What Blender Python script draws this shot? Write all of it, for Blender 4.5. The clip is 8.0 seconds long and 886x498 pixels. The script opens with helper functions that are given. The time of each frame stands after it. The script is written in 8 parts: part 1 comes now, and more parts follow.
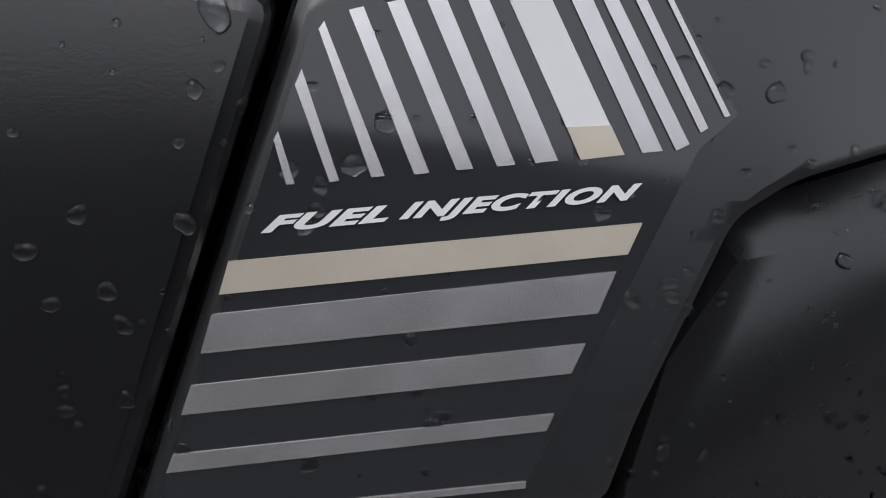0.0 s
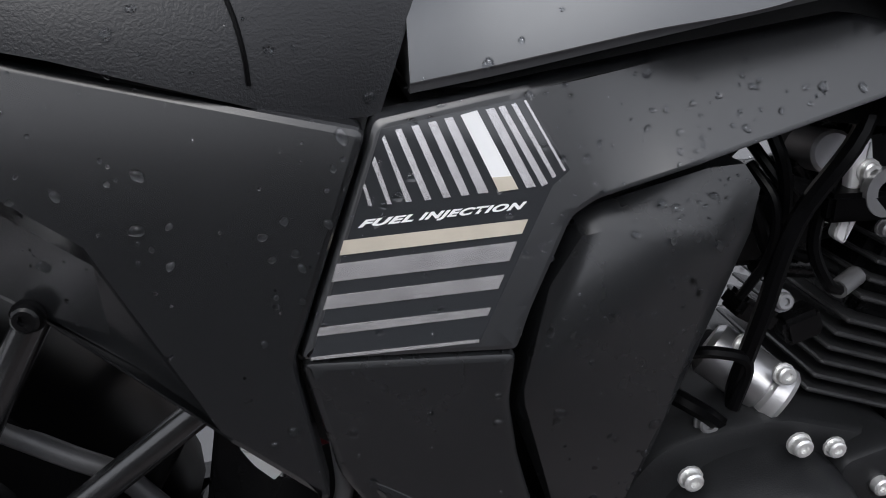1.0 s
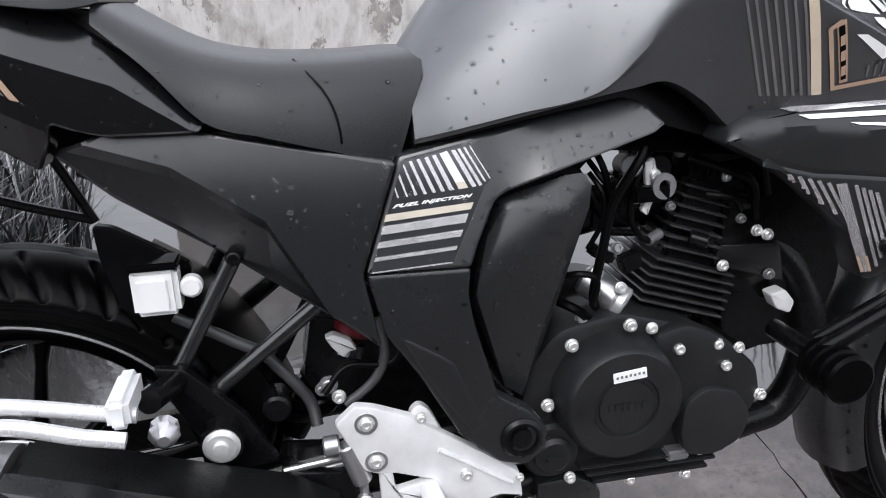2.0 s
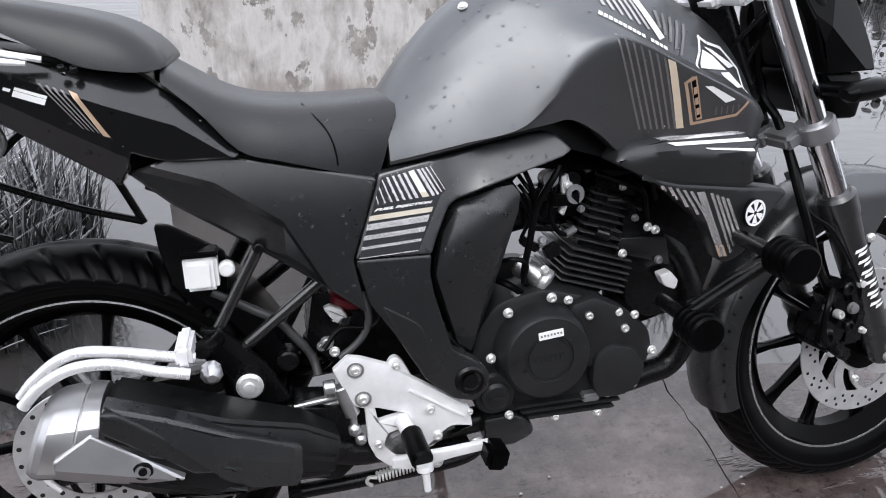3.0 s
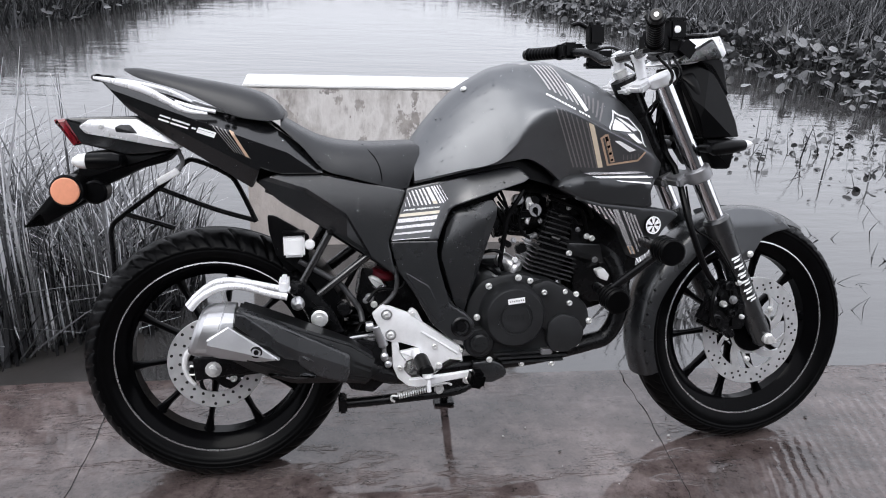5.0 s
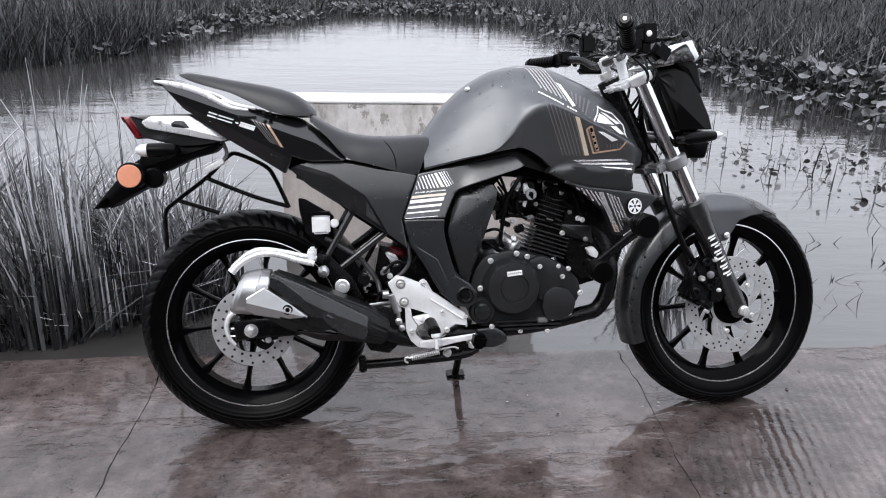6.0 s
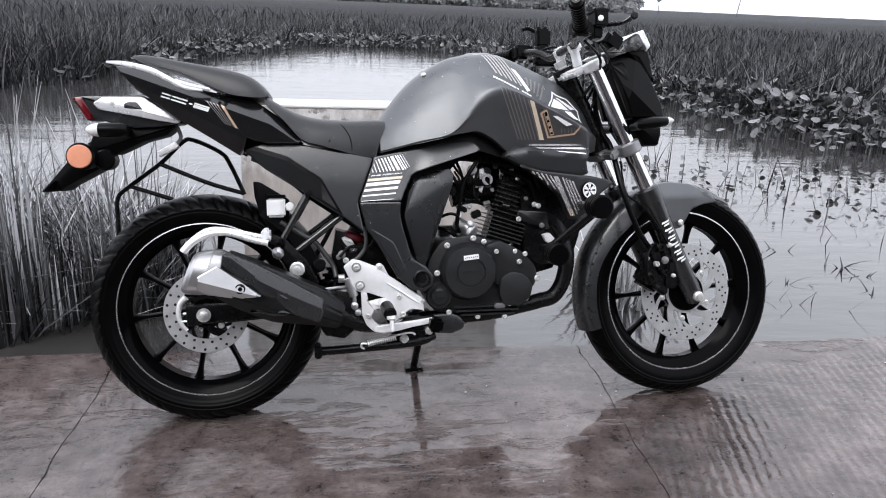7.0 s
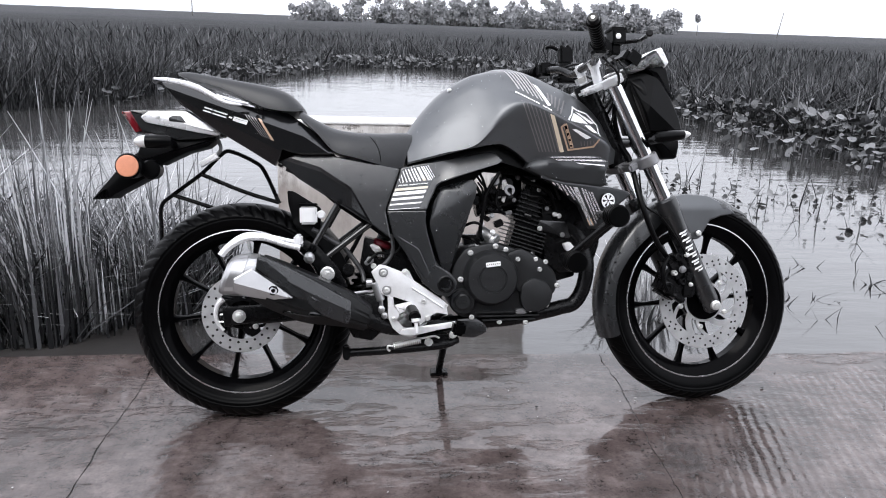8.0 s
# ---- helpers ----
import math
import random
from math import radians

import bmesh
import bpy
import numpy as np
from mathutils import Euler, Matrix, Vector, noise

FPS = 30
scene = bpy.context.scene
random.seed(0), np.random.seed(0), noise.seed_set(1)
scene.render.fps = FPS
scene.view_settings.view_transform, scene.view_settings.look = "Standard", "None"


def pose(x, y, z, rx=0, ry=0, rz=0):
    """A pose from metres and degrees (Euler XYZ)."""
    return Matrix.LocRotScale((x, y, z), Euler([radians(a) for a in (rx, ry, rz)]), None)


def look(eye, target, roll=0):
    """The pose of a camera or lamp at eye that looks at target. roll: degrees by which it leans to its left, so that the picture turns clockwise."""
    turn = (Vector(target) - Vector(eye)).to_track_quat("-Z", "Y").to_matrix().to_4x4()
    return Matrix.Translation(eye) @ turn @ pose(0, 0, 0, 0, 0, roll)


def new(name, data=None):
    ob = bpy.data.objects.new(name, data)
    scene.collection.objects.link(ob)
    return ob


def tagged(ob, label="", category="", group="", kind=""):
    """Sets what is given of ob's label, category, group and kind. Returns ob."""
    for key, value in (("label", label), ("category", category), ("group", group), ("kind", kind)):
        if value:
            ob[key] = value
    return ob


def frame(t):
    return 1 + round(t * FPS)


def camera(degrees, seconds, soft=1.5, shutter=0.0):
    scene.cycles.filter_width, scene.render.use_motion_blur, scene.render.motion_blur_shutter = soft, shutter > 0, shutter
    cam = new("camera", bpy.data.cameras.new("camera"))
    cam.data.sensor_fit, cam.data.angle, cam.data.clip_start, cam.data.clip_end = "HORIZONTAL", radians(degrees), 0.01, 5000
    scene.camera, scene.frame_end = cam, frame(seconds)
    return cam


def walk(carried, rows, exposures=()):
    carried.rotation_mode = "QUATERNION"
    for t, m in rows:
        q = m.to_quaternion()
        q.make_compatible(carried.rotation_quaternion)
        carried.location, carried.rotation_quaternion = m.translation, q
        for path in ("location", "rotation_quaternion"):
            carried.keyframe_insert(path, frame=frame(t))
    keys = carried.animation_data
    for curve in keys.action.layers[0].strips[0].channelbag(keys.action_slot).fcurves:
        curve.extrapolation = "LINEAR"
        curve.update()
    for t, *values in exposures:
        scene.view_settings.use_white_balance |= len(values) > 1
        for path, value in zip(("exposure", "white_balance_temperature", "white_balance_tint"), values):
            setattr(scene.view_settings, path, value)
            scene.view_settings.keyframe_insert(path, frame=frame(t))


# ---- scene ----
from mathutils.bvhtree import BVHTree

# ---------------------------------------------------------------- camera
cam = camera(60.0, 8.0, soft=1.0)
PATH = [
    (0, (0.4350, -0.1359, 0.7465), (0.5898, 0.6997, 0.2194), 4.49),
    (0.5, (0.4358, -0.1836, 0.7835), (0.5786, 0.6493, 0.2488), 2.96),
    (1, (0.4079, -0.3085, 0.8514), (0.5559, 0.5216, 0.3137), 2.98),
    (1.5, (0.3760, -0.5259, 0.9292), (0.5582, 0.3316, 0.4481), 1.45),
    (1.7, (0.3544, -0.5871, 0.9580), (0.5306, 0.2671, 0.4689), 1.51),
    (2.8, (0.3016, -0.8857, 1.1260), (0.5037, -0.0426, 0.6276), 2.52),
    (3, (0.2864, -0.9320, 1.1404), (0.4984, -0.0877, 0.6483), 2.46),
    (3.5, (0.2731, -1.1067, 1.1655), (0.4876, -0.2464, 0.7030), 2.09),
    (4, (0.2472, -1.3173, 1.2038), (0.4236, -0.4412, 0.7552), 1.38),
    (4.5, (0.2318, -1.4402, 1.2315), (0.4013, -0.5534, 0.8015), 2.24),
    (4.7, (0.2340, -1.4836, 1.2351), (0.4022, -0.5873, 0.8247), 2.59),
    (5.8, (0.2659, -1.8498, 1.2347), (0.3844, -0.9096, 0.8890), 1.96),
    (6, (0.2697, -1.8759, 1.2027), (0.3848, -0.9322, 0.8557), 1.60),
    (6.5, (0.2736, -1.9200, 1.1155), (0.4063, -0.9527, 0.8502), 3.00),
    (7, (0.2961, -1.9172, 1.0786), (0.4538, -0.9700, 0.7772), 2.27),
    (7.5, (0.3105, -1.9507, 1.0642), (0.4417, -0.9934, 0.7788), 2.26),
    (8, (0.3145, -2.0182, 1.0727), (0.4255, -1.0635, 0.7968), 1.98),
]
walk(cam, [(t, look(e, g, r)) for t, e, g, r in PATH],
     [(0, -0.92), (0.6, -0.80), (1.0, -0.38), (1.5, 0.18), (3, 0.20), (4.5, 0.13), (6, 0.10), (8, 0.22)])

# ---------------------------------------------------------------- light
LEAN, SLOPE = -11.76, -1.17          # the machine's lean on its stand; the road's cross fall
SKY_STRENGTH, SUN_STRENGTH = 0.15, 1.1
world = bpy.data.worlds.new("overcast_sky")
scene.world = world
world.use_nodes = True
wn = world.node_tree.nodes
wl = world.node_tree.links
sky = wn.new("ShaderNodeTexSky")
sky.sky_type = "NISHITA"
sky.sun_disc = False
sky.sun_elevation, sky.sun_rotation = radians(53), radians(-150)
sky.dust_density, sky.air_density, sky.ozone_density = 4.0, 1.2, 1.0
grey = wn.new("ShaderNodeHueSaturation")
grey.inputs["Saturation"].default_value = 0.12
wl.new(sky.outputs[0], grey.inputs["Color"])
# a closed white cloud cover, half as bright again overhead as at the horizon
up = wn.new("ShaderNodeSeparateXYZ")
wl.new(wn.new("ShaderNodeTexCoord").outputs["Generated"], up.inputs[0])
rise = wn.new("ShaderNodeMapRange")
wl.new(up.outputs[2], rise.inputs[0])
rise.inputs[3].default_value, rise.inputs[4].default_value = 0.62, 0.96
veil = wn.new("ShaderNodeMix")
veil.data_type = "RGBA"
wl.new(rise.outputs[0], veil.inputs[0])
veil.inputs[6].default_value, veil.inputs[7].default_value = (0, 0, 0, 1), (13.2, 13.6, 15.0, 1)
cloud = wn.new("ShaderNodeMix")
cloud.data_type = "RGBA"
cloud.inputs[0].default_value = 0.86
wl.new(grey.outputs[0], cloud.inputs[6])
wl.new(veil.outputs[2], cloud.inputs[7])
wl.new(cloud.outputs[2], wn["Background"].inputs[0])
wn["Background"].inputs[1].default_value = SKY_STRENGTH
sun = new("sun", bpy.data.lights.new("sun", "SUN"))
sun.data.energy, sun.data.angle, sun.data.color = SUN_STRENGTH, radians(30), (1.0, 0.98, 0.96)
sun.matrix_world = look((-2.0, -3.4, 5.2), (0, 0, 0))


# ---------------------------------------------------------------- materials
def shader(name):
    m = bpy.data.materials.new(name)
    m.use_nodes = True
    return m, m.node_tree.nodes, m.node_tree.links, m.node_tree.nodes["Principled BSDF"]


def noise_node(n, l, coord, scale, detail=5.0, rough=0.6, stretch=None):
    t = n.new("ShaderNodeTexNoise")
    t.inputs["Scale"].default_value, t.inputs["Detail"].default_value, t.inputs["Roughness"].default_value = scale, detail, rough
    if stretch:
        mp = n.new("ShaderNodeMapping")
        mp.inputs["Scale"].default_value = stretch
        l.new(coord, mp.inputs["Vector"])
        coord = mp.outputs[0]
    l.new(coord, t.inputs["Vector"])
    return t.outputs["Fac"]


def ramp(n, l, fac, stops):
    r = n.new("ShaderNodeValToRGB")
    els = r.color_ramp.elements
    while len(els) < len(stops):
        els.new(0.5)
    for e, (p, c) in zip(els, stops):
        e.position = p
        e.color = (c, c, c, 1) if isinstance(c, (int, float)) else (*c, 1)
    l.new(fac, r.inputs[0])
    return r.outputs[0]


def calc(n, l, op, a, b):
    m = n.new("ShaderNodeMath")
    m.operation = op
    for k, v in enumerate((a, b)):
        if isinstance(v, (int, float)):
            m.inputs[k].default_value = v
        else:
            l.new(v, m.inputs[k])
    return m.outputs[0]


def blend(n, l, fac, a, b):
    m = n.new("ShaderNodeMix")
    m.data_type = "RGBA"
    l.new(fac, m.inputs[0])
    for k, v in ((6, a), (7, b)):
        if isinstance(v, tuple):
            m.inputs[k].default_value = (*v, 1)
        else:
            l.new(v, m.inputs[k])
    return m.outputs[2]


def bump(n, l, p, height, strength, distance):
    b = n.new("ShaderNodeBump")
    b.inputs["Strength"].default_value, b.inputs["Distance"].default_value = strength, distance
    l.new(height, b.inputs["Height"])
    l.new(b.outputs[0], p.inputs["Normal"])


def surface(name, colour, rough=0.5, metal=0.0, vary=0.2, scale=14.0, fine=600.0, relief=0.15, rvary=0.12, spec=0.5, coat=0.0):
    """A painted, moulded or metal surface: broad stains, fine grain, uneven gloss."""
    m, n, l, p = shader(name)
    co = n.new("ShaderNodeTexCoord").outputs["Object"]
    broad = noise_node(n, l, co, scale)
    grain = noise_node(n, l, co, fine, 2.0)
    lo = tuple(c * (1 - vary) for c in colour)
    hi = tuple(min(1, c * (1 + vary)) for c in colour)
    l.new(ramp(n, l, broad, [(0.3, lo), (0.7, hi)]), p.inputs["Base Color"])
    l.new(calc(n, l, "ADD", calc(n, l, "MULTIPLY", broad, rvary), rough - rvary / 2), p.inputs["Roughness"])
    p.inputs["Metallic"].default_value = metal
    p.inputs["Specular IOR Level"].default_value = spec
    p.inputs["Coat Weight"].default_value = coat
    p.inputs["Coat Roughness"].default_value = 0.15
    bump(n, l, p, grain, relief, 0.0006)
    return m


TANK = surface("matt_grey_paint", (0.14, 0.144, 0.15), 0.39, 0.82, 0.08, 8, 1500, 0.05, 0.05)
SHROUD = surface("satin_grey_shroud", (0.052, 0.0535, 0.056), 0.36, 0.7, 0.08, 8, 1500, 0.05, 0.05)
PANEL = surface("satin_black_panel", (0.0128, 0.0136, 0.0149), 0.27, 0.0, 0.12, 9, 1200, 0.05, 0.08, spec=0.85)
PANEL_GREY = surface("satin_grey_panel", (0.007, 0.0073, 0.008), 0.25, 0.0, 0.1, 9, 1200, 0.03, 0.06, spec=1.0)
SIDE = surface("satin_side_panel", (0.0097, 0.0103, 0.0114), 0.25, 0.0, 0.12, 9, 1200, 0.05, 0.06, spec=0.9)
TAIL = surface("gloss_black_tail", (0.0048, 0.005, 0.0056), 0.17, 0.0, 0.12, 9, 1200, 0.03, 0.06, spec=0.75)
PLASTIC = surface("black_plastic", (0.0022, 0.0022, 0.0025), 0.3, 0.0, 0.2, 12, 900, 0.15, spec=0.10)
SEAT = surface("black_vinyl", (0.0175, 0.0182, 0.0202), 0.36, 0.0, 0.15, 10, 700, 0.5, spec=0.45)
RUBBER = surface("tyre_rubber", (0.0014, 0.0014, 0.0016), 0.32, 0.0, 0.35, 18, 500, 0.25, spec=0.07)
RIM = surface("gloss_black_rim", (0.0016, 0.0016, 0.0019), 0.13, 0.0, 0.2, 20, 800, 0.05, spec=0.045)
ENGINE = surface("engine_black", (0.0135, 0.0141, 0.0152), 0.42, 0.0, 0.25, 25, 900, 0.3, spec=0.4)
FINS = surface("finned_metal", (0.045, 0.0455, 0.048), 0.34, 0.3, 0.3, 40, 700, 0.3, spec=0.5)
BLACK_METAL = surface("black_steel", (0.0042, 0.0042, 0.0047), 0.27, 0.0, 0.2, 30, 700, 0.15, spec=0.26)
ZINC = surface("zinc_bolt", (0.8, 0.8, 0.79), 0.3, 0.6, 0.15, 60, 800, 0.2)
CHROME = surface("chrome", (0.8, 0.8, 0.82), 0.1, 1.0, 0.05, 20, 900, 0.02, 0.05)
ALLOY = surface("cast_alloy", (0.84, 0.84, 0.85), 0.38, 0.25, 0.1, 25, 900, 0.25)
SILVER = surface("silver_paint", (0.78, 0.78, 0.795), 0.28, 0.4, 0.06, 25, 900, 0.05)
STEEL = surface("brake_steel", (0.60, 0.60, 0.61), 0.34, 0.6, 0.15, 30, 900, 0.25)
GUNMETAL = surface("grey_clamp", (0.3, 0.3, 0.31), 0.4, 0.7, 0.1, 25, 900, 0.15)
WHITE = surface("white_plastic", (0.8, 0.8, 0.8), 0.4, 0.0, 0.05, 20, 900, 0.05)
STICKER = surface("silver_sticker", (0.80, 0.78, 0.79), 0.24, 0.8, 0.08, 60, 2500, 0.05)
STICKER_GREY = surface("grey_sticker", (0.23, 0.223, 0.227), 0.35, 0.5, 0.08, 60, 2500, 0.05)
STICKER_PALE = surface("pale_grey_sticker", (0.5, 0.49, 0.495), 0.3, 0.5, 0.08, 60, 2500, 0.05)
WHITE_INK = surface("white_sticker", (0.9, 0.9, 0.9), 0.4, 0.0, 0.03, 60, 2500, 0.02)
PALE_GOLD = surface("pale_gold_sticker", (0.73, 0.66, 0.55), 0.2, 0.25, 0.06, 60, 2500, 0.05)
GOLD = surface("gold_sticker", (0.77, 0.65, 0.50), 0.2, 0.25, 0.06, 60, 2500, 0.05)
COPPER = surface("copper_sticker", (0.5, 0.35, 0.25), 0.42, 0.2, 0.08, 60, 2500, 0.05)
ORANGE = surface("orange_reflector", (0.74, 0.31, 0.19), 0.25, 0.0, 0.06, 80, 1200, 0.2)
RED = surface("red_lens", (0.16, 0.008, 0.014), 0.12, 0.0, 0.2, 60, 300, 0.1)
SPRING_RED = surface("red_spring", (0.12, 0.008, 0.015), 0.3, 0.0, 0.2, 60, 300, 0.1)
HOSE = surface("grey_rubber_hose", (0.055, 0.055, 0.058), 0.38, 0.0, 0.25, 30, 700, 0.2, spec=0.6)
STAY = surface("glossy_black_tube", (0.011, 0.0112, 0.0118), 0.2, 0.0, 0.25, 30, 700, 0.12, spec=1.0)
COVER = surface("satin_frame_cover", (0.022, 0.023, 0.0255), 0.3, 0.0, 0.1, 9, 1200, 0.0, 0.04, spec=1.0)
RIM_LINE = surface("pale_rim_line", (0.5, 0.5, 0.51), 0.26, 0.8, 0.1, 25, 900, 0.05)
CAP = surface("brushed_end_cap", (0.50, 0.50, 0.51), 0.32, 0.85, 0.08, 20, 900, 0.1)
SOOT = surface("silencer_black", (0.006, 0.0063, 0.0066), 0.34, 0.0, 0.5, 40, 300, 0.6, spec=0.3)
FILM = surface("glossy_sticker_film", (0.03, 0.032, 0.0355), 0.08, 0.0, 0.08, 9, 1200, 0.0, 0.03, spec=1.0)
HOLE = surface("dark_hole", (0.006, 0.006, 0.006), 0.8, 0.0, 0.2, 60, 300, 0.1)


def water_drop():
    m, n, l, p = shader("rain_drop")
    p.inputs["Base Color"].default_value = (0.9, 0.92, 0.95, 1)
    p.inputs["Roughness"].default_value = 0.02
    p.inputs["IOR"].default_value = 1.33
    p.inputs["Transmission Weight"].default_value = 1.0
    return m


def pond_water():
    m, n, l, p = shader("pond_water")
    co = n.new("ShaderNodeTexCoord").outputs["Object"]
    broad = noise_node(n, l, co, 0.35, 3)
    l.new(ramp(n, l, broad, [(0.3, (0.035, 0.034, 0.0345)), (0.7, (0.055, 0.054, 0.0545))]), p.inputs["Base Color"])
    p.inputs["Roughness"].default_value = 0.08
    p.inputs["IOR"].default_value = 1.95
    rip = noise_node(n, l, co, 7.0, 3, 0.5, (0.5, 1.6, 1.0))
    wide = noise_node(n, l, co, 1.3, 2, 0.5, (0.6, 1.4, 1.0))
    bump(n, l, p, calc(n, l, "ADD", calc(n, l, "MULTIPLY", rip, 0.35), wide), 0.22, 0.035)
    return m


def wet_concrete():
    """Rained-on concrete: a thin sheet of water over brown, brushed slabs."""
    m, n, l, p = shader("wet_concrete")
    geo = n.new("ShaderNodeNewGeometry")
    co = geo.outputs["Position"]
    broad = noise_node(n, l, co, 1.6, 6, 0.62)
    mid = noise_node(n, l, co, 9.0, 6, 0.65)
    grain = noise_node(n, l, co, 120.0, 4, 0.7)
    sep = n.new("ShaderNodeSeparateXYZ")
    l.new(co, sep.inputs[0])
    x, y = sep.outputs[0], sep.outputs[1]
    # standing water between the wheels and along the far edge
    band = calc(n, l, "SUBTRACT", 1.0, calc(n, l, "ABSOLUTE", calc(n, l, "DIVIDE", calc(n, l, "SUBTRACT", x, 0.72), 1.15), 0))
    reach = calc(n, l, "ADD", calc(n, l, "MULTIPLY", band, 0.75), calc(n, l, "MULTIPLY", calc(n, l, "ADD", y, 0.12), 1.5))
    wob = noise_node(n, l, co, 2.6, 5, 0.6, (1.0, 1.8, 1.0))
    film = ramp(n, l, calc(n, l, "ADD", calc(n, l, "SUBTRACT", reach, 0.40), wob), [(0.42, 0.0), (0.58, 1.0)])
    damp = ramp(n, l, calc(n, l, "ADD", calc(n, l, "MULTIPLY", mid, 0.6), calc(n, l, "MULTIPLY", broad, 0.5)), [(0.42, 0.0), (0.66, 1.0)])
    stone = ramp(n, l, calc(n, l, "ADD", calc(n, l, "MULTIPLY", broad, 0.5), calc(n, l, "MULTIPLY", mid, 0.5)),
                 [(0.36, (0.021, 0.0153, 0.0143)), (0.45, (0.051, 0.0385, 0.036)), (0.54, (0.089, 0.069, 0.066)), (0.66, (0.165, 0.135, 0.130))])
    speck = ramp(n, l, calc(n, l, "ADD", calc(n, l, "MULTIPLY", grain, 0.5), calc(n, l, "MULTIPLY", noise_node(n, l, co, 26.0, 4, 0.65), 0.5)), [(0.36, 0.40), (0.46, 0.92), (0.62, 1.2)])
    mul = n.new("ShaderNodeMix")
    mul.data_type, mul.blend_type = "RGBA", "MULTIPLY"
    mul.inputs[0].default_value = 1.0
    l.new(stone, mul.inputs[6])
    l.new(speck, mul.inputs[7])
    l.new(mul.outputs[2], p.inputs["Base Color"])
    rough = n.new("ShaderNodeMix")
    rough.data_type = "FLOAT"
    l.new(film, rough.inputs[0])
    l.new(calc(n, l, "SUBTRACT", 0.24, calc(n, l, "MULTIPLY", damp, 0.12)), rough.inputs[2])
    rough.inputs[3].default_value = 0.07
    l.new(rough.outputs[0], p.inputs["Roughness"])
    p.inputs["IOR"].default_value = 1.62
    # brush marks across the road, deep on the slab past the joint
    broom = n.new("ShaderNodeTexWave")
    broom.wave_type, broom.bands_direction = "BANDS", "X"
    broom.inputs["Scale"].default_value, broom.inputs["Distortion"].default_value = 11.0, 2.2
    broom.inputs["Detail"].default_value, broom.inputs["Detail Scale"].default_value = 2.0, 1.6
    mp = n.new("ShaderNodeMapping")
    mp.inputs["Rotation"].default_value = (0, 0, radians(16))
    l.new(co, mp.inputs["Vector"])
    l.new(mp.outputs[0], broom.inputs["Vector"])
    past = ramp(n, l, calc(n, l, "DIVIDE", calc(n, l, "SUBTRACT", x, calc(n, l, "MULTIPLY", y, 0.067)), 4.0), [(0.277, 0.12), (0.287, 1.0)])
    patchy = ramp(n, l, mid, [(0.35, 0.35), (0.6, 1.0)])
    brush = calc(n, l, "MULTIPLY", calc(n, l, "MULTIPLY", broom.outputs["Fac"], patchy), past)
    lumps = noise_node(n, l, co, 14.0, 3, 0.5, (0.6, 1.5, 1.0))
    dryh = calc(n, l, "ADD", calc(n, l, "MULTIPLY", brush, 0.5), calc(n, l, "ADD", calc(n, l, "MULTIPLY", grain, 0.05), calc(n, l, "ADD", calc(n, l, "MULTIPLY", mid, 0.5), calc(n, l, "MULTIPLY", lumps, 1.15))))
    # wavelets in loose strings, calm water between them
    ripple = noise_node(n, l, co, 3.2, 2, 0.4, (0.5, 1.6, 1.0))
    crest = ramp(n, l, noise_node(n, l, co, 7.5, 5, 0.62, (0.6, 2.0, 1.0)), [(0.52, 0.0), (0.58, 1.0), (0.64, 0.1)])
    shoal = ramp(n, l, calc(n, l, "ADD", calc(n, l, "SUBTRACT", reach, 0.40), wob), [(0.50, 1.0), (0.95, 0.25)])     # livelier along the shallow edge
    crest = calc(n, l, "MULTIPLY", crest, shoal)
    calm = calc(n, l, "ADD", calc(n, l, "MULTIPLY", ripple, 1.5), calc(n, l, "MULTIPLY", crest, 0.50))
    hmix = n.new("ShaderNodeMix")
    hmix.data_type = "FLOAT"
    l.new(film, hmix.inputs[0])
    l.new(dryh, hmix.inputs[2])
    l.new(calm, hmix.inputs[3])
    bump(n, l, p, hmix.outputs[0], 0.55, 0.008)
    return m


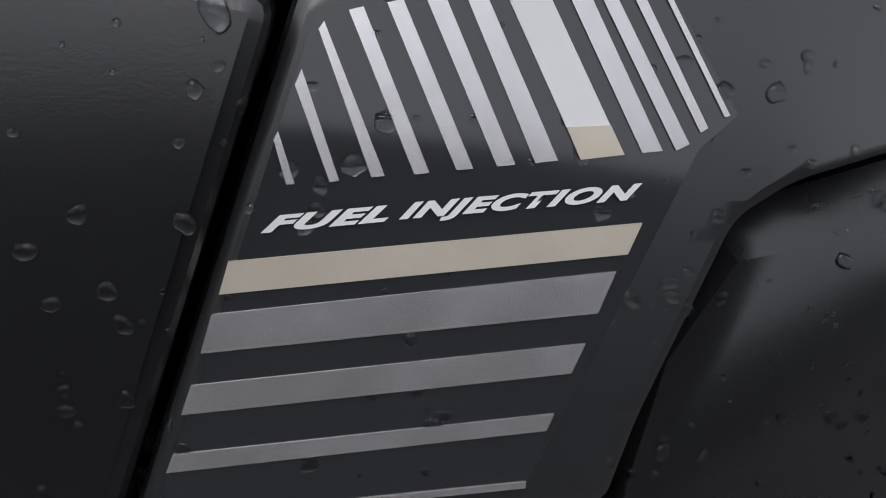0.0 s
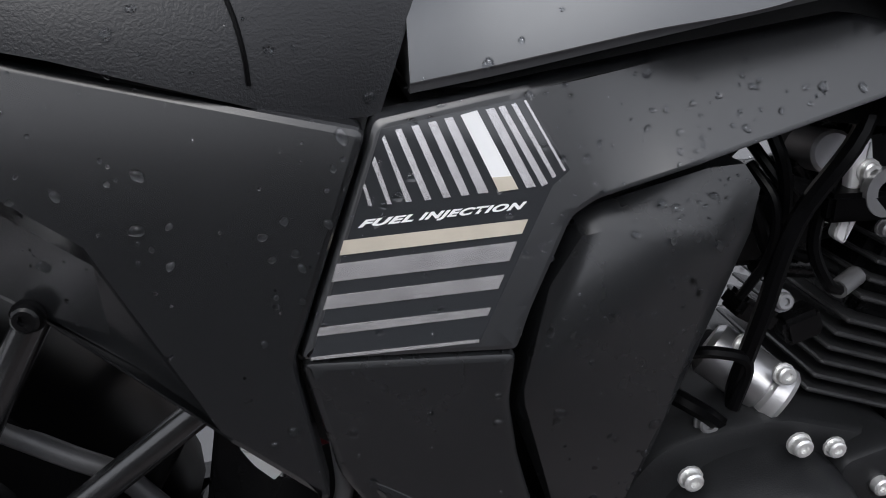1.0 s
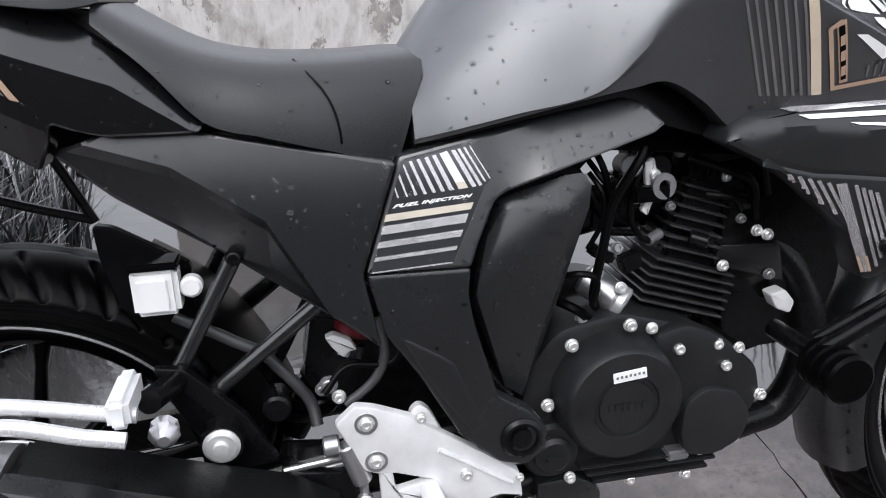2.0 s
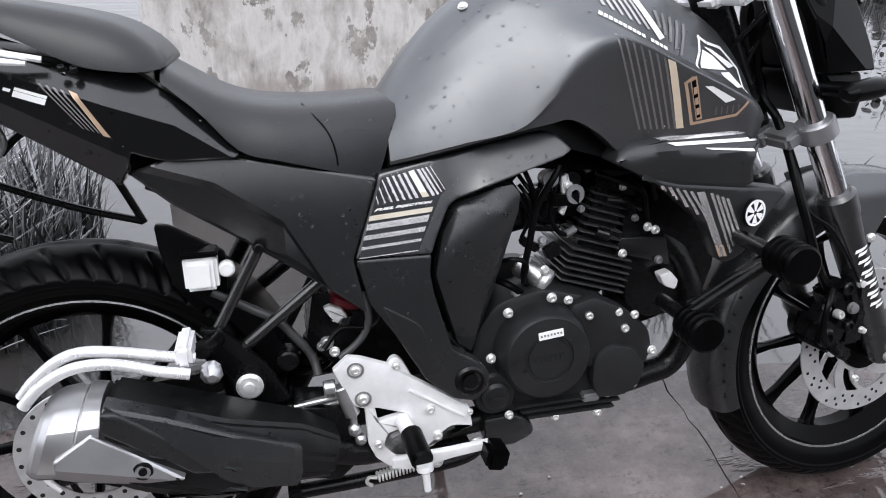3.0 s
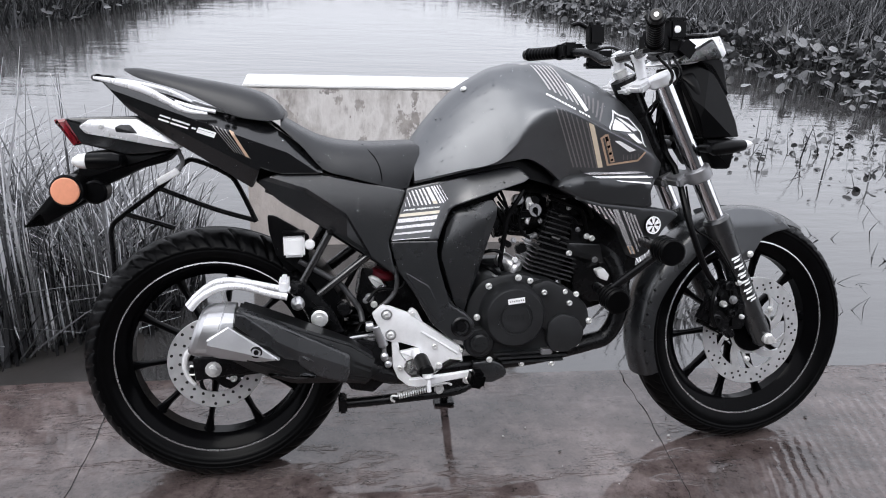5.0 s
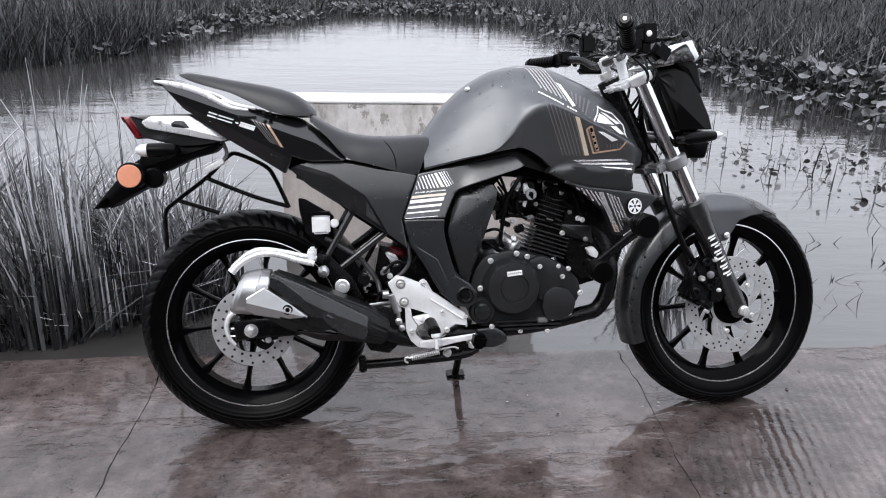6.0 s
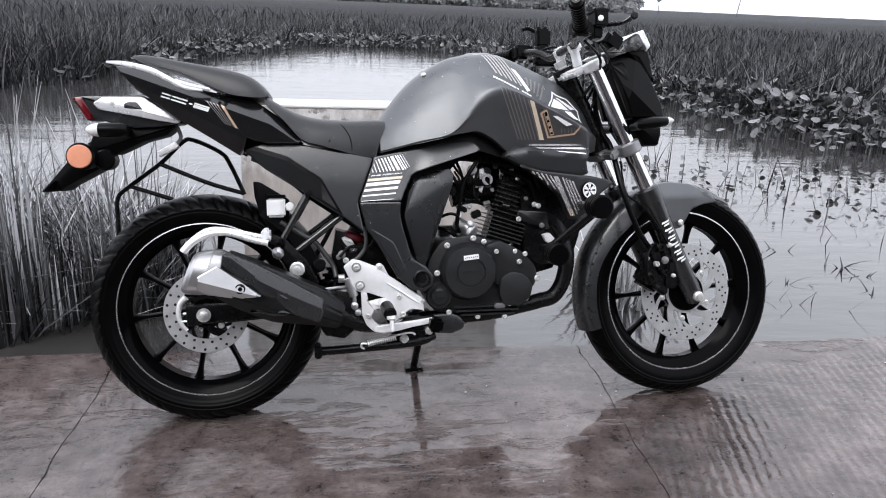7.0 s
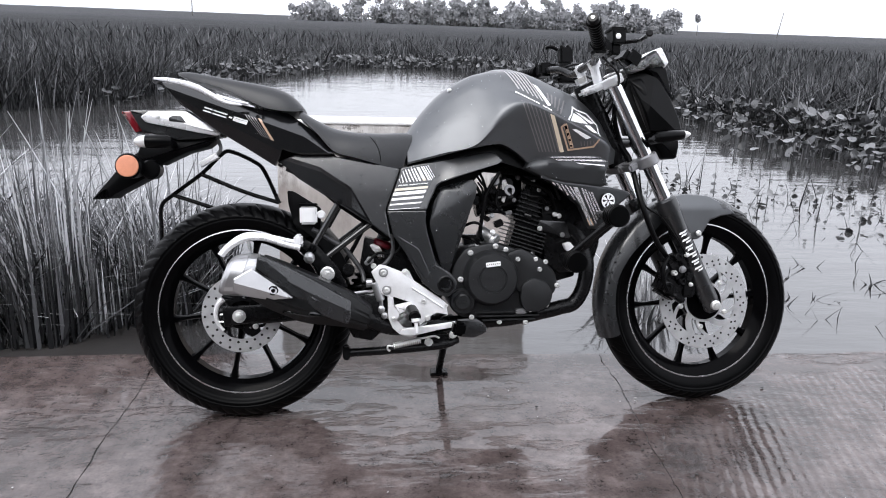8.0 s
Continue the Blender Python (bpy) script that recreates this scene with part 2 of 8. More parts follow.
def old_concrete():
    m, n, l, p = shader("weathered_concrete")
    co = n.new("ShaderNodeTexCoord").outputs["Object"]
    streak = noise_node(n, l, co, 9.0, 5, 0.7, (1.0, 1.0, 0.22))
    grain = noise_node(n, l, co, 70.0, 4, 0.7)
    mixv = calc(n, l, "ADD", calc(n, l, "MULTIPLY", noise_node(n, l, co, 7.0, 6, 0.62, (1.0, 1.0, 0.55)), 0.62), calc(n, l, "MULTIPLY", streak, 0.38))
    base = ramp(n, l, mixv, [(0.37, (0.20, 0.18, 0.168)), (0.43, (0.46, 0.43, 0.41)), (0.52, (0.70, 0.675, 0.655)), (0.57, (0.62, 0.59, 0.57)), (0.63, (0.33, 0.30, 0.288))])
    flake = ramp(n, l, calc(n, l, "ADD", calc(n, l, "MULTIPLY", noise_node(n, l, co, 11.0, 7, 0.7, (1.0, 1.0, 0.6)), 0.75), calc(n, l, "MULTIPLY", streak, 0.25)), [(0.555, 0.0), (0.575, 1.0)])
    bare = ramp(n, l, noise_node(n, l, co, 16.0, 5, 0.7), [(0.35, (0.22, 0.20, 0.188)), (0.65, (0.45, 0.415, 0.39))])
    base = blend(n, l, flake, base, bare)
    # silt that high water has left on the lower half
    sep = n.new("ShaderNodeSeparateXYZ")
    l.new(co, sep.inputs[0])
    tide = ramp(n, l, calc(n, l, "ADD", sep.outputs[2], calc(n, l, "MULTIPLY", streak, 0.25)), [(0.47, 1.0), (0.53, 0.0)])
    base = blend(n, l, tide, base, ramp(n, l, mixv, [(0.38, (0.32, 0.282, 0.262)), (0.62, (0.54, 0.49, 0.462))]))
    l.new(base, p.inputs["Base Color"])
    p.inputs["Roughness"].default_value = 0.7
    bump(n, l, p, calc(n, l, "ADD", mixv, calc(n, l, "MULTIPLY", grain, 0.3)), 0.6, 0.012)
    return m


def leafy(name, dark, light, rough=0.5, gloss=0.35, turn=0.58):
    m, n, l, p = shader(name)
    geo = n.new("ShaderNodeNewGeometry")
    co = n.new("ShaderNodeTexCoord").outputs["Object"]
    v = calc(n, l, "ADD", calc(n, l, "MULTIPLY", geo.outputs["Random Per Island"], 0.75), calc(n, l, "MULTIPLY", noise_node(n, l, co, 2.0), 0.35))
    l.new(ramp(n, l, v, [(0.1, dark), (turn, tuple(0.78 * a + 0.22 * b for a, b in zip(dark, light))), (0.88, light)]), p.inputs["Base Color"])
    p.inputs["Roughness"].default_value = rough
    p.inputs["Specular IOR Level"].default_value = gloss
    return m


def field_grass():
    m, n, l, p = shader("far_field_grass")
    co = n.new("ShaderNodeTexCoord").outputs["Object"]
    a = noise_node(n, l, co, 0.12, 6, 0.7)
    b = noise_node(n, l, co, 2.5, 6, 0.75)
    v = calc(n, l, "ADD", calc(n, l, "MULTIPLY", a, 0.4), calc(n, l, "MULTIPLY", b, 0.6))
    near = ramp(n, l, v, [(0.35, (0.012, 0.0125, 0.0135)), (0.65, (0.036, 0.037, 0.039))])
    hazed = ramp(n, l, v, [(0.35, (0.045, 0.046, 0.049)), (0.65, (0.085, 0.087, 0.092))])
    sep = n.new("ShaderNodeSeparateXYZ")     # distance haze put into the colour: the field pales far out
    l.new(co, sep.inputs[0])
    l.new(blend(n, l, ramp(n, l, calc(n, l, "DIVIDE", calc(n, l, "ADD", sep.outputs[1], calc(n, l, "MULTIPLY", a, 30.0)), 260.0), [(0.15, 0.0), (0.7, 1.0)]), near, hazed), p.inputs["Base Color"])
    p.inputs["Roughness"].default_value = 0.9
    p.inputs["Specular IOR Level"].default_value = 0.08
    bump(n, l, p, b, 0.8, 0.2)
    return m


DROP, POND, CONCRETE, OLD = water_drop(), pond_water(), wet_concrete(), old_concrete()
GRASS = leafy("marsh_grass", (0.010, 0.0103, 0.0115), (0.60, 0.605, 0.63), turn=0.52)
PALE_GRASS = leafy("pale_dead_grass", (0.05, 0.0505, 0.0525), (0.62, 0.622, 0.635), 0.6, 0.2, turn=0.35)
# Near black: the shade between the tufts is put into this colour.
SHADE_GRASS = leafy("shade_dark_grass", (0.006, 0.0062, 0.0068), (0.16, 0.161, 0.17), 0.6, 0.1)
REED = leafy("reeds", (0.011, 0.0115, 0.0125), (0.15, 0.152, 0.158), 0.7, 0.1)
PADS = leafy("floating_leaves", (0.014, 0.0145, 0.0155), (0.2, 0.203, 0.21), 0.4)
# Paler than real leaves: the distance haze is put into this colour.
TREES = leafy("hazed_foliage", (0.30, 0.303, 0.313), (0.36, 0.363, 0.373), 1.0, 0.0)
BARK = surface("bark", (0.12, 0.115, 0.11), 0.9, 0.0, 0.2, 5, 60, 0.4)
FIELD = field_grass()
MUD = surface("wet_mud", (0.03, 0.0275, 0.0265), 0.4, 0.0, 0.4, 3, 60, 0.8, 0.3)


# ---------------------------------------------------------------- mesh helpers
def part(name, bm, material, parent=None, label="", sharp=32, **tags):
    """Links a bmesh as one mesh object under a thing or a part."""
    bmesh.ops.recalc_face_normals(bm, faces=bm.faces)
    me = bpy.data.meshes.new(name)
    bm.to_mesh(me)
    bm.free()
    me.polygons.foreach_set("use_smooth", [True] * len(me.polygons))
    me.set_sharp_from_angle(angle=radians(sharp))
    me.materials.append(material)
    ob = new(name, me)
    ob.parent = parent
    return tagged(ob, label, **tags)


def sheet(name, verts, faces, material, parent=None, label="", smooth=True, **tags):
    """One mesh from computed vertices, for what is too many for a bmesh."""
    me = bpy.data.meshes.new(name)
    me.from_pydata(verts, [], faces)
    me.polygons.foreach_set("use_smooth", [smooth] * len(me.polygons))
    me.materials.append(material)
    ob = new(name, me)
    ob.parent = parent
    return tagged(ob, label, **tags)


def thing(name, m, label, category, group=""):
    ob = new(name)
    ob.empty_display_size = 0.1
    ob.matrix_basis = m
    return tagged(ob, label, category, group)


def ring_faces(bm, a, b):
    n = len(a)
    for i in range(n):
        bm.faces.new((a[i], a[(i + 1) % n], b[(i + 1) % n], b[i]))


def loft(bm, rings, caps=True):
    made = [[bm.verts.new(p) for p in r] for r in rings]
    for a, b in zip(made, made[1:]):
        ring_faces(bm, a, b)
    if caps:
        bm.faces.new(made[0])
        bm.faces.new(made[-1][::-1])
    return bm


def rev(bm, prof, o, axis, n=32, close=False):
    """A turned shape: rows of radius and height along the axis from o."""
    axis = Vector(axis).normalized()
    u = axis.orthogonal().normalized()
    v = axis.cross(u)
    rings = []
    for r, h in prof:
        c = Vector(o) + axis * h
        rings.append([c + (u * math.cos(a) + v * math.sin(a)) * r for a in (2 * math.pi * k / n for k in range(n))])
    if close:
        rings.append(rings[0])
        made = [[bm.verts.new(p) for p in r] for r in rings[:-1]]
        for a, b in zip(made, made[1:] + made[:1]):
            ring_faces(bm, a, b)
        return bm
    return loft(bm, rings)


def cyl(bm, p0, p1, r0, r1=None, n=20, bev=0.0):
    p0, p1 = Vector(p0), Vector(p1)
    r1 = r0 if r1 is None else r1
    h = (p1 - p0).length
    prof = [(r0 - bev, 0), (r0, bev), (r1, h - bev), (r1 - bev, h)] if bev else [(r0, 0), (r1, h)]
    return rev(bm, prof, p0, p1 - p0, n)


def smoothed(pts, k=5):
    """A smooth line through the points."""
    pts = [Vector(p) for p in pts]
    if len(pts) < 3:
        return pts
    ext = [2 * pts[0] - pts[1], *pts, 2 * pts[-1] - pts[-2]]
    out = []
    for i in range(1, len(ext) - 2):
        a, b, c, d = ext[i - 1 : i + 3]
        for j in range(k):
            t = j / k
            out.append(0.5 * (2 * b + (c - a) * t + (2 * a - 5 * b + 4 * c - d) * t * t + (3 * b - a - 3 * c + d) * t ** 3))
    return out + [pts[-1]]


def sweep(bm, pts, r, n=10, k=5):
    """A tube along a smooth line."""
    line = smoothed(pts, k)
    t = (line[1] - line[0]).normalized()
    u = t.orthogonal().normalized()
    rings = []
    for i, p in enumerate(line):
        t = (line[min(i + 1, len(line) - 1)] - line[max(i - 1, 0)]).normalized()
        u = (u - t * u.dot(t)).normalized()
        v = t.cross(u)
        rad = r if isinstance(r, float) else r[0] + (r[1] - r[0]) * i / (len(line) - 1)
        rings.append([p + (u * math.cos(a) + v * math.sin(a)) * rad for a in (2 * math.pi * q / n for q in range(n))])
    return loft(bm, rings)


def box(bm, c, size, rot=None, bev=0.003, seg=2):
    m = Matrix.Translation(c) @ (rot.to_4x4() if rot else Matrix()) @ Matrix.Diagonal((*size, 1))
    v = bmesh.ops.create_cube(bm, size=1.0, matrix=m)["verts"]
    if bev:
        e = list({e for q in v for e in q.link_edges})
        bmesh.ops.bevel(bm, geom=e, offset=bev, segments=seg, affect="EDGES", clamp_overlap=True)
    return bm


def fillet(pts, r, k=4):
    """The outline with its corners rounded."""
    out = []
    for i, p in enumerate(pts):
        a, b, c = Vector(pts[i - 1]), Vector(p), Vector(pts[(i + 1) % len(pts)])
        da, dc = min(r, (a - b).length * 0.45), min(r, (c - b).length * 0.45)
        s, e = b + (a - b).normalized() * da, b + (c - b).normalized() * dc
        out += [tuple((1 - t) ** 2 * s + 2 * t * (1 - t) * b + t * t * e) for t in (j / k for j in range(k + 1))]
    return out


def slab(bm, outline, y, thick, rim=0.003, rise=0.002, corner=0.006, side=-1, step=0.009, cuts=()):
    """A plate with the given outline in x and z, its face at y (a number or a function), with a rounded rim; side 1: the other side."""
    pts = fillet(outline, corner) if corner else outline
    f = (lambda x, z: y) if isinstance(y, (int, float)) else y
    n = len(pts)
    area = sum(pts[i][0] * pts[(i + 1) % n][1] - pts[(i + 1) % n][0] * pts[i][1] for i in range(n)) / 2
    sgn = 1 if area > 0 else -1
    flip = -side

    def inset(d):
        out = []
        for i in range(n):
            a, b, c = Vector(pts[i - 1]), Vector(pts[i]), Vector(pts[(i + 1) % n])
            e1, e2 = (b - a), (c - b)
            e1 = e1.normalized() if e1.length > 1e-9 else Vector((1, 0))
            e2 = e2.normalized() if e2.length > 1e-9 else e1
            nn = Vector((-(e1.y + e2.y), e1.x + e2.x)) * sgn
            nn = nn.normalized() if nn.length > 1e-6 else Vector((0, 0))
            out.append(b + nn * d)
        return out

    rings = []
    for d, up in ((0, thick), (0, rise), (rim * 0.3, rise * 0.3), (rim, 0.0)):
        rings.append([(q.x, (f(q.x, q.y) + up) * flip, q.y) for q in inset(d)])
    loft(bm, rings)
    if not isinstance(y, (int, float)):
        # a curved face: cut the cap up in a fine lattice and lay that on the curve
        bm.faces.ensure_lookup_table()
        edge = [v.co.copy() for v in bm.faces[-1].verts]
        bm.faces.remove(bm.faces[-1])
        cut = bmesh.new()
        cut.faces.new([cut.verts.new((p.x, 0, p.z)) for p in edge])
        for k, axis in ((0, (1, 0, 0)), (2, (0, 0, 1))):
            lo, hi = min(p[k] for p in edge), max(p[k] for p in edge)
            steps = max(2, int((hi - lo) / step))
            for q in range(1, steps):
                at = [0, 0, 0]
                at[k] = lo + (hi - lo) * (q + 0.137) / steps
                bmesh.ops.bisect_plane(cut, geom=cut.verts[:] + cut.edges[:] + cut.faces[:], dist=1e-6, plane_co=at, plane_no=axis)
        for x0, z0, x1, z1 in cuts:
            # edges along the face's creases
            bmesh.ops.bisect_plane(cut, geom=cut.verts[:] + cut.edges[:] + cut.faces[:], dist=1e-6, plane_co=(x0, 0, z0), plane_no=(z1 - z0, 0, x0 - x1))
        for v in cut.verts:
            v.co.y = f(v.co.x, v.co.z) * flip
        tmp = bpy.data.meshes.new("lattice")
        cut.to_mesh(tmp)
        cut.free()
        bm.from_mesh(tmp)
        bpy.data.meshes.remove(tmp)
        bmesh.ops.remove_doubles(bm, verts=bm.verts[:], dist=2e-5)
    return bm


def table(rows, x):
    """Values between the rows (first column the place), by a smooth line."""
    rows = np.array(rows, float)
    xs = rows[:, 0]
    i = int(np.clip(np.searchsorted(xs, x) - 1, 0, len(xs) - 2))
    h = xs[i + 1] - xs[i]
    t = (x - xs[i]) / h
    lo, hi = max(i - 1, 0), min(i + 2, len(xs) - 1)
    m0 = (rows[i + 1] - rows[lo]) / (xs[i + 1] - xs[lo]) * h
    m1 = (rows[hi] - rows[i]) / (xs[hi] - xs[i]) * h
    return (2 * t ** 3 - 3 * t * t + 1) * rows[i] + (t ** 3 - 2 * t * t + t) * m0 + (3 * t * t - 2 * t ** 3) * rows[i + 1] + (t ** 3 - t * t) * m1


# ---------------------------------------------------------------- ground, water, road
WATER_Z = -0.035
SHORE = [(-60, 3), (-9, 4.2), (-5.5, 6.0), (-3.9, 7.6), (-3.0, 9.0), (-2.2, 13.6), (-0.2, 19.0), (2.2, 20.0), (3.8, 18.0), (4.7, 13.5), (5.0, 9.0), (5.08, 6.5), (5.15, 5.0), (5.3, 4.3), (6, 3.8), (8, 3.2), (14, 2.6), (60, 2.2)]


def shore(x):
    return float(np.interp(x, [s[0] for s in SHORE], [s[1] for s in SHORE]))


def rise(x, y):
    """The field climbs gently into the distance, a little more towards the west."""
    return max(0.0, y - 20) * (0.0075 + 0.004 * min(1.0, max(0.0, (0.45 - x / max(y, 1)) / 0.95)))


def ground_height(x, y):
    if y > 26:
        return 0.07 + rise(x, y)
    far = y - shore(x)
    if y > 0.3:
        k = min(1.0, max(0.0, (far + 0.2) / 0.9))
        return -0.55 + k * (0.62 + 0.06 * noise.noise((x * 0.3, y * 0.3, 0)))
    k = min(1.0, max(0.0, (-y - 2.6) / 0.6))
    return -0.32 + k * 0.30


def build_ground():
    xs = [-1800, -700, -250, -90, -45, -25] + [-16 + 0.5 * i for i in range(65)] + [25, 45, 90, 250, 700, 1800]
    ys = [-1800, -500, -120, -40, -15, -8, -5, -3.6, -3.0, -2.4, -1.0, 0.2, 0.5] + [1.0 + 0.5 * i for i in range(54)] + [35, 50, 75, 120, 200, 400, 900, 2200]
    verts = [(x, y, ground_height(x, y)) for y in ys for x in xs]
    w = len(xs)
    faces = [(j * w + i, j * w + i + 1, (j + 1) * w + i + 1, (j + 1) * w + i) for j in range(len(ys) - 1) for i in range(w - 1)]
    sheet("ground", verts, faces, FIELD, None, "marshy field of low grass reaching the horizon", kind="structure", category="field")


def build_water():
    bm = bmesh.new()
    xs, ys = [-60, -20, -6, -2, 0, 2, 6, 20, 60], [0.2, 1, 3, 8, 22]
    v = [[bm.verts.new((x, y, WATER_Z)) for x in xs] for y in ys]
    for j in range(len(ys) - 1):
        for i in range(len(xs) - 1):
            bm.faces.new((v[j][i], v[j][i + 1], v[j + 1][i + 1], v[j + 1][i]))
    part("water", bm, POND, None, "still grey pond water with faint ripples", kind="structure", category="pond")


ROAD = pose(0, 0, 0, 0, SLOPE, 0)


def far_edge(x):
    return float(np.interp(x, [-6, -0.45, 1.15, 1.7, 7], [0.56, 0.45, 0.33, 0.29, 0.12]))


def build_road():
    road = thing("road", ROAD, "wet broom-finished concrete road slabs beside the pond", "road")
    tagged(road, kind="structure")
    joints = [-9.8, -8.2, -6.65, -5.1, -3.54, -1.97, -0.338, 1.13, 2.68, 4.2, 5.75, 7.3, 8.85, 10.4]
    for a, b in zip(joints, joints[1:]):
        skew = 0.067 if a > 0 else 0.037
        skewb = 0.067 if b > 0 else 0.037
        bm = bmesh.new()
        near, gap = -3.2, 0.0016
        nx, ny = 14, 110
        grid = []
        for j in range(ny + 1):
            row = []
            for i in range(nx + 1):
                u, w = i / nx, j / ny
                xa, xb = a + gap, b - gap
                x0 = xa + (xb - xa) * u
                y = near + (far_edge(x0) - near) * w
                x = x0 + (skew * (1 - u) + skewb * u) * (y - 0.2) / 1.0
                drop = 0.004 if i in (0, nx) or j == ny else 0.0
                z = -drop * 0.4 + 0.003 * noise.noise((x * 1.7, y * 1.7, 3.1))
                if i in (0, nx):
                    side = a if i == 0 else b
                    x += 0.012 * noise.noise((y * 5, side, 0)) + 0.006 * noise.noise((y * 21, side, 2)) + 0.002 * noise.noise(((y + 3 * i) * 47, a, 5))
                if j == ny:
                    y += 0.02 * noise.noise((x * 5, 1.0, 0))
                row.append(bm.verts.new((x, y, z)))
            grid.append(row)
        for j in range(ny):
            for i in range(nx):
                bm.faces.new((grid[j][i], grid[j][i + 1], grid[j + 1][i + 1], grid[j + 1][i]))
        rim = [e for e in bm.edges if e.is_boundary]
        ext = bmesh.ops.extrude_edge_only(bm, edges=rim)
        bmesh.ops.translate(bm, verts=[g for g in ext["geom"] if isinstance(g, bmesh.types.BMVert)], vec=(0, 0, -0.16))
        part("slab", bm, CONCRETE, road, sharp=60)
    # mud that shows in the joints and under the slabs' far edge
    bm = bmesh.new()
    box(bm, (0.3, -1.4, -0.0955), (20.0, 3.3, 0.18), bev=0)
    part("bed", bm, MUD, road, "dark wet mud bed under the slabs")
    return road


def build_parapet():
    wall = thing("parapet", pose(0.55, 1.64, 0), "weathered low concrete parapet wall standing in the water", "wall")
    tagged(wall, kind="structure")
    bm = bmesh.new()
    box(bm, (0, 0, 0.039), (1.20, 0.235, 1.2), bev=0.006, seg=2)
    part("body", bm, OLD, wall)
    bm = bmesh.new()
    box(bm, (0, 0, 0.6435), (1.204, 0.239, 0.012), bev=0.004, seg=2)
    part("coping", bm, surface("bleached_concrete", (0.68, 0.67, 0.66), 0.35, 0.0, 0.12, 6, 120, 0.5), wall, "pale wet coping on the wall")


def build_back_wall():
    """An unseen wall added along the road's near side, behind the eye; it closes the place and darkens the panels'
    reflections.
    """
    wall = thing("unseen_wall", pose(0, -6.6, 0), "tall unseen wall along the road, added for the bodywork to reflect", "wall")
    tagged(wall, kind="structure")
    bm = bmesh.new()
    loft(bm, [[(x, -0.15, -0.4), (x, 0.15, -0.4), (x, 0.15, top), (x, -0.15, top)] for x, top in ((-16, 3.6), (-0.5, 3.6), (1.2, 3.4), (3.4, 3.0), (6, 2.7), (16, 2.6))])
    part("body", bm, surface("unseen_wall_dark", (0.09, 0.088, 0.087), 0.85, 0.0, 0.35, 1.2, 40, 0.5), wall)


def build_bank():
    """A low mud bank between the road and the pond, where the grass grows."""
    nx, ny = 90, 24
    verts = []
    for j in range(ny + 1):
        for i in range(nx + 1):
            u, w = i / nx, j / ny
            x = -9.0 + 8.95 * u
            y0 = far_edge(x) + 0.008
            y = y0 + (1.9 - y0) * w
            edge = max(0.0, (w - 0.6) / 0.4, (x + 0.45) / 0.4)
            z = -0.034 + 0.022 * noise.noise((x * 2.3, y * 2.3, 1)) + 0.012 * noise.noise((x * 9, y * 9, 2)) - 0.16 * min(1.0, edge) ** 2 + 0.02 + 0.0204 * max(x, -1.2)
            verts.append((x, y, z))
    w_ = nx + 1
    faces = [(j * w_ + i, j * w_ + i + 1, (j + 1) * w_ + i + 1, (j + 1) * w_ + i) for j in range(ny) for i in range(nx)]
    sheet("bank", verts, faces, MUD, None, "dark wet mud bank along the road's edge", kind="structure", category="bank")


def road_grit(seed, count, rmax, material, label):
    """Flat chips of stone and leaf scattered on the wet slabs."""
    rng = random.Random(seed)
    verts, faces = [], []
    for _ in range(count):
        x, y = rng.uniform(-1.6, 2.3), rng.uniform(-1.3, 0.15)
        r, a0, st = rmax * (0.3 + 0.7 * rng.random() ** 2), rng.uniform(0, 6.28), rng.uniform(0.35, 0.9)
        b = len(verts)
        for h, k in ((0.0, 1.0), (0.35 * r, 0.7)):
            for q in range(5):
                a = 2 * math.pi * q / 5
                u, w = math.cos(a) * r * k * rng.uniform(0.8, 1.2), math.sin(a) * r * k * st
                verts.append(ROAD @ Vector((x + u * math.cos(a0) - w * math.sin(a0), y + u * math.sin(a0) + w * math.cos(a0), h + 0.0025)))
        for q in range(5):
            faces.append((b + q, b + (q + 1) % 5, b + 5 + (q + 1) % 5, b + 5 + q))
        faces.append(tuple(b + 5 + q for q in range(5)))
    sheet("road_grit", verts, faces, material, None, label, smooth=False, kind="stuff", category="grit")


road_grit(31, 130, 0.0065, MUD, "dark chips of leaf and soil on the wet road")
road_grit(32, 70, 0.0055, surface("pale_stone_chip", (0.42, 0.40, 0.39), 0.4, 0.0, 0.3, 30, 300, 0.3), "pale stone chips on the wet road")
build_back_wall()
build_bank()
build_ground()
build_water()
build_road()
build_parapet()


# ---------------------------------------------------------------- the motorcycle
# x runs from the rear axle to the front, y to its left side, z up along its upright; the right side faces the camera.
BIKE = thing("motorcycle", pose(0, 0, 0, LEAN, SLOPE, 0), "matt black naked motorcycle wet with rain on its side stand", "motorcycle")


def P(name, bm, mat, parent=None, label="", **kw):
    return part(name, bm, mat, parent or BIKE, label, **kw)


def pair(name, make, mat, parent=None, label="", sharp=32):
    """A part of the right side and its like on the left."""
    for side in (-1, 1):
        bm = bmesh.new()
        make(bm, side)
        P(name, bm, mat, parent, label, sharp=sharp)


def bolt(name, p, r, parent, mat=ZINC, h=0.008, d=(0, -1, 0), label=""):
    bm = bmesh.new()
    d = Vector(d).normalized()
    p = Vector(p)
    rev(bm, [(r * 1.25, 0), (r * 1.25, h * 0.25), (r, h * 0.25), (r, h * 0.85), (r * 0.8, h), (r * 0.45, h), (r * 0.4, h * 0.7)], p, d, 12)
    return P(name, bm, mat, parent, label)


# -------- wheels
AXIS = Vector((-0.448, 0, 0.894))
STEER = Matrix.Translation((0.988, 0, 0.9)) @ Matrix.Rotation(radians(6.0), 4, AXIS) @ Matrix.Translation((-0.988, 0, -0.9))
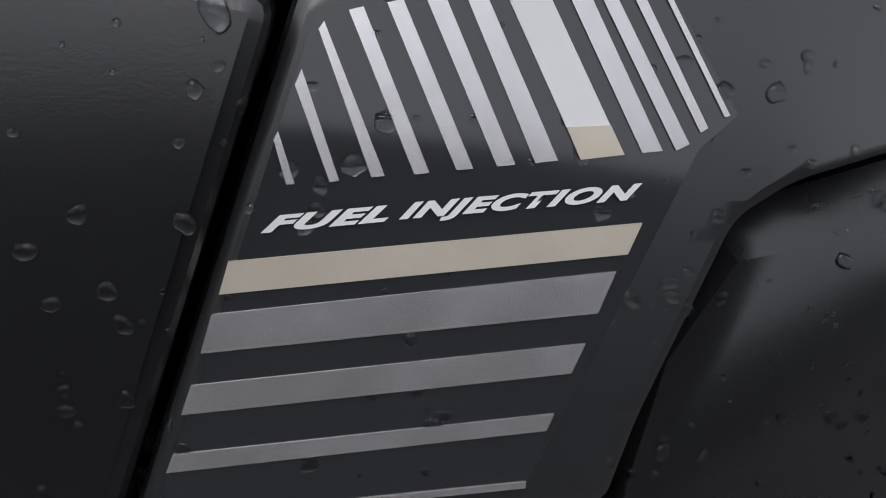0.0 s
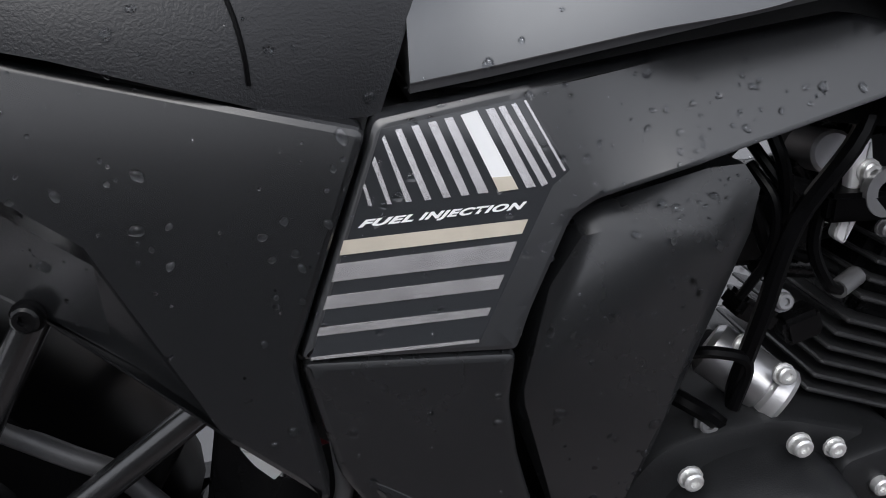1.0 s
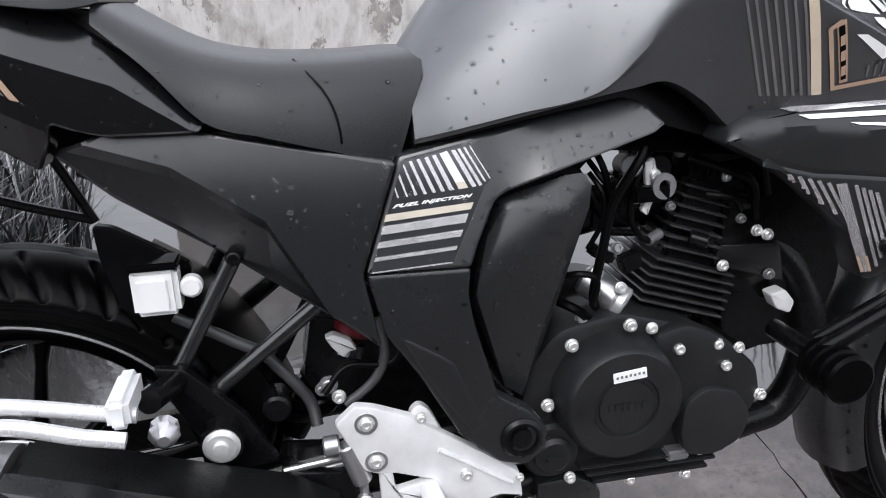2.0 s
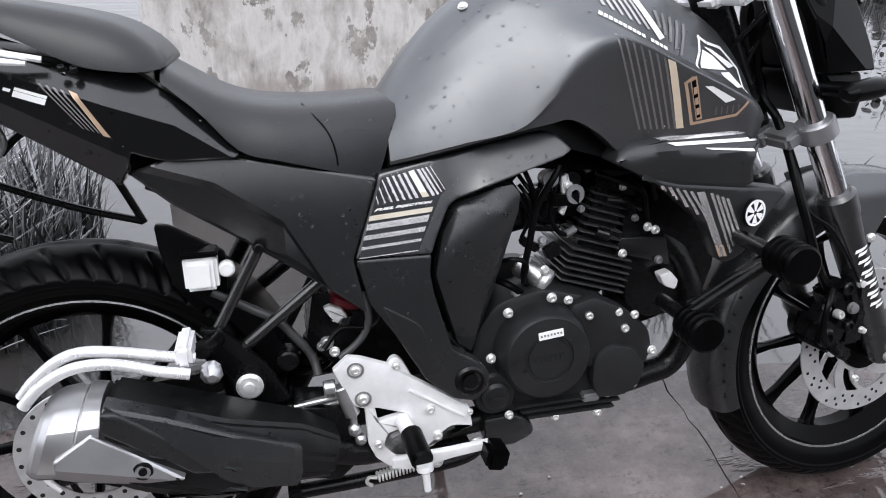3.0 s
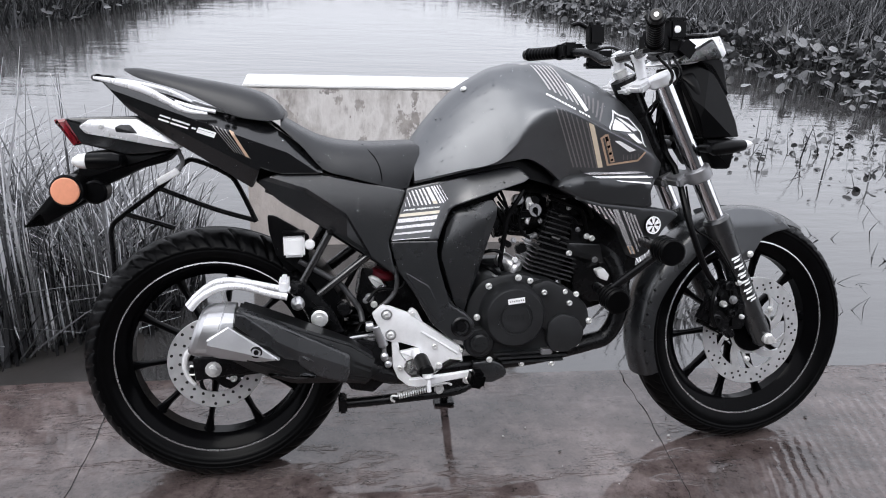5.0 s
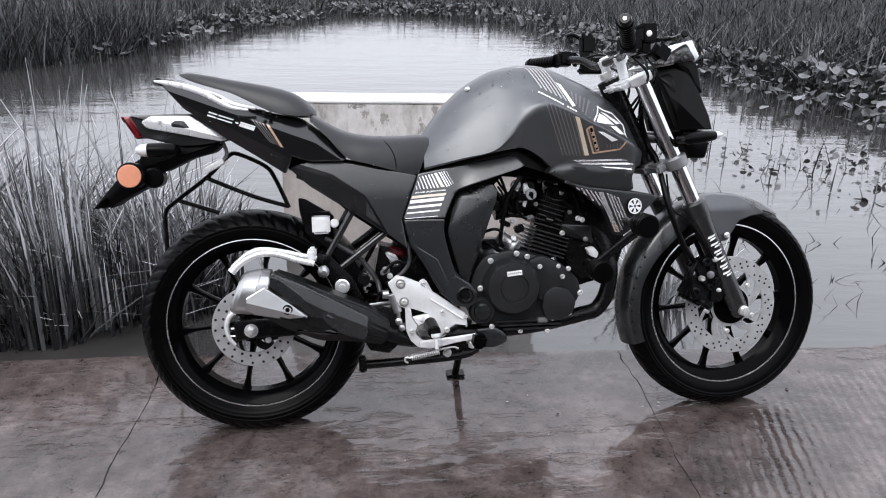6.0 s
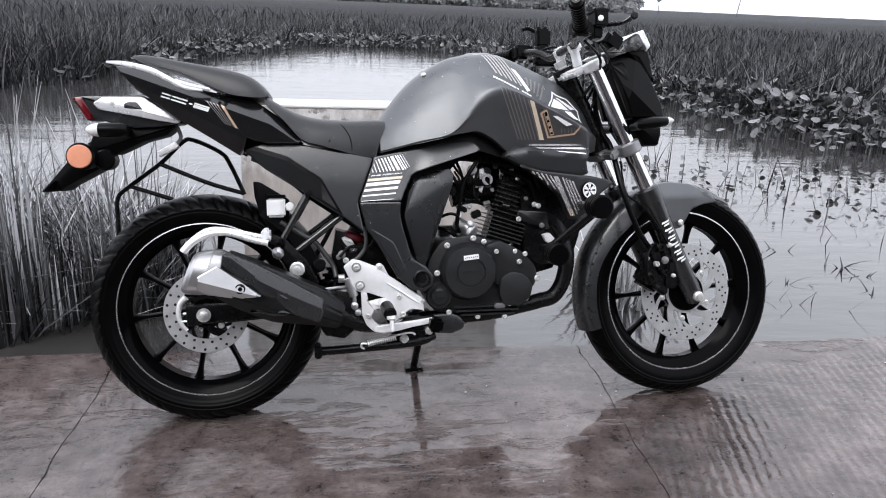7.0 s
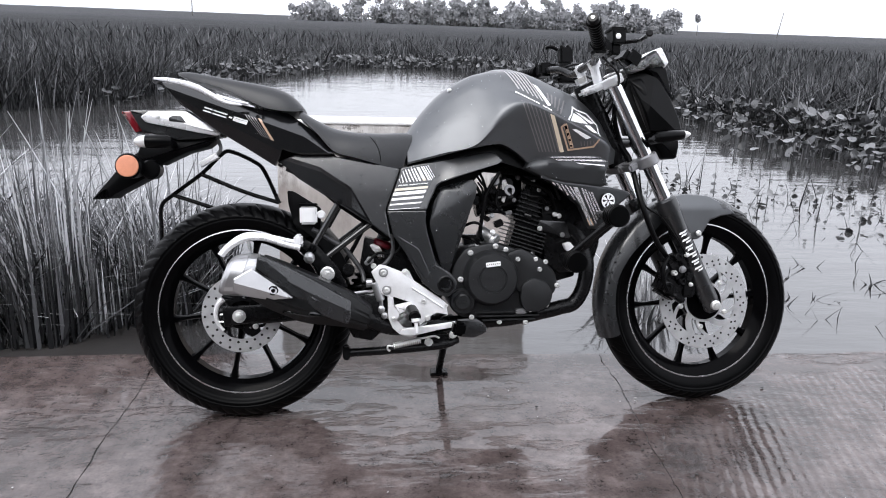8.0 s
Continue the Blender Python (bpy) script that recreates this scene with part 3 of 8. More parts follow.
FRONT = Vector((1.322, 0, 0.296))


def tyre_mesh(c, radius, half, lip, m, pitch, slant):
    """A road tyre with cut grooves across its crown."""
    prof = []
    for k in range(27):
        a = -1.18 + 2.36 * k / 26
        cr = half * 1.04
        y = math.sin(a) / math.sin(1.18) * half
        drop = (1 - math.cos(a * 0.98)) * half * 0.86
        prof.append((y, radius - drop, abs(k - 13) / 13))
    side = [(half * 0.985, radius - half * 0.56), (half * 0.965, radius - half * 0.585), (half * 0.985, radius - half * 0.61), (half * 0.97, radius - half * 0.70), (half * 0.935, radius - half * 0.73), (half * 0.94, radius - half * 0.76), (half * 0.84, lip + 0.009), (half * 0.74, lip + 0.001), (half * 0.66, lip - 0.008)]
    full = [(-y, r, 2.0) for y, r in side[::-1]] + prof + [(y, r, 2.0) for y, r in side]
    n = 468
    verts, faces = [], []
    for i in range(n):
        th = 2 * math.pi * i / n
        for y, r, s in full:
            cut = 0.0
            if s <= 1.0:
                ph = (th / pitch + slant * (abs(y) / half) ** 1.3 * 1.0 + (0.5 if y > 0 else 0.0)) % 1.0
                if (ph < 0.13 and 0.22 < s < 0.97) or (0.5 < ph < 0.6 and 0.5 < s < 0.93):
                    cut = 0.0055
                if s < 0.05:
                    cut = 0.003
            r -= cut
            verts.append(m @ (c + Vector((r * math.cos(th), y, r * math.sin(th)))))
    w = len(full)
    for i in range(n):
        j = (i + 1) % n
        for k in range(w - 1):
            faces.append((i * w + k, j * w + k, j * w + k + 1, i * w + k + 1))
    return verts, faces


def build_wheel(name, c, radius, half, rim_half, disc_r, disc_y, m, label, spokes=10, turn=0.0, hub_r=0.042):
    lip = 0.229
    bm = bmesh.new()
    # rim: flanges, well and inner wall
    prof = [(lip, -rim_half), (lip + 0.003, -rim_half + 0.004), (lip - 0.004, -rim_half + 0.010), (0.205, -rim_half * 0.45), (0.205, rim_half * 0.45),
            (lip - 0.004, rim_half - 0.010), (lip + 0.003, rim_half - 0.004), (lip, rim_half), (lip - 0.010, rim_half - 0.003), (0.194, rim_half * 0.4), (0.194, -rim_half * 0.4), (lip - 0.010, -rim_half + 0.003)]
    rev(bm, prof, c, (0, 1, 0), 96, close=True)
    bm.transform(m)
    wheel = P(name, bm, RIM, None, label)
    v, f = tyre_mesh(c, radius, half, lip, m, 2 * math.pi / (26 if half > 0.06 else 30), 0.7 if half > 0.06 else -0.8)
    sheet("tyre", v, f, RUBBER, wheel, "black grooved road tyre")
    # the pale line on the rim's edge
    for s in (-1, 1):
        bm = bmesh.new()
        rev(bm, [(lip - 0.0038, s * (rim_half + 0.0010)), (lip + 0.0026, s * (rim_half - 0.0006)), (lip + 0.001, s * (rim_half - 0.003)), (lip - 0.0046, s * (rim_half - 0.0015))], c, (0, 1, 0), 96, close=True)
        bm.transform(m)
        P("rim_stripe", bm, RIM_LINE, wheel, "thin silver rim stripe")
    for k in range(spokes):
        a = turn + 2 * math.pi * k / spokes
        bm = bmesh.new()
        d, t = Vector((math.cos(a), 0, math.sin(a))), Vector((-math.sin(a), 0, math.cos(a)))
        rings = []
        for r, wd, th in ((hub_r * 0.9, 0.013, 0.020), (0.09, 0.0075, 0.014), (0.16, 0.0065, 0.011), (0.19, 0.010, 0.013), (0.2, 0.02, 0.015)):
            o = c + d * r
            rings.append([o + t * (wd * q) + Vector((0, th * e, 0)) for q, e in ((-1, -0.4), (-0.5, -1), (0.5, -1), (1, -0.4), (1, 0.4), (0.5, 1), (-0.5, 1), (-1, 0.4))])
        loft(bm, rings)
        bm.transform(m)
        P("spoke", bm, RIM, wheel)
    bm = bmesh.new()
    rev(bm, [(0.018, -0.075), (hub_r * 0.9, -0.07), (hub_r, -0.045), (hub_r * 0.8, -0.02), (hub_r * 0.8, 0.02), (hub_r, 0.045), (hub_r * 0.9, 0.07), (0.018, 0.075)], c, (0, 1, 0), 32)
    bm.transform(m)
    P("hub", bm, RIM, wheel)
    # brake disc: an outer band with holes and a carrier with windows
    bm = bmesh.new()
    inner = disc_r * (0.66 if disc_r < 0.12 else 0.73)
    y0 = disc_y
    rev(bm, [(inner, y0 - 0.0022), (disc_r - 0.001, y0 - 0.0022), (disc_r, y0 - 0.001), (disc_r, y0 + 0.001), (disc_r - 0.001, y0 + 0.0022), (inner, y0 + 0.0022)], c, (0, 1, 0), 72, close=True)
    bm.transform(m)
    disc = P("brake_disc", bm, STEEL, wheel, "drilled steel brake disc")
    arms = 5 if disc_r > 0.12 else 4
    for k in range(arms):
        a0 = turn + 2 * math.pi * k / arms
        for da, wid in ((0.0, 0.0095), (0.5, 0.0042)):
            pts = []
            for q in range(6):
                r = inner * 0.5 + (inner * 1.04 - inner * 0.5) * q / 5
                a = a0 + da + 0.55 * (q / 5) ** 1.3
                pts.append(Vector((c.x + r * math.cos(a), y0, c.z + r * math.sin(a))))
            rings = []
            for q, p in enumerate(pts):
                d = (pts[min(q + 1, 5)] - pts[max(q - 1, 0)]).normalized()
                t = Vector((-d.z, 0, d.x))
                rings.append([p + t * wid * e + Vector((0, 0.0018 * s, 0)) for e, s in ((-1, -1), (1, -1), (1, 1), (-1, 1))])
            bm = bmesh.new()
            loft(bm, rings)
            bm.transform(m)
            P("carrier_arm", bm, STEEL if disc_r > 0.12 else BLACK_METAL, disc)
    bm = bmesh.new()
    rev(bm, [(inner * 0.50, y0 - 0.0019), (inner * 0.60, y0 - 0.0019), (inner * 0.60, y0 + 0.0019), (inner * 0.50, y0 + 0.0019)], c, (0, 1, 0), 40, close=True)
    bm.transform(m)
    P("disc_carrier", bm, STEEL if disc_r > 0.12 else BLACK_METAL, disc)
    bm = bmesh.new()
    rows = 3 if disc_r > 0.12 else 2
    count = 30 if disc_r > 0.12 else 22
    for k in range(count):
        a = 2 * math.pi * k / count
        for q in range(rows):
            if (k + q) % 3 == 2 and rows == 3:
                continue
            r = inner + (disc_r - inner) * (0.24 + 0.52 * q / max(1, rows - 1))
            aa = a + 0.07 * q
            o = c + Vector((r * math.cos(aa), y0 - 0.0026, r * math.sin(aa)))
            cyl(bm, o, o + Vector((0, 0.005, 0)), 0.0031 if rows == 3 else 0.0036, n=10)
    bm.transform(m)
    P("drilled_hole", bm, HOLE, disc, kind="stuff")
    return wheel


REAR = Vector((0.009, 0, 0.30))
build_wheel("rear_wheel", REAR, 0.300, 0.071, 0.051, 0.107, -0.076, Matrix(), "gloss black ten-spoke rear wheel", turn=0.12)
front_wheel = build_wheel("front_wheel", FRONT, 0.296, 0.051, 0.037, 0.138, -0.062, STEER, "gloss black ten-spoke front wheel", turn=0.05, hub_r=0.058)
for k in range(5):
    a = 0.05 + 0.75 + 2 * math.pi * k / 5
    p = STEER @ (FRONT + Vector((0.074 * math.cos(a), -0.064, 0.074 * math.sin(a))))
    bolt("disc_bolt", p, 0.006, front_wheel, h=0.006)

# -------- swinging arm, rear axle, shock
def arm(bm, s):
    y = 0.095 * s
    rings = []
    for x, z, h, w in ((0.53, 0.345, 0.030, 0.016), (0.42, 0.335, 0.034, 0.017), (0.25, 0.315, 0.028, 0.016), (0.08, 0.302, 0.026, 0.014), (-0.035, 0.297, 0.024, 0.010)):
        rings.append([(x, y + w * a, z + h * b) for a, b in ((-1, -0.8), (-0.7, -1), (0.7, -1), (1, -0.8), (1, 0.8), (0.7, 1), (-0.7, 1), (-1, 0.8))])
    loft(bm, rings)


pair("swinging_arm", arm, BLACK_METAL)
bm = bmesh.new()
cyl(bm, (0.009, -0.118, 0.30), (0.009, 0.118, 0.30), 0.012, n=20)
P("rear_axle", bm, ZINC)
bm = bmesh.new()
rev(bm, [(0.018, 0), (0.018, 0.003), (0.0115, 0.003), (0.0112, 0.010), (0.0075, 0.011), (0.0075, 0.015), (0.004, 0.016)], (0.009, -0.123, 0.30), (0, -1, 0), 12)
P("axle_nut", bm, ZINC, None, "large zinc rear axle nut")
bm = bmesh.new()
slab(bm, [(-0.037, 0.323), (-0.033, 0.270), (0.124, 0.292), (0.128, 0.304), (0.080, 0.323)], -0.112, 0.012)
P("axle_plate", bm, BLACK_METAL)
bm = bmesh.new()
box(bm, (0.062, -0.082, 0.352), (0.075, 0.05, 0.05), bev=0.008)
P("rear_caliper", bm, BLACK_METAL)
bm = bmesh.new()
sweep(bm, [(-0.036, -0.1, 0.343), (-0.050, -0.1, 0.328), (-0.0560, -0.1, 0.303), (-0.050, -0.1, 0.277), (-0.036, -0.1, 0.258)], (0.0085, 0.004), 12, 6)
P("caliper_bracket", bm, ALLOY, None, "curved bare alloy caliper bracket")
bolt("plate_bolt", (0.048, -0.100, 0.268), 0.0065, BIKE, ZINC)
for k in range(2):
    bm = bmesh.new()
    cyl(bm, (-0.045 - 0.008 * k, -0.1, 0.302 - 0.02 * k), (0.0, -0.1, 0.302 - 0.02 * k), 0.0025, n=8)
    P("chain_adjuster", bm, ZINC)
bm = bmesh.new()
sweep(bm, [(0.31, 0, 0.33), (0.35, 0, 0.40), (0.40, 0, 0.50), (0.43, 0, 0.57)], 0.018, 14)
P("shock_absorber", bm, BLACK_METAL)
shock = bmesh.new()
cyl(shock, (0.392, -0.03, 0.470), (0.399, -0.03, 0.490), 0.030, n=26, bev=0.006)
P("spring_cap", shock, SPRING_RED, None, "dark red shock absorber collar")
bm = bmesh.new()
cyl(bm, (0.380, -0.03, 0.440), (0.391, -0.03, 0.469), 0.024, n=24, bev=0.008)
P("shock_collar", bm, CHROME)
bm = bmesh.new()
slab(bm, [(0.358, 0.480), (0.368, 0.484), (0.386, 0.475), (0.394, 0.461), (0.384, 0.460), (0.378, 0.453), (0.366, 0.466)], -0.066, 0.012, rim=0.003, rise=0.003, corner=0.003)
P("shock_bracket", bm, ALLOY, None, "small bare alloy shock bracket")

bm = bmesh.new()
pts = []
for k in range(60):
    a = k * 2 * math.pi / 10
    t = k / 59
    pts.append((0.325 + 0.06 * t + 0.03 * math.cos(a), 0.03 * math.sin(a), 0.35 + 0.10 * t))
sweep(bm, pts, 0.0055, 8, 2)
P("shock_spring", bm, BLACK_METAL)

# -------- rear frame, stays, small fittings
for nm, pts, r, mt in (("frame_stay", [(0.276, -0.098, 0.598), (0.198, -0.105, 0.465)], 0.0090, STAY),
                       ("frame_stay", [(0.362, -0.098, 0.542), (0.235, -0.105, 0.447)], 0.0090, STAY),
                       ("frame_stay", [(0.276, 0.098, 0.598), (0.198, 0.105, 0.465)], 0.0125, BLACK_METAL),
                       ("frame_stay", [(0.362, 0.098, 0.542), (0.235, 0.105, 0.447)], 0.0125, BLACK_METAL),
                       ("frame_rail", [(0.14, -0.075, 0.695), (0.27, -0.085, 0.635), (0.45, -0.09, 0.53), (0.56, -0.1, 0.40)], 0.011, BLACK_METAL),
                       ("frame_rail", [(0.14, 0.075, 0.695), (0.27, 0.085, 0.635), (0.45, 0.09, 0.53), (0.56, 0.1, 0.40)], 0.011, BLACK_METAL),
                       ("brake_hose", [(0.203, -0.07, 0.527), (0.227, -0.07, 0.5125), (0.2635, -0.07, 0.489), (0.2885, -0.07, 0.4735), (0.3086, -0.07, 0.4487), (0.325, -0.07, 0.426), (0.337, -0.07, 0.404), (0.342, -0.08, 0.38)], 0.0068, HOSE),
                       ("brake_hose", [(0.26, -0.06, 0.40), (0.30, -0.06, 0.45), (0.345, -0.06, 0.53)], 0.006, PLASTIC),
                       ("brake_hose", [(0.375, -0.1, 0.414), (0.3955, -0.1, 0.428), (0.411, -0.1, 0.4436), (0.4196, -0.1, 0.462), (0.4215, -0.1, 0.480), (0.418, -0.09, 0.51)], 0.0055, HOSE),
                       ("wire", [(0.352, -0.11, 0.435), (0.38, -0.1, 0.46), (0.43, -0.1, 0.46), (0.455, -0.1, 0.51)], 0.004, PLASTIC)):
    bm = bmesh.new()
    sweep(bm, pts, r, 12, 5)
    P(nm, bm, mt)
for p, d in (((0.276, -0.112, 0.600), 0.010), ((0.362, -0.112, 0.545), 0.009)):
    bolt("stay_bolt", p, d * 0.7, BIKE, BLACK_METAL)

for p, r, mt in (((0.358, -0.1, 0.441), 0.0085, GUNMETAL), ((0.368, -0.1, 0.425), 0.0065, ZINC), ((0.350, -0.095, 0.434), 0.006, GUNMETAL)):
    bolt("linkage_bolt", p, r, BIKE, mt, 0.008)
# brake fluid reservoir
bm = bmesh.new()
box(bm, (0.195, -0.088, 0.566), (0.046, 0.032, 0.05), bev=0.005)
res = P("fluid_reservoir", bm, WHITE, None, "white translucent brake fluid reservoir")
bm = bmesh.new()
box(bm, (0.195, -0.088, 0.594), (0.050, 0.036, 0.008), bev=0.002)
P("cap", bm, PLASTIC, res, "black cap")
bm = bmesh.new()
box(bm, (0.193, -0.1055, 0.564), (0.030, 0.003, 0.034), bev=0.001)
P("window", bm, WHITE, res)
bm = bmesh.new()
cyl(bm, (0.229, -0.098, 0.567), (0.229, -0.082, 0.567), 0.0115, n=18, bev=0.003)
P("lug", bm, WHITE, res)
# hugger behind the wheel
bm = bmesh.new()
rings = []
for a in np.linspace(1.02, 0.30, 9):
    r = 0.318
    o = Vector((r * math.cos(a), 0, 0.30 + r * math.sin(a)))
    d = Vector((math.cos(a), 0, math.sin(a)))
    rings.append([o + d * h + Vector((0, y, 0)) for y, h in ((-0.075, -0.03), (-0.07, 0.004), (-0.03, 0.014), (0.03, 0.014), (0.07, 0.004), (0.075, -0.03), (0.07, -0.03), (0.03, 0.009), (-0.03, 0.009), (-0.07, -0.03))])
loft(bm, rings)
P("inner_mudguard", bm, PLASTIC)
bm = bmesh.new()
slab(bm, [(0.138, 0.633), (0.156, 0.630), (0.228, 0.584), (0.225, 0.52), (0.18, 0.50), (0.153, 0.543), (0.140, 0.596)], -0.072, 0.012)
P("battery_guard", bm, PLASTIC)
# dark mechanical bulk inside the frame
bm = bmesh.new()
slab(bm, [(0.345, 0.50), (0.46, 0.47), (0.56, 0.40), (0.56, 0.31), (0.44, 0.30), (0.33, 0.42)], -0.045, 0.09)
P("linkage_block", bm, BLACK_METAL)
bm = bmesh.new()
cyl(bm, (0.30, -0.098, 0.415), (0.30, -0.06, 0.415), 0.016, n=18, bev=0.003)
P("boss", bm, BLACK_METAL)

# Added slab that blacks out the gap between engine and exhaust pipe.
bm = bmesh.new()
slab(bm, [(0.845, 0.470), (0.925, 0.505), (0.962, 0.445), (0.955, 0.375), (0.86, 0.35)], -0.005, 0.04)
P("front_mount_backing", bm, BLACK_METAL)

# pillion footrest hanger and its heel guard
bm = bmesh.new()
slab(bm, [(0.185, 0.495), (0.215, 0.49), (0.27, 0.43), (0.30, 0.37), (0.25, 0.365), (0.205, 0.44)], -0.128, 0.012)
P("hanger_plate", bm, BLACK_METAL)
for y, bends in ((-0.250, [(-0.009, 0.473), (0.010, 0.493), (0.036, 0.509), (0.062, 0.516), (0.098, 0.514), (0.147, 0.498), (0.183, 0.489)]),
                 (-0.222, [(-0.018, 0.472), (0.0, 0.492), (0.029, 0.514), (0.056, 0.522), (0.094, 0.518), (0.158, 0.503), (0.188, 0.497)])):
    bm = bmesh.new()
    sweep(bm, [(x, y, z) for x, z in bends], 0.0072, 16, 6)
    P("heel_guard", bm, SILVER, None, "bent silver tube heel guard")
bm = bmesh.new()
sweep(bm, [(0.055, -0.242, 0.512), (0.056, -0.215, 0.482), (0.058, -0.19, 0.455)], 0.004, 8)
P("guard_stay", bm, ZINC)
bm = bmesh.new()
box(bm, (0.176, -0.205, 0.506), (0.020, 0.07, 0.028), bev=0.005)
P("guard_clamp", bm, ALLOY)
bm = bmesh.new()
cyl(bm, (0.192, -0.19, 0.492), (0.206, -0.125, 0.478), 0.012, n=14)
P("guard_arm", bm, BLACK_METAL)
bm = bmesh.new()
rev(bm, [(0.008, 0), (0.014, 0.004), (0.010, 0.010), (0.015, 0.016), (0.011, 0.024), (0.006, 0.028)], (0.200, -0.178, 0.460), (0.1, -1, -0.1), 9)
P("pillion_footrest", bm, CAP, None, "folded alloy pillion footrest")
bm = bmesh.new()
rev(bm, [(0.019, 0), (0.019, 0.004), (0.015, 0.006), (0.015, 0.008), (0.008, 0.008), (0.0075, 0.013), (0.003, 0.014)], (0.245, -0.148, 0.412), (0, -1, 0), 28)
P("exhaust_mount_bolt", bm, ZINC, None, "large round exhaust mounting bolt")
bm = bmesh.new()
cyl(bm, (0.245, -0.15, 0.412), (0.245, -0.1, 0.412), 0.022, n=26)
P("exhaust_mount", bm, BLACK_METAL)

# -------- silencer
def trim_face(x, z):
    """A ridge from end to tip: the upper facet looks up, the lower one down."""
    ridge = float(np.interp(x, [0.019, 0.166], [0.412, 0.366]))
    return -0.295 + 0.05 * (x - 0.05) + (0.22 * (z - ridge) if z > ridge else 0.75 * (ridge - z))


def hexring(x, yc, zc, hy, hz, tilt=0.0):
    pts = []
    for a, b in ((-0.55, 1), (0.55, 1), (1, 0.35), (1, -0.4), (0.5, -1), (-0.5, -1), (-1, -0.45), (-1, 0.3)):
        pts.append(Vector((x + tilt * b * hz, yc + a * hy, zc + b * hz)))
    return pts


bm = bmesh.new()
loft(bm, [hexring(0.355, -0.145, 0.288, 0.040, 0.031, 0.3), hexring(0.30, -0.165, 0.318, 0.050, 0.044, 0.3), hexring(0.205, -0.203, 0.353, 0.066, 0.058, 0.3), hexring(0.12, -0.217, 0.393, 0.067, 0.058, 0.3), hexring(0.07, -0.222, 0.419, 0.062, 0.053, 0.3)])
bmesh.ops.bevel(bm, geom=bm.edges[:], offset=0.006, segments=2, affect="EDGES", clamp_overlap=True)
muffler = P("silencer", bm, SOOT, None, "matt black faceted silencer with a silver end cap")
def cap_ring(x, k, tilt, n=28):
    pts = []
    for q in range(n):
        a = 2 * math.pi * q / n
        u, w = math.cos(a), math.sin(a)
        u, w = math.copysign(abs(u) ** 0.82, u), math.copysign(abs(w) ** 0.82, w)
        pts.append((x + tilt * w * 0.050 * k, -0.226 + u * 0.0590 * k, 0.4225 + w * 0.0520 * k))
    return pts


bm = bmesh.new()
loft(bm, [cap_ring(*r) for r in ((0.074, 0.97, 0.10), (0.046, 1.03, 0.32), (0.044, 1.01, 0.32), (0.0425, 1.03, 0.32), (0.010, 0.97, 0.40), (0.001, 0.90, 0.40), (-0.005, 0.80, 0.40), (-0.002, 0.72, 0.40), (0.016, 0.66, 0.40), (0.03, 0.63, 0.40))])
P("end_cap", bm, CAP, muffler, "silver end cap with a slanting seam", sharp=14)
bm = bmesh.new()
slab(bm, [(0.025, 0.420), (0.067, 0.443), (0.121, 0.403), (0.166, 0.368), (0.110, 0.362), (0.041, 0.374), (0.019, 0.386)], trim_face, 0.03, rim=0.003, rise=0.002, corner=0.003, cuts=[(0.019, 0.412, 0.166, 0.366)])
P("silencer_trim", bm, CAP, muffler, "pointed silver trim", sharp=12)
bm = bmesh.new()
rev(bm, [(0.012, 0), (0.012, 0.002), (0.009, 0.003), (0.009, 0.0005), (0.005, 0.0005), (0.005, 0.004), (0.002, 0.004)], (0.119, -0.288, 0.388), (0, -1, 0), 20)
P("trim_bolt", bm, BLACK_METAL, muffler)
# a plain plate along the cap and the folded panel beside it
bm = bmesh.new()
slab(bm, [(0.082, 0.470), (0.100, 0.466), (0.232, 0.352), (0.175, 0.364), (0.120, 0.410), (0.078, 0.446)], lambda x, z: -0.290 + 0.15 * (x - 0.08), 0.03, rim=0.004, rise=0.004, corner=0.004)
P("shell_plate", bm, PANEL, muffler)


def shell_face(x, z):
    """The flank of the shell, folded back along a line above its middle."""
    fold = float(np.interp(x, [0.08, 0.31], [0.452, 0.318]))
    return float(np.interp(x, [0.07, 0.20, 0.30, 0.355], [-0.289, -0.276, -0.224, -0.195])) + 0.21 * max(0.0, z - fold) + 0.12 * max(0.0, fold - z)


bm = bmesh.new()
slab(bm, [(0.0822, 0.476), (0.1523, 0.4445), (0.2318, 0.397), (0.3082, 0.345), (0.3061, 0.304), (0.298, 0.2865), (0.239, 0.314), (0.210, 0.341), (0.134, 0.429)], shell_face, 0.03, rim=0.004, rise=0.003, corner=0.006, cuts=[(0.08, 0.452, 0.31, 0.318), (0.20, 0, 0.20, 1)])
P("shell_panel", bm, PANEL, muffler, sharp=12)
bm = bmesh.new()
slab(bm, [(0.135, 0.330), (0.200, 0.337), (0.236, 0.318), (0.200, 0.314)], -0.262, 0.03, rim=0.003, rise=0.003, corner=0.003)
P("shell_strip", bm, PANEL, muffler)
bm = bmesh.new()
sweep(bm, [(0.34, -0.145, 0.29), (0.42, -0.11, 0.256), (0.55, -0.07, 0.254), (0.75, -0.05, 0.262), (0.85, -0.05, 0.279), (0.90, -0.05, 0.290), (0.942, -0.05, 0.303), (0.970, -0.05, 0.350), (0.980, -0.045, 0.42), (0.962, -0.03, 0.485), (0.92, -0.02, 0.53)], 0.0215, 18, 6)
P("exhaust_pipe", bm, BLACK_METAL, None, "black exhaust pipe sweeping under the engine")
bm = bmesh.new()
slab(bm, [(0.30, 0.355), (0.38, 0.345), (0.40, 0.26), (0.36, 0.225), (0.31, 0.235), (0.285, 0.28)], -0.13, 0.07)
P("silencer_joint", bm, BLACK_METAL)
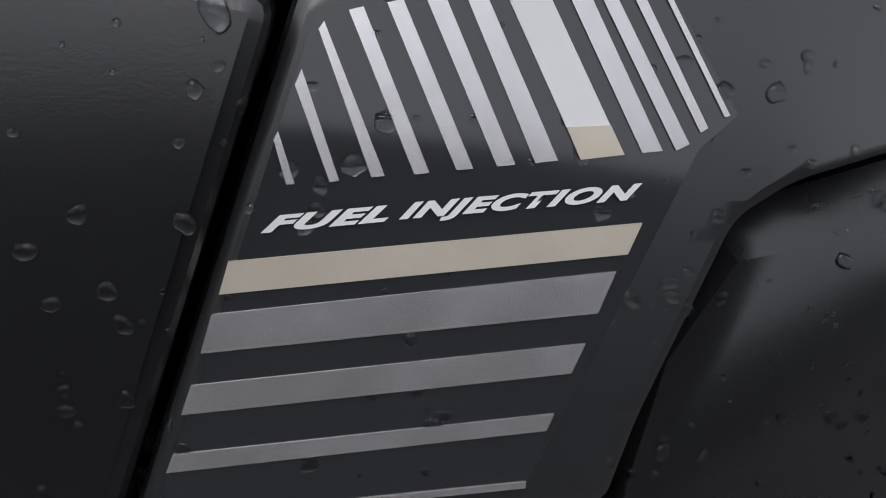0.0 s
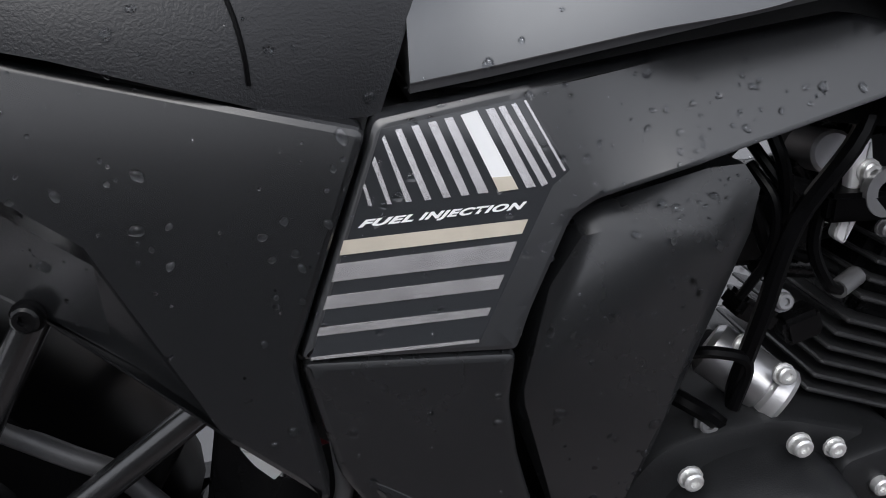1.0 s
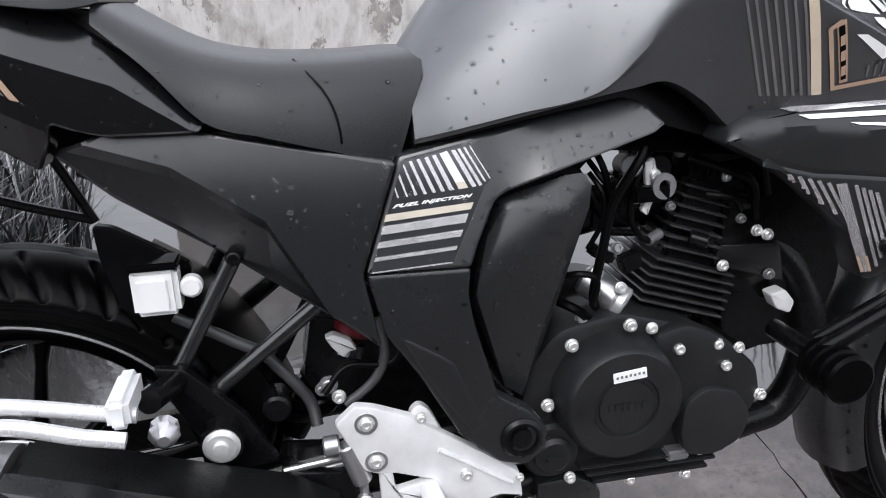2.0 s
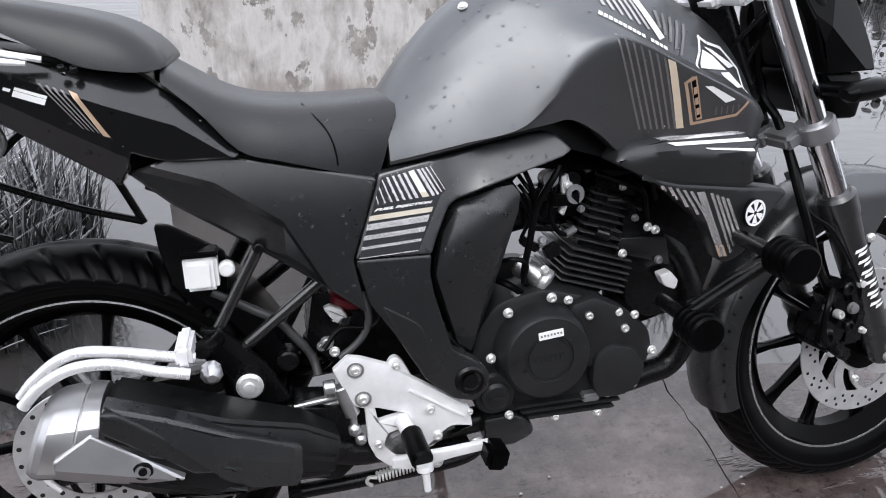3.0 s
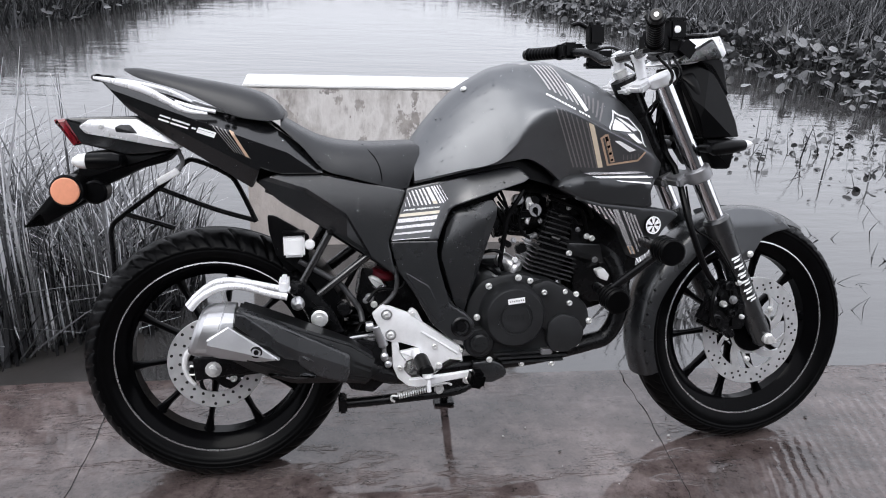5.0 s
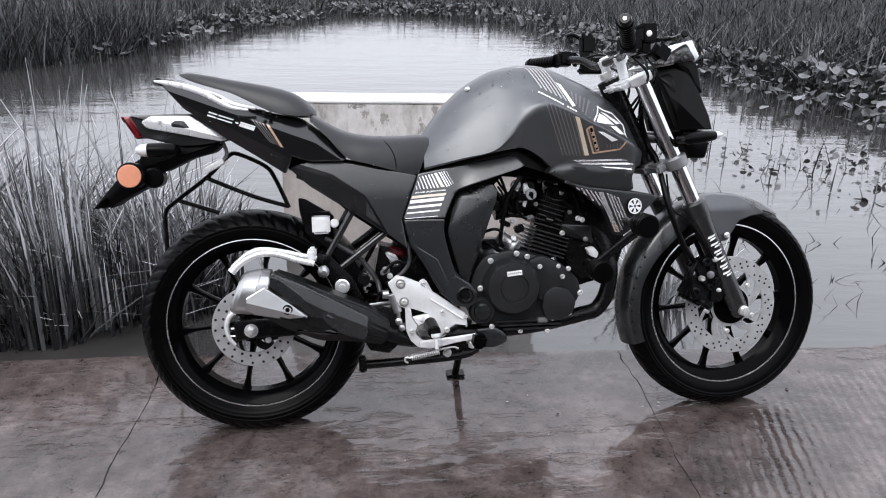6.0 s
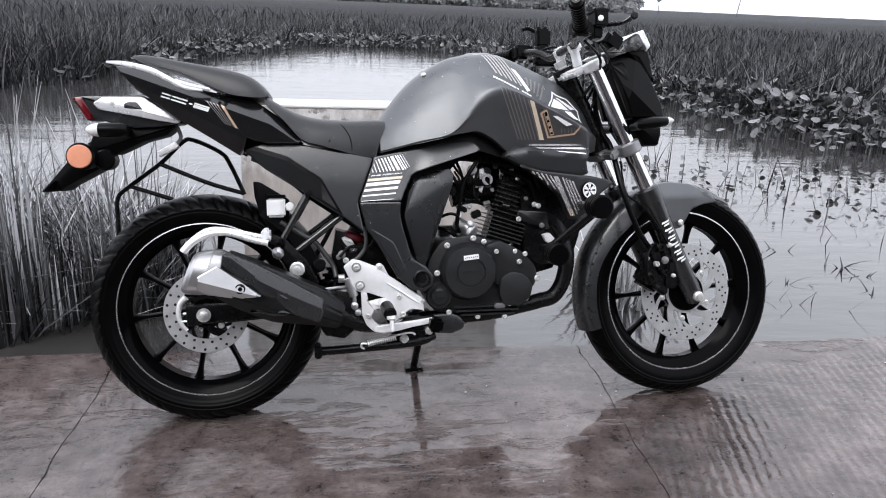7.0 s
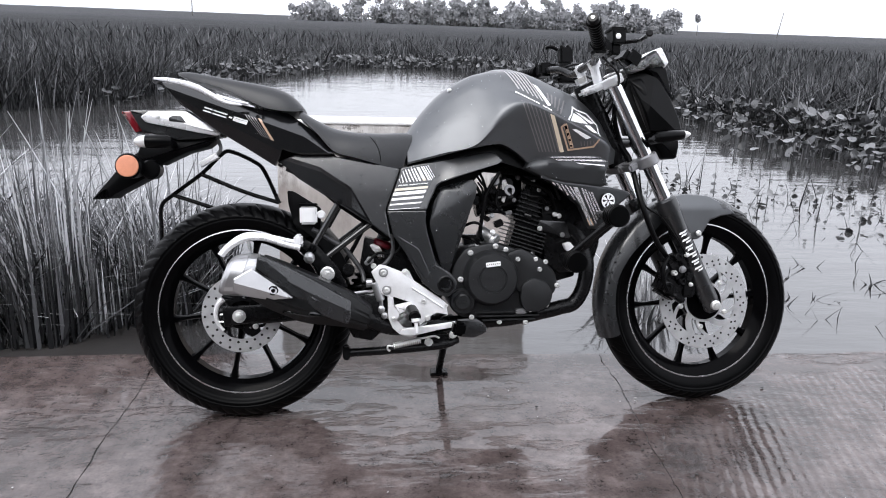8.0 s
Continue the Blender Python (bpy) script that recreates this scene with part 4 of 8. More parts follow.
bolt("joint_bolt", (0.345, -0.132, 0.268), 0.008, BIKE, BLACK_METAL)

# -------- foot control plate
bm = bmesh.new()
slab(bm, [(0.360, 0.413), (0.383, 0.4325), (0.403, 0.428), (0.443, 0.411), (0.471, 0.390), (0.534, 0.346), (0.5625, 0.324), (0.5665, 0.289), (0.537, 0.295), (0.524, 0.2895), (0.507, 0.2675), (0.489, 0.261), (0.480, 0.292), (0.466, 0.328), (0.4215, 0.344), (0.402, 0.346), (0.388, 0.352)], -0.142, 0.012, rim=0.004, rise=0.003, corner=0.004)
plate = P("foot_plate", bm, ALLOY, None, "bare cast alloy footrest plate")
bm = bmesh.new()
slab(bm, [(0.403, 0.352), (0.418, 0.350), (0.4214, 0.321), (0.466, 0.330), (0.489, 0.312), (0.484, 0.288), (0.459, 0.303), (0.437, 0.297), (0.431, 0.2805), (0.444, 0.2655), (0.470, 0.258), (0.476, 0.236), (0.462, 0.2345), (0.436, 0.240), (0.4155, 0.2587), (0.405, 0.285)], -0.1405, 0.011, rim=0.003, rise=0.003, corner=0.004)
P("foot_plate_bracket", bm, ALLOY, plate)
bm = bmesh.new()
slab(bm, [(0.439, 0.404), (0.4455, 0.416), (0.454, 0.4195), (0.464, 0.411), (0.478, 0.381), (0.46, 0.38)], -0.132, 0.012)
P("lug", bm, ALLOY, plate)
# raised rib along the casting and the sunken seats of its bolts
bm = bmesh.new()
sweep(bm, [(0.470, -0.1435, 0.368), (0.505, -0.1440, 0.345), (0.553, -0.1435, 0.312)], 0.0026, 8)
P("plate_rib", bm, ALLOY, plate)
for x, z in ((0.393, 0.411), (0.4013, 0.3634)):
    bm = bmesh.new()
    rev(bm, [(0.0095, 0), (0.0125, 0), (0.0125, 0.0016), (0.0095, 0.0016)], (x, -0.1418, z), (0, -1, 0), 24, close=True)
    P("bolt_seat", bm, CAP, plate)
for x, z, r in ((0.393, 0.411, 0.0068), (0.4013, 0.3634, 0.0068), (0.5005, 0.331, 0.006), (0.5104, 0.2848, 0.0065), (0.4202, 0.2843, 0.006), (0.452, 0.410, 0.005), (0.562, 0.318, 0.004)):
    bolt("plate_bolt", (x, -0.142, z), r, plate, ZINC, 0.006)
bm = bmesh.new()
sweep(bm, [(0.458, -0.140, 0.318), (0.463, -0.165, 0.312), (0.466, -0.18, 0.310)], 0.012, 12)
peg = P("footrest", bm, ALLOY, None, "black rubber rider footrest")
bm = bmesh.new()
rev(bm, [(0.013, 0), (0.0165, 0.004), (0.0165, 0.062), (0.012, 0.066)], (0.465, -0.168, 0.312), (0.08, -1, -0.14), 14)
P("rubber", bm, RUBBER, peg)
bm = bmesh.new()
rev(bm, [(0.012, 0), (0.012, 0.008), (0.0055, 0.012), (0.005, 0.038), (0.002, 0.040)], (0.472, -0.236, 0.300), (0.05, -0.2, -1), 12)
P("feeler", bm, ALLOY, peg)
bm = bmesh.new()
slab(bm, [(0.440, 0.258), (0.470, 0.262), (0.500, 0.2655), (0.530, 0.2690), (0.585, 0.2770), (0.603, 0.2750), (0.603, 0.2680), (0.575, 0.2610), (0.5305, 0.2530), (0.495, 0.2440), (0.4596, 0.2385), (0.436, 0.243)], lambda x, z: -0.152 - 0.12 * max(0.0, x - 0.45), 0.010, rim=0.003, rise=0.003, corner=0.004)
pedal = P("brake_pedal", bm, ALLOY, None, "alloy brake pedal with a rubber pad")
bm = bmesh.new()
box(bm, (0.590, -0.180, 0.262), (0.034, 0.045, 0.036), Matrix.Rotation(radians(12), 3, "Y"), bev=0.007, seg=2)
P("pad", bm, RUBBER, pedal)
bm = bmesh.new()
cyl(bm, (0.346, -0.13, 0.382), (0.364, -0.13, 0.383), 0.0115, n=16, bev=0.002)
cyl(bm, (0.370, -0.132, 0.384), (0.386, -0.132, 0.334), 0.0115, n=16, bev=0.002)
cyl(bm, (0.386, -0.132, 0.336), (0.387, -0.132, 0.300), 0.0055, n=12)
rev(bm, [(0.004, 0), (0.0095, 0.004), (0.0095, 0.012), (0.004, 0.016)], (0.3865, -0.128, 0.311), (0, -1, 0), 12)
rev(bm, [(0.004, 0), (0.0085, 0.004), (0.0085, 0.012), (0.004, 0.016)], (0.3945, -0.128, 0.293), (0, -1, 0), 12)
P("master_cylinder", bm, CAP)
bm = bmesh.new()
cyl(bm, (0.302, -0.12, 0.3525), (0.368, -0.12, 0.3600), 0.0042, n=10)
cyl(bm, (0.318, -0.115, 0.343), (0.368, -0.115, 0.349), 0.0042, n=10)
P("lever_rod", bm, CAP)
bm = bmesh.new()
pts = [(0.418 + 0.075 * k / 110, -0.108 + 0.008 * math.cos(k * 2 * math.pi / 8), 0.204 + 0.014 * k / 110 + 0.008 * math.sin(k * 2 * math.pi / 8)) for k in range(111)]
sweep(bm, pts, 0.0018, 6, 1)
P("stand_spring", bm, ZINC, None, "coiled stand spring")
bm = bmesh.new()
sweep(bm, [(0.49, -0.108, 0.222), (0.53, -0.108, 0.228), (0.545, -0.105, 0.222)], 0.003, 8)
P("spring_hook", bm, ZINC)
bm = bmesh.new()
sweep(bm, [(0.418, -0.108, 0.203), (0.405, -0.108, 0.205), (0.402, -0.108, 0.196), (0.41, -0.108, 0.19)], 0.003, 8)
P("spring_hook", bm, ZINC)
bm = bmesh.new()
slab(bm, [(0.595, 0.272), (0.645, 0.275), (0.668, 0.264), (0.681, 0.246), (0.679, 0.232), (0.645, 0.217), (0.600, 0.222)], -0.100, 0.05, rim=0.006, rise=0.006, corner=0.008)
P("stand_bracket", bm, PANEL)
bm = bmesh.new()
sweep(bm, [(0.285, -0.085, 0.184), (0.40, -0.085, 0.188), (0.55, -0.085, 0.198), (0.60, -0.07, 0.21)], 0.012, 12)
box(bm, (0.29, -0.085, 0.186), (0.02, 0.05, 0.035), bev=0.004)
box(bm, (0.53, -0.075, 0.215), (0.09, 0.03, 0.035), bev=0.005)
P("centre_stand", bm, BLACK_METAL)
bolt("stand_bolt", (0.517, -0.092, 0.208), 0.010, BIKE, ZINC, 0.009)
bolt("stand_bolt", (0.585, -0.092, 0.228), 0.009, BIKE, ZINC, 0.009)
bm = bmesh.new()
sweep(bm, [(0.60, 0.08, 0.25), (0.59, 0.12, 0.19), (0.575, 0.215, 0.054)], 0.011, 12)
foot = Vector((0.575, 0.218, 0.050))
box(bm, foot, (0.055, 0.04, 0.008), Matrix.Rotation(radians(11.7), 3, "X"), bev=0.002)
P("side_stand", bm, BLACK_METAL, None, "black side stand propped on the road")

# -------- engine
def tilt_at(c, deg):
    return Matrix.Translation(c) @ Matrix.Rotation(radians(deg), 4, "Y")


bm = bmesh.new()
slab(bm, [(0.585, 0.42), (0.62, 0.47), (0.70, 0.485), (0.80, 0.455), (0.86, 0.40), (0.875, 0.34), (0.84, 0.283), (0.72, 0.268), (0.60, 0.275), (0.57, 0.33)], -0.092, 0.184, rim=0.010, rise=0.008, corner=0.02)
engine = P("engine", bm, ENGINE, None, "black air-cooled single cylinder engine")
bm = bmesh.new()
rev(bm, [(0.078, 0), (0.078, 0.012), (0.074, 0.022), (0.071, 0.040), (0.066, 0.046), (0.040, 0.048), (0.039, 0.045), (0.034, 0.045), (0.033, 0.048), (0.004, 0.048)], (0.691, -0.09, 0.386), (0, -1, 0), 56)
clutch = P("clutch_cover", bm, ENGINE, engine, "round matt black clutch cover")
bm = bmesh.new()
box(bm, (0.6925, -0.1385, 0.427), (0.040, 0.0016, 0.013), Matrix.Rotation(radians(-6), 3, "Y"), bev=0.0005)
P("maker_label", bm, WHITE_INK, clutch, "small white label with dark bars")
for k in range(7):
    bm = bmesh.new()
    box(bm, (0.677 + 0.0052 * k, -0.1395, 0.4255 + 0.00055 * k + (0.0005 if k % 2 else 0)), (0.0026, 0.0006, 0.0030), Matrix.Rotation(radians(-6), 3, "Y"), bev=0)
    P("label_bar", bm, STICKER_GREY, clutch)
for k in range(6):
    bm = bmesh.new()
    box(bm, (0.671 + 0.008 * k, -0.1385, 0.388), (0.0055, 0.0018, 0.010), bev=0.0006)
    P("raised_bar", bm, ENGINE, clutch)
bm = bmesh.new()
slab(bm, [(0.735, 0.455), (0.775, 0.468), (0.83, 0.44), (0.872, 0.40), (0.880, 0.365), (0.868, 0.335), (0.80, 0.33), (0.76, 0.35)], -0.108, 0.03, rim=0.008, rise=0.006, corner=0.012)
P("side_cover", bm, ENGINE, engine)
bm = bmesh.new()
slab(bm, [(0.775, 0.365), (0.805, 0.385), (0.845, 0.375), (0.866, 0.34), (0.855, 0.305), (0.82, 0.288), (0.785, 0.292), (0.772, 0.32)], -0.116, 0.03, rim=0.006, rise=0.005, corner=0.012)
P("filter_cover", bm, ENGINE, engine)
bm = bmesh.new()
rev(bm, [(0.036, 0), (0.036, 0.018), (0.032, 0.024), (0.024, 0.024), (0.023, 0.03), (0.018, 0.034), (0.004, 0.034)], (0.611, -0.088, 0.322), (0, -1, 0), 30)
P("pivot_cover", bm, ENGINE, engine)
bm = bmesh.new()
box(bm, (0.611, -0.125, 0.322), (0.022, 0.008, 0.005), bev=0.001)
P("filler_cap", bm, ENGINE, engine)
for x, z in ((0.634, 0.457), (0.704, 0.474), (0.766, 0.437), (0.807, 0.368), (0.828, 0.408), (0.878, 0.362), (0.606, 0.384), (0.847, 0.308), (0.802, 0.296)):
    bolt("cover_bolt", (x, -0.106, z), 0.0065, engine, ZINC, 0.008)
for k in range(3):
    bm = bmesh.new()
    box(bm, (0.742, -0.045, 0.290 - 0.011 * k), (0.19 - 0.02 * k, 0.125, 0.005), bev=0.0015)
    P("sump_fin", bm, ENGINE, engine)
for x, z in ((0.637, 0.277), (0.715, 0.262), (0.789, 0.259)):
    bolt("sump_bolt", (x, -0.10, z), 0.006, engine, ZINC, 0.008)
bm = bmesh.new()
box(bm, (0.775, -0.100, 0.290), (0.030, 0.02, 0.014), bev=0.003)
P("gear_linkage", bm, GUNMETAL, engine)
# cylinder and head, leaning forward; darker than their fins, for the shade between
CYL = tilt_at((0.7885, 0, 0.464), 18)
bm = bmesh.new()
box(bm, (0, 0, 0.045), (0.070, 0.085, 0.11), bev=0.004)
bm.transform(CYL)
P("cylinder", bm, BLACK_METAL, engine)
for k in range(6):
    bm = bmesh.new()
    w = 0.116 if k < 5 else 0.108
    box(bm, (0, 0, 0.003 + 0.0108 * k), (w, 0.130, 0.0034), bev=0.0012, seg=1)
    bm.transform(CYL)
    P("cooling_fin", bm, FINS, engine)
bm = bmesh.new()
box(bm, (-0.012, 0, 0.112), (0.066, 0.09, 0.105), bev=0.008)
box(bm, (-0.010, 0, 0.172), (0.056, 0.08, 0.035), bev=0.008)
box(bm, (-0.008, -0.045, 0.175), (0.034, 0.02, 0.026), bev=0.004)
bm.transform(CYL)
P("cylinder_head", bm, BLACK_METAL, engine)
for k in range(7):
    bm = bmesh.new()
    box(bm, (-0.014, -0.01, 0.074 + 0.0125 * k), (0.076 - 0.002 * k, 0.108 - 0.004 * k, 0.0032), bev=0.001, seg=1)
    bm.transform(CYL)
    P("head_fin", bm, FINS, engine)
for x, z in ((0.030, 0.068), (0.072, 0.118), (-0.03, 0.188)):
    p = CYL @ Vector((x, -0.066, z))
    bolt("head_bolt", p, 0.006, engine, ZINC, 0.007)
bm = bmesh.new()
cyl(bm, (0.756, -0.062, 0.566), (0.737, -0.072, 0.562), 0.0065, n=12)
P("spark_plug", bm, GUNMETAL, engine)
bm = bmesh.new()
sweep(bm, [(0.738, -0.072, 0.562), (0.722, -0.08, 0.572), (0.712, -0.075, 0.60), (0.725, -0.07, 0.65), (0.75, -0.06, 0.70)], 0.004, 8)
P("plug_lead", bm, PLASTIC, engine)
# starter motor, intake, throttle body
bm = bmesh.new()
cyl(bm, (0.670, -0.04, 0.512), (0.704, -0.068, 0.490), 0.0195, n=24, bev=0.004)
P("starter_motor", bm, CAP, engine, "bare alloy starter motor")
bm = bmesh.new()
cyl(bm, (0.702, -0.067, 0.491), (0.712, -0.075, 0.485), 0.0205, n=24, bev=0.003)
P("starter_cap", bm, STEEL, engine)
bm = bmesh.new()
cyl(bm, (0.66, 0, 0.585), (0.77, 0, 0.605), 0.034, n=22)
box(bm, (0.70, -0.02, 0.60), (0.06, 0.07, 0.055), bev=0.006)
P("throttle_body", bm, BLACK_METAL, engine)
bm = bmesh.new()
cyl(bm, (0.708, -0.085, 0.655), (0.712, -0.05, 0.65), 0.013, n=18, bev=0.002)
P("injector", bm, GUNMETAL, engine)
bm = bmesh.new()
rev(bm, [(0.007, 0), (0.015, 0), (0.015, 0.006), (0.007, 0.006)], (0.748, -0.078, 0.628), (0.1, -1, 0.1), 22, close=True)
flange = P("throttle_flange", bm, GUNMETAL, engine, "bare alloy throttle flange")
bm = bmesh.new()
slab(bm, [(0.728, 0.655), (0.740, 0.660), (0.745, 0.640), (0.742, 0.612), (0.735, 0.592), (0.727, 0.598), (0.732, 0.620)], -0.074, 0.008, corner=0.003)
P("flange_arm", bm, ALLOY, flange)
for nm, pts, r, mt in (("throttle_cable", [(0.735, -0.07, 0.70), (0.711, -0.1, 0.669), (0.682, -0.1, 0.620), (0.670, -0.1, 0.564), (0.663, -0.095, 0.515), (0.672, -0.08, 0.49)], 0.0055, PLASTIC),
                       ("throttle_cable", [(0.66, -0.07, 0.69), (0.675, -0.09, 0.65), (0.69, -0.08, 0.60), (0.72, -0.06, 0.58)], 0.004, PLASTIC),
                       ("wire", [(0.66, -0.08, 0.65), (0.67, -0.095, 0.63), (0.672, -0.095, 0.60), (0.66, -0.09, 0.57)], 0.003, PLASTIC),
                       ("wire", [(0.62, -0.08, 0.53), (0.645, -0.1, 0.54), (0.665, -0.1, 0.53), (0.66, -0.1, 0.50)], 0.004, PLASTIC)):
    bm = bmesh.new()
    sweep(bm, pts, r, 8, 6)
    P(nm, bm, mt, engine)
# small fittings and pipes crowding the head
for p, q, r in (((0.748, -0.07, 0.648), (0.752, -0.035, 0.646), 0.015), ((0.795, -0.06, 0.558), (0.815, -0.07, 0.552), 0.009), ((0.70, -0.06, 0.645), (0.73, -0.055, 0.60), 0.006), ((0.845, -0.055, 0.60), (0.875, -0.05, 0.59), 0.010), ((0.69, -0.05, 0.575), (0.735, -0.05, 0.57), 0.009)):
    bm = bmesh.new()
    cyl(bm, p, q, r, n=16, bev=0.002)
    P("engine_fitting", bm, BLACK_METAL, engine)
for p, d, r, mt in (((0.668, -0.088, 0.536), (0.2, -1, 0.1), 0.007, ZINC), ((0.700, -0.07, 0.556), (0, -1, 0.3), 0.006, GUNMETAL), ((0.722, -0.066, 0.612), (0, -1, 0), 0.005, ZINC), ((0.776, -0.06, 0.662), (0, -1, 0.4), 0.006, GUNMETAL), ((0.836, -0.06, 0.628), (0.2, -1, 0), 0.005, ZINC),
                    ((0.86, -0.06, 0.575), (0, -1, 0), 0.005, GUNMETAL), ((0.70, -0.085, 0.512), (0, -1, 0.2), 0.006, ZINC), ((0.655, -0.08, 0.478), (0, -1, 0.2), 0.007, GUNMETAL), ((0.905, -0.06, 0.50), (0, -1, 0), 0.006, GUNMETAL), ((0.765, -0.066, 0.60), (0, -1, 0), 0.005, GUNMETAL)):
    bolt("engine_bolt", p, r, engine, mt, 0.007, d)
for c, sz, rot in (((0.705, -0.06, 0.625), (0.028, 0.02, 0.018), 20), ((0.735, -0.055, 0.655), (0.022, 0.02, 0.026), -15), ((0.68, -0.07, 0.552), (0.03, 0.025, 0.014), 30), ((0.81, -0.055, 0.655), (0.03, 0.02, 0.016), 18), ((0.85, -0.05, 0.625), (0.036, 0.02, 0.02), 25), ((0.655, -0.075, 0.60), (0.016, 0.016, 0.026), 10), ((0.72, -0.062, 0.535), (0.026, 0.02, 0.02), -20)):
    bm = bmesh.new()
    box(bm, c, sz, Matrix.Rotation(radians(rot), 3, "Y"), bev=0.003)
    P("engine_bracket", bm, BLACK_METAL, engine)
for pts, r in (([(0.79, -0.06, 0.655), (0.83, -0.075, 0.64), (0.865, -0.07, 0.62), (0.885, -0.05, 0.57)], 0.006), ([(0.81, -0.065, 0.61), (0.84, -0.075, 0.605), (0.86, -0.06, 0.585)], 0.004), ([(0.835, -0.05, 0.66), (0.87, -0.07, 0.65), (0.90, -0.05, 0.60)], 0.005),
               ([(0.645, -0.06, 0.66), (0.66, -0.085, 0.63), (0.675, -0.085, 0.60), (0.69, -0.07, 0.59)], 0.0045), ([(0.655, -0.06, 0.675), (0.672, -0.085, 0.645), (0.69, -0.085, 0.625), (0.70, -0.06, 0.60)], 0.0035), ([(0.62, -0.06, 0.50), (0.645, -0.085, 0.492), (0.665, -0.08, 0.475)], 0.006)):
    bm = bmesh.new()
    sweep(bm, pts, r, 8, 6)
    P("hose", bm, PLASTIC, engine)
bm = bmesh.new()
box(bm, (0.735, -0.07, 0.62), (0.045, 0.03, 0.018), bev=0.003)
P("sensor", bm, PLASTIC, engine)
for p in ((0.740, -0.074, 0.640), (0.806, -0.062, 0.555), (0.883, -0.06, 0.558), (0.845, -0.105, 0.428), (0.817, -0.105, 0.436), (0.734, -0.10, 0.464)):
    bolt("small_bolt", p, 0.006, engine, ZINC, 0.006)
# Dark backing added at the hanger plates to fill the gap.
bm = bmesh.new()
slab(bm, [(0.79, 0.69), (0.93, 0.69), (0.955, 0.56), (0.935, 0.47), (0.89, 0.42), (0.845, 0.42), (0.83, 0.47), (0.84, 0.55)], 0.0, 0.03)
P("engine_hanger_backing", bm, BLACK_METAL)
# Another added dark backing, in place of the clutter by the intake.
bm = bmesh.new()
slab(bm, [(0.74, 0.675), (0.80, 0.69), (0.80, 0.56), (0.745, 0.555)], 0.0, 0.03)
P("intake_backing", bm, PLASTIC)
bm = bmesh.new()
slab(bm, [(0.63, 0.50), (0.70, 0.50), (0.71, 0.47), (0.63, 0.46)], 0.0, 0.04)
P("crankcase_top", bm, ENGINE)
# horn and front bracket
bm = bmesh.new()
slab(bm, [(0.838, 0.543), (0.919, 0.537), (0.929, 0.487), (0.832, 0.517)], -0.058, 0.05)
P("engine_bracket", bm, PANEL_GREY)
bm = bmesh.new()
slab(bm, [(0.905, 0.475), (0.925, 0.48), (0.94, 0.462), (0.935, 0.447), (0.915, 0.455)], -0.07, 0.02, corner=0.004)
P("header_flange", bm, ALLOY)
bm = bmesh.new()
slab(bm, [(0.93, 0.66), (0.98, 0.65), (0.955, 0.50), (0.92, 0.44), (0.90, 0.45), (0.92, 0.53)], -0.035, 0.07)
P("down_tube", bm, BLACK_METAL)
# added dark slab that fills the gap ahead of the engine
bm = bmesh.new()
slab(bm, [(0.845, 0.68), (1.01, 0.66), (1.022, 0.55), (1.018, 0.47), (1.000, 0.415), (0.965, 0.392), (0.90, 0.39), (0.86, 0.42), (0.85, 0.55)], -0.04, 0.08)
P("front_backing", bm, BLACK_METAL)

# -------- crash guard with rubber rollers
for a, b in (((0.895, -0.185, 0.455), (1.0, -0.235, 0.555)), ((0.915, -0.15, 0.45), (1.01, -0.2, 0.542))):
    bm = bmesh.new()
    cyl(bm, a, b, 0.0095, n=14)
    P("crash_guard", bm, BLACK_METAL, None, "black tubular crash guard")
for p, q in (((0.90, -0.09, 0.44), (0.90, -0.16, 0.44)), ((0.985, -0.12, 0.56), (0.985, -0.23, 0.56))):
    bm = bmesh.new()
    cyl(bm, p, q, 0.012, n=14)
    P("crash_guard_mount", bm, BLACK_METAL)
for o in ((0.903, -0.172, 0.437), (0.990, -0.246, 0.560)):
    bm = bmesh.new()
    prof = []
    for k in range(3):
        h = 0.014 * k
        prof += [(0.026, h), (0.0295, h + 0.002), (0.0295, h + 0.010), (0.026, h + 0.012)]
    prof += [(0.027, 0.042), (0.029, 0.046), (0.029, 0.052), (0.025, 0.055), (0.004, 0.055)]
    rev(bm, prof, o, (0, -1, 0), 30)
    P("guard_roller", bm, RUBBER, None, "ribbed black rubber guard roller")

# -------- tank
TANK_ROWS = [  # x, bottom, top, half width, shoulder half width, height of the widest line, shoulder height, undercut
    (0.464, 0.700, 0.786, 0.110, 0.072, 0.708, 0.768, 0.99),
    (0.500, 0.709, 0.836, 0.124, 0.076, 0.718, 0.806, 0.99),
    (0.560, 0.724, 0.899, 0.140, 0.080, 0.734, 0.862, 0.99),
    (0.640, 0.742, 0.948, 0.153, 0.084, 0.754, 0.918, 0.985),
    (0.680, 0.749, 0.960, 0.158, 0.100, 0.790, 0.910, 0.955),
    (0.715, 0.752, 0.967, 0.161, 0.116, 0.828, 0.900, 0.90),
    (0.760, 0.728, 0.969, 0.163, 0.131, 0.852, 0.887, 0.84),
    (0.800, 0.696, 0.963, 0.165, 0.138, 0.845, 0.868, 0.79),
    (0.880, 0.690, 0.930, 0.166, 0.144, 0.808, 0.826, 0.79),
    (0.960, 0.690, 0.888, 0.155, 0.130, 0.772, 0.792, 0.81),
    (1.010, 0.692, 0.834, 0.138, 0.112, 0.748, 0.768, 0.9),
    (1.042, 0.700, 0.772, 0.106, 0.080, 0.730, 0.744, 0.9)]


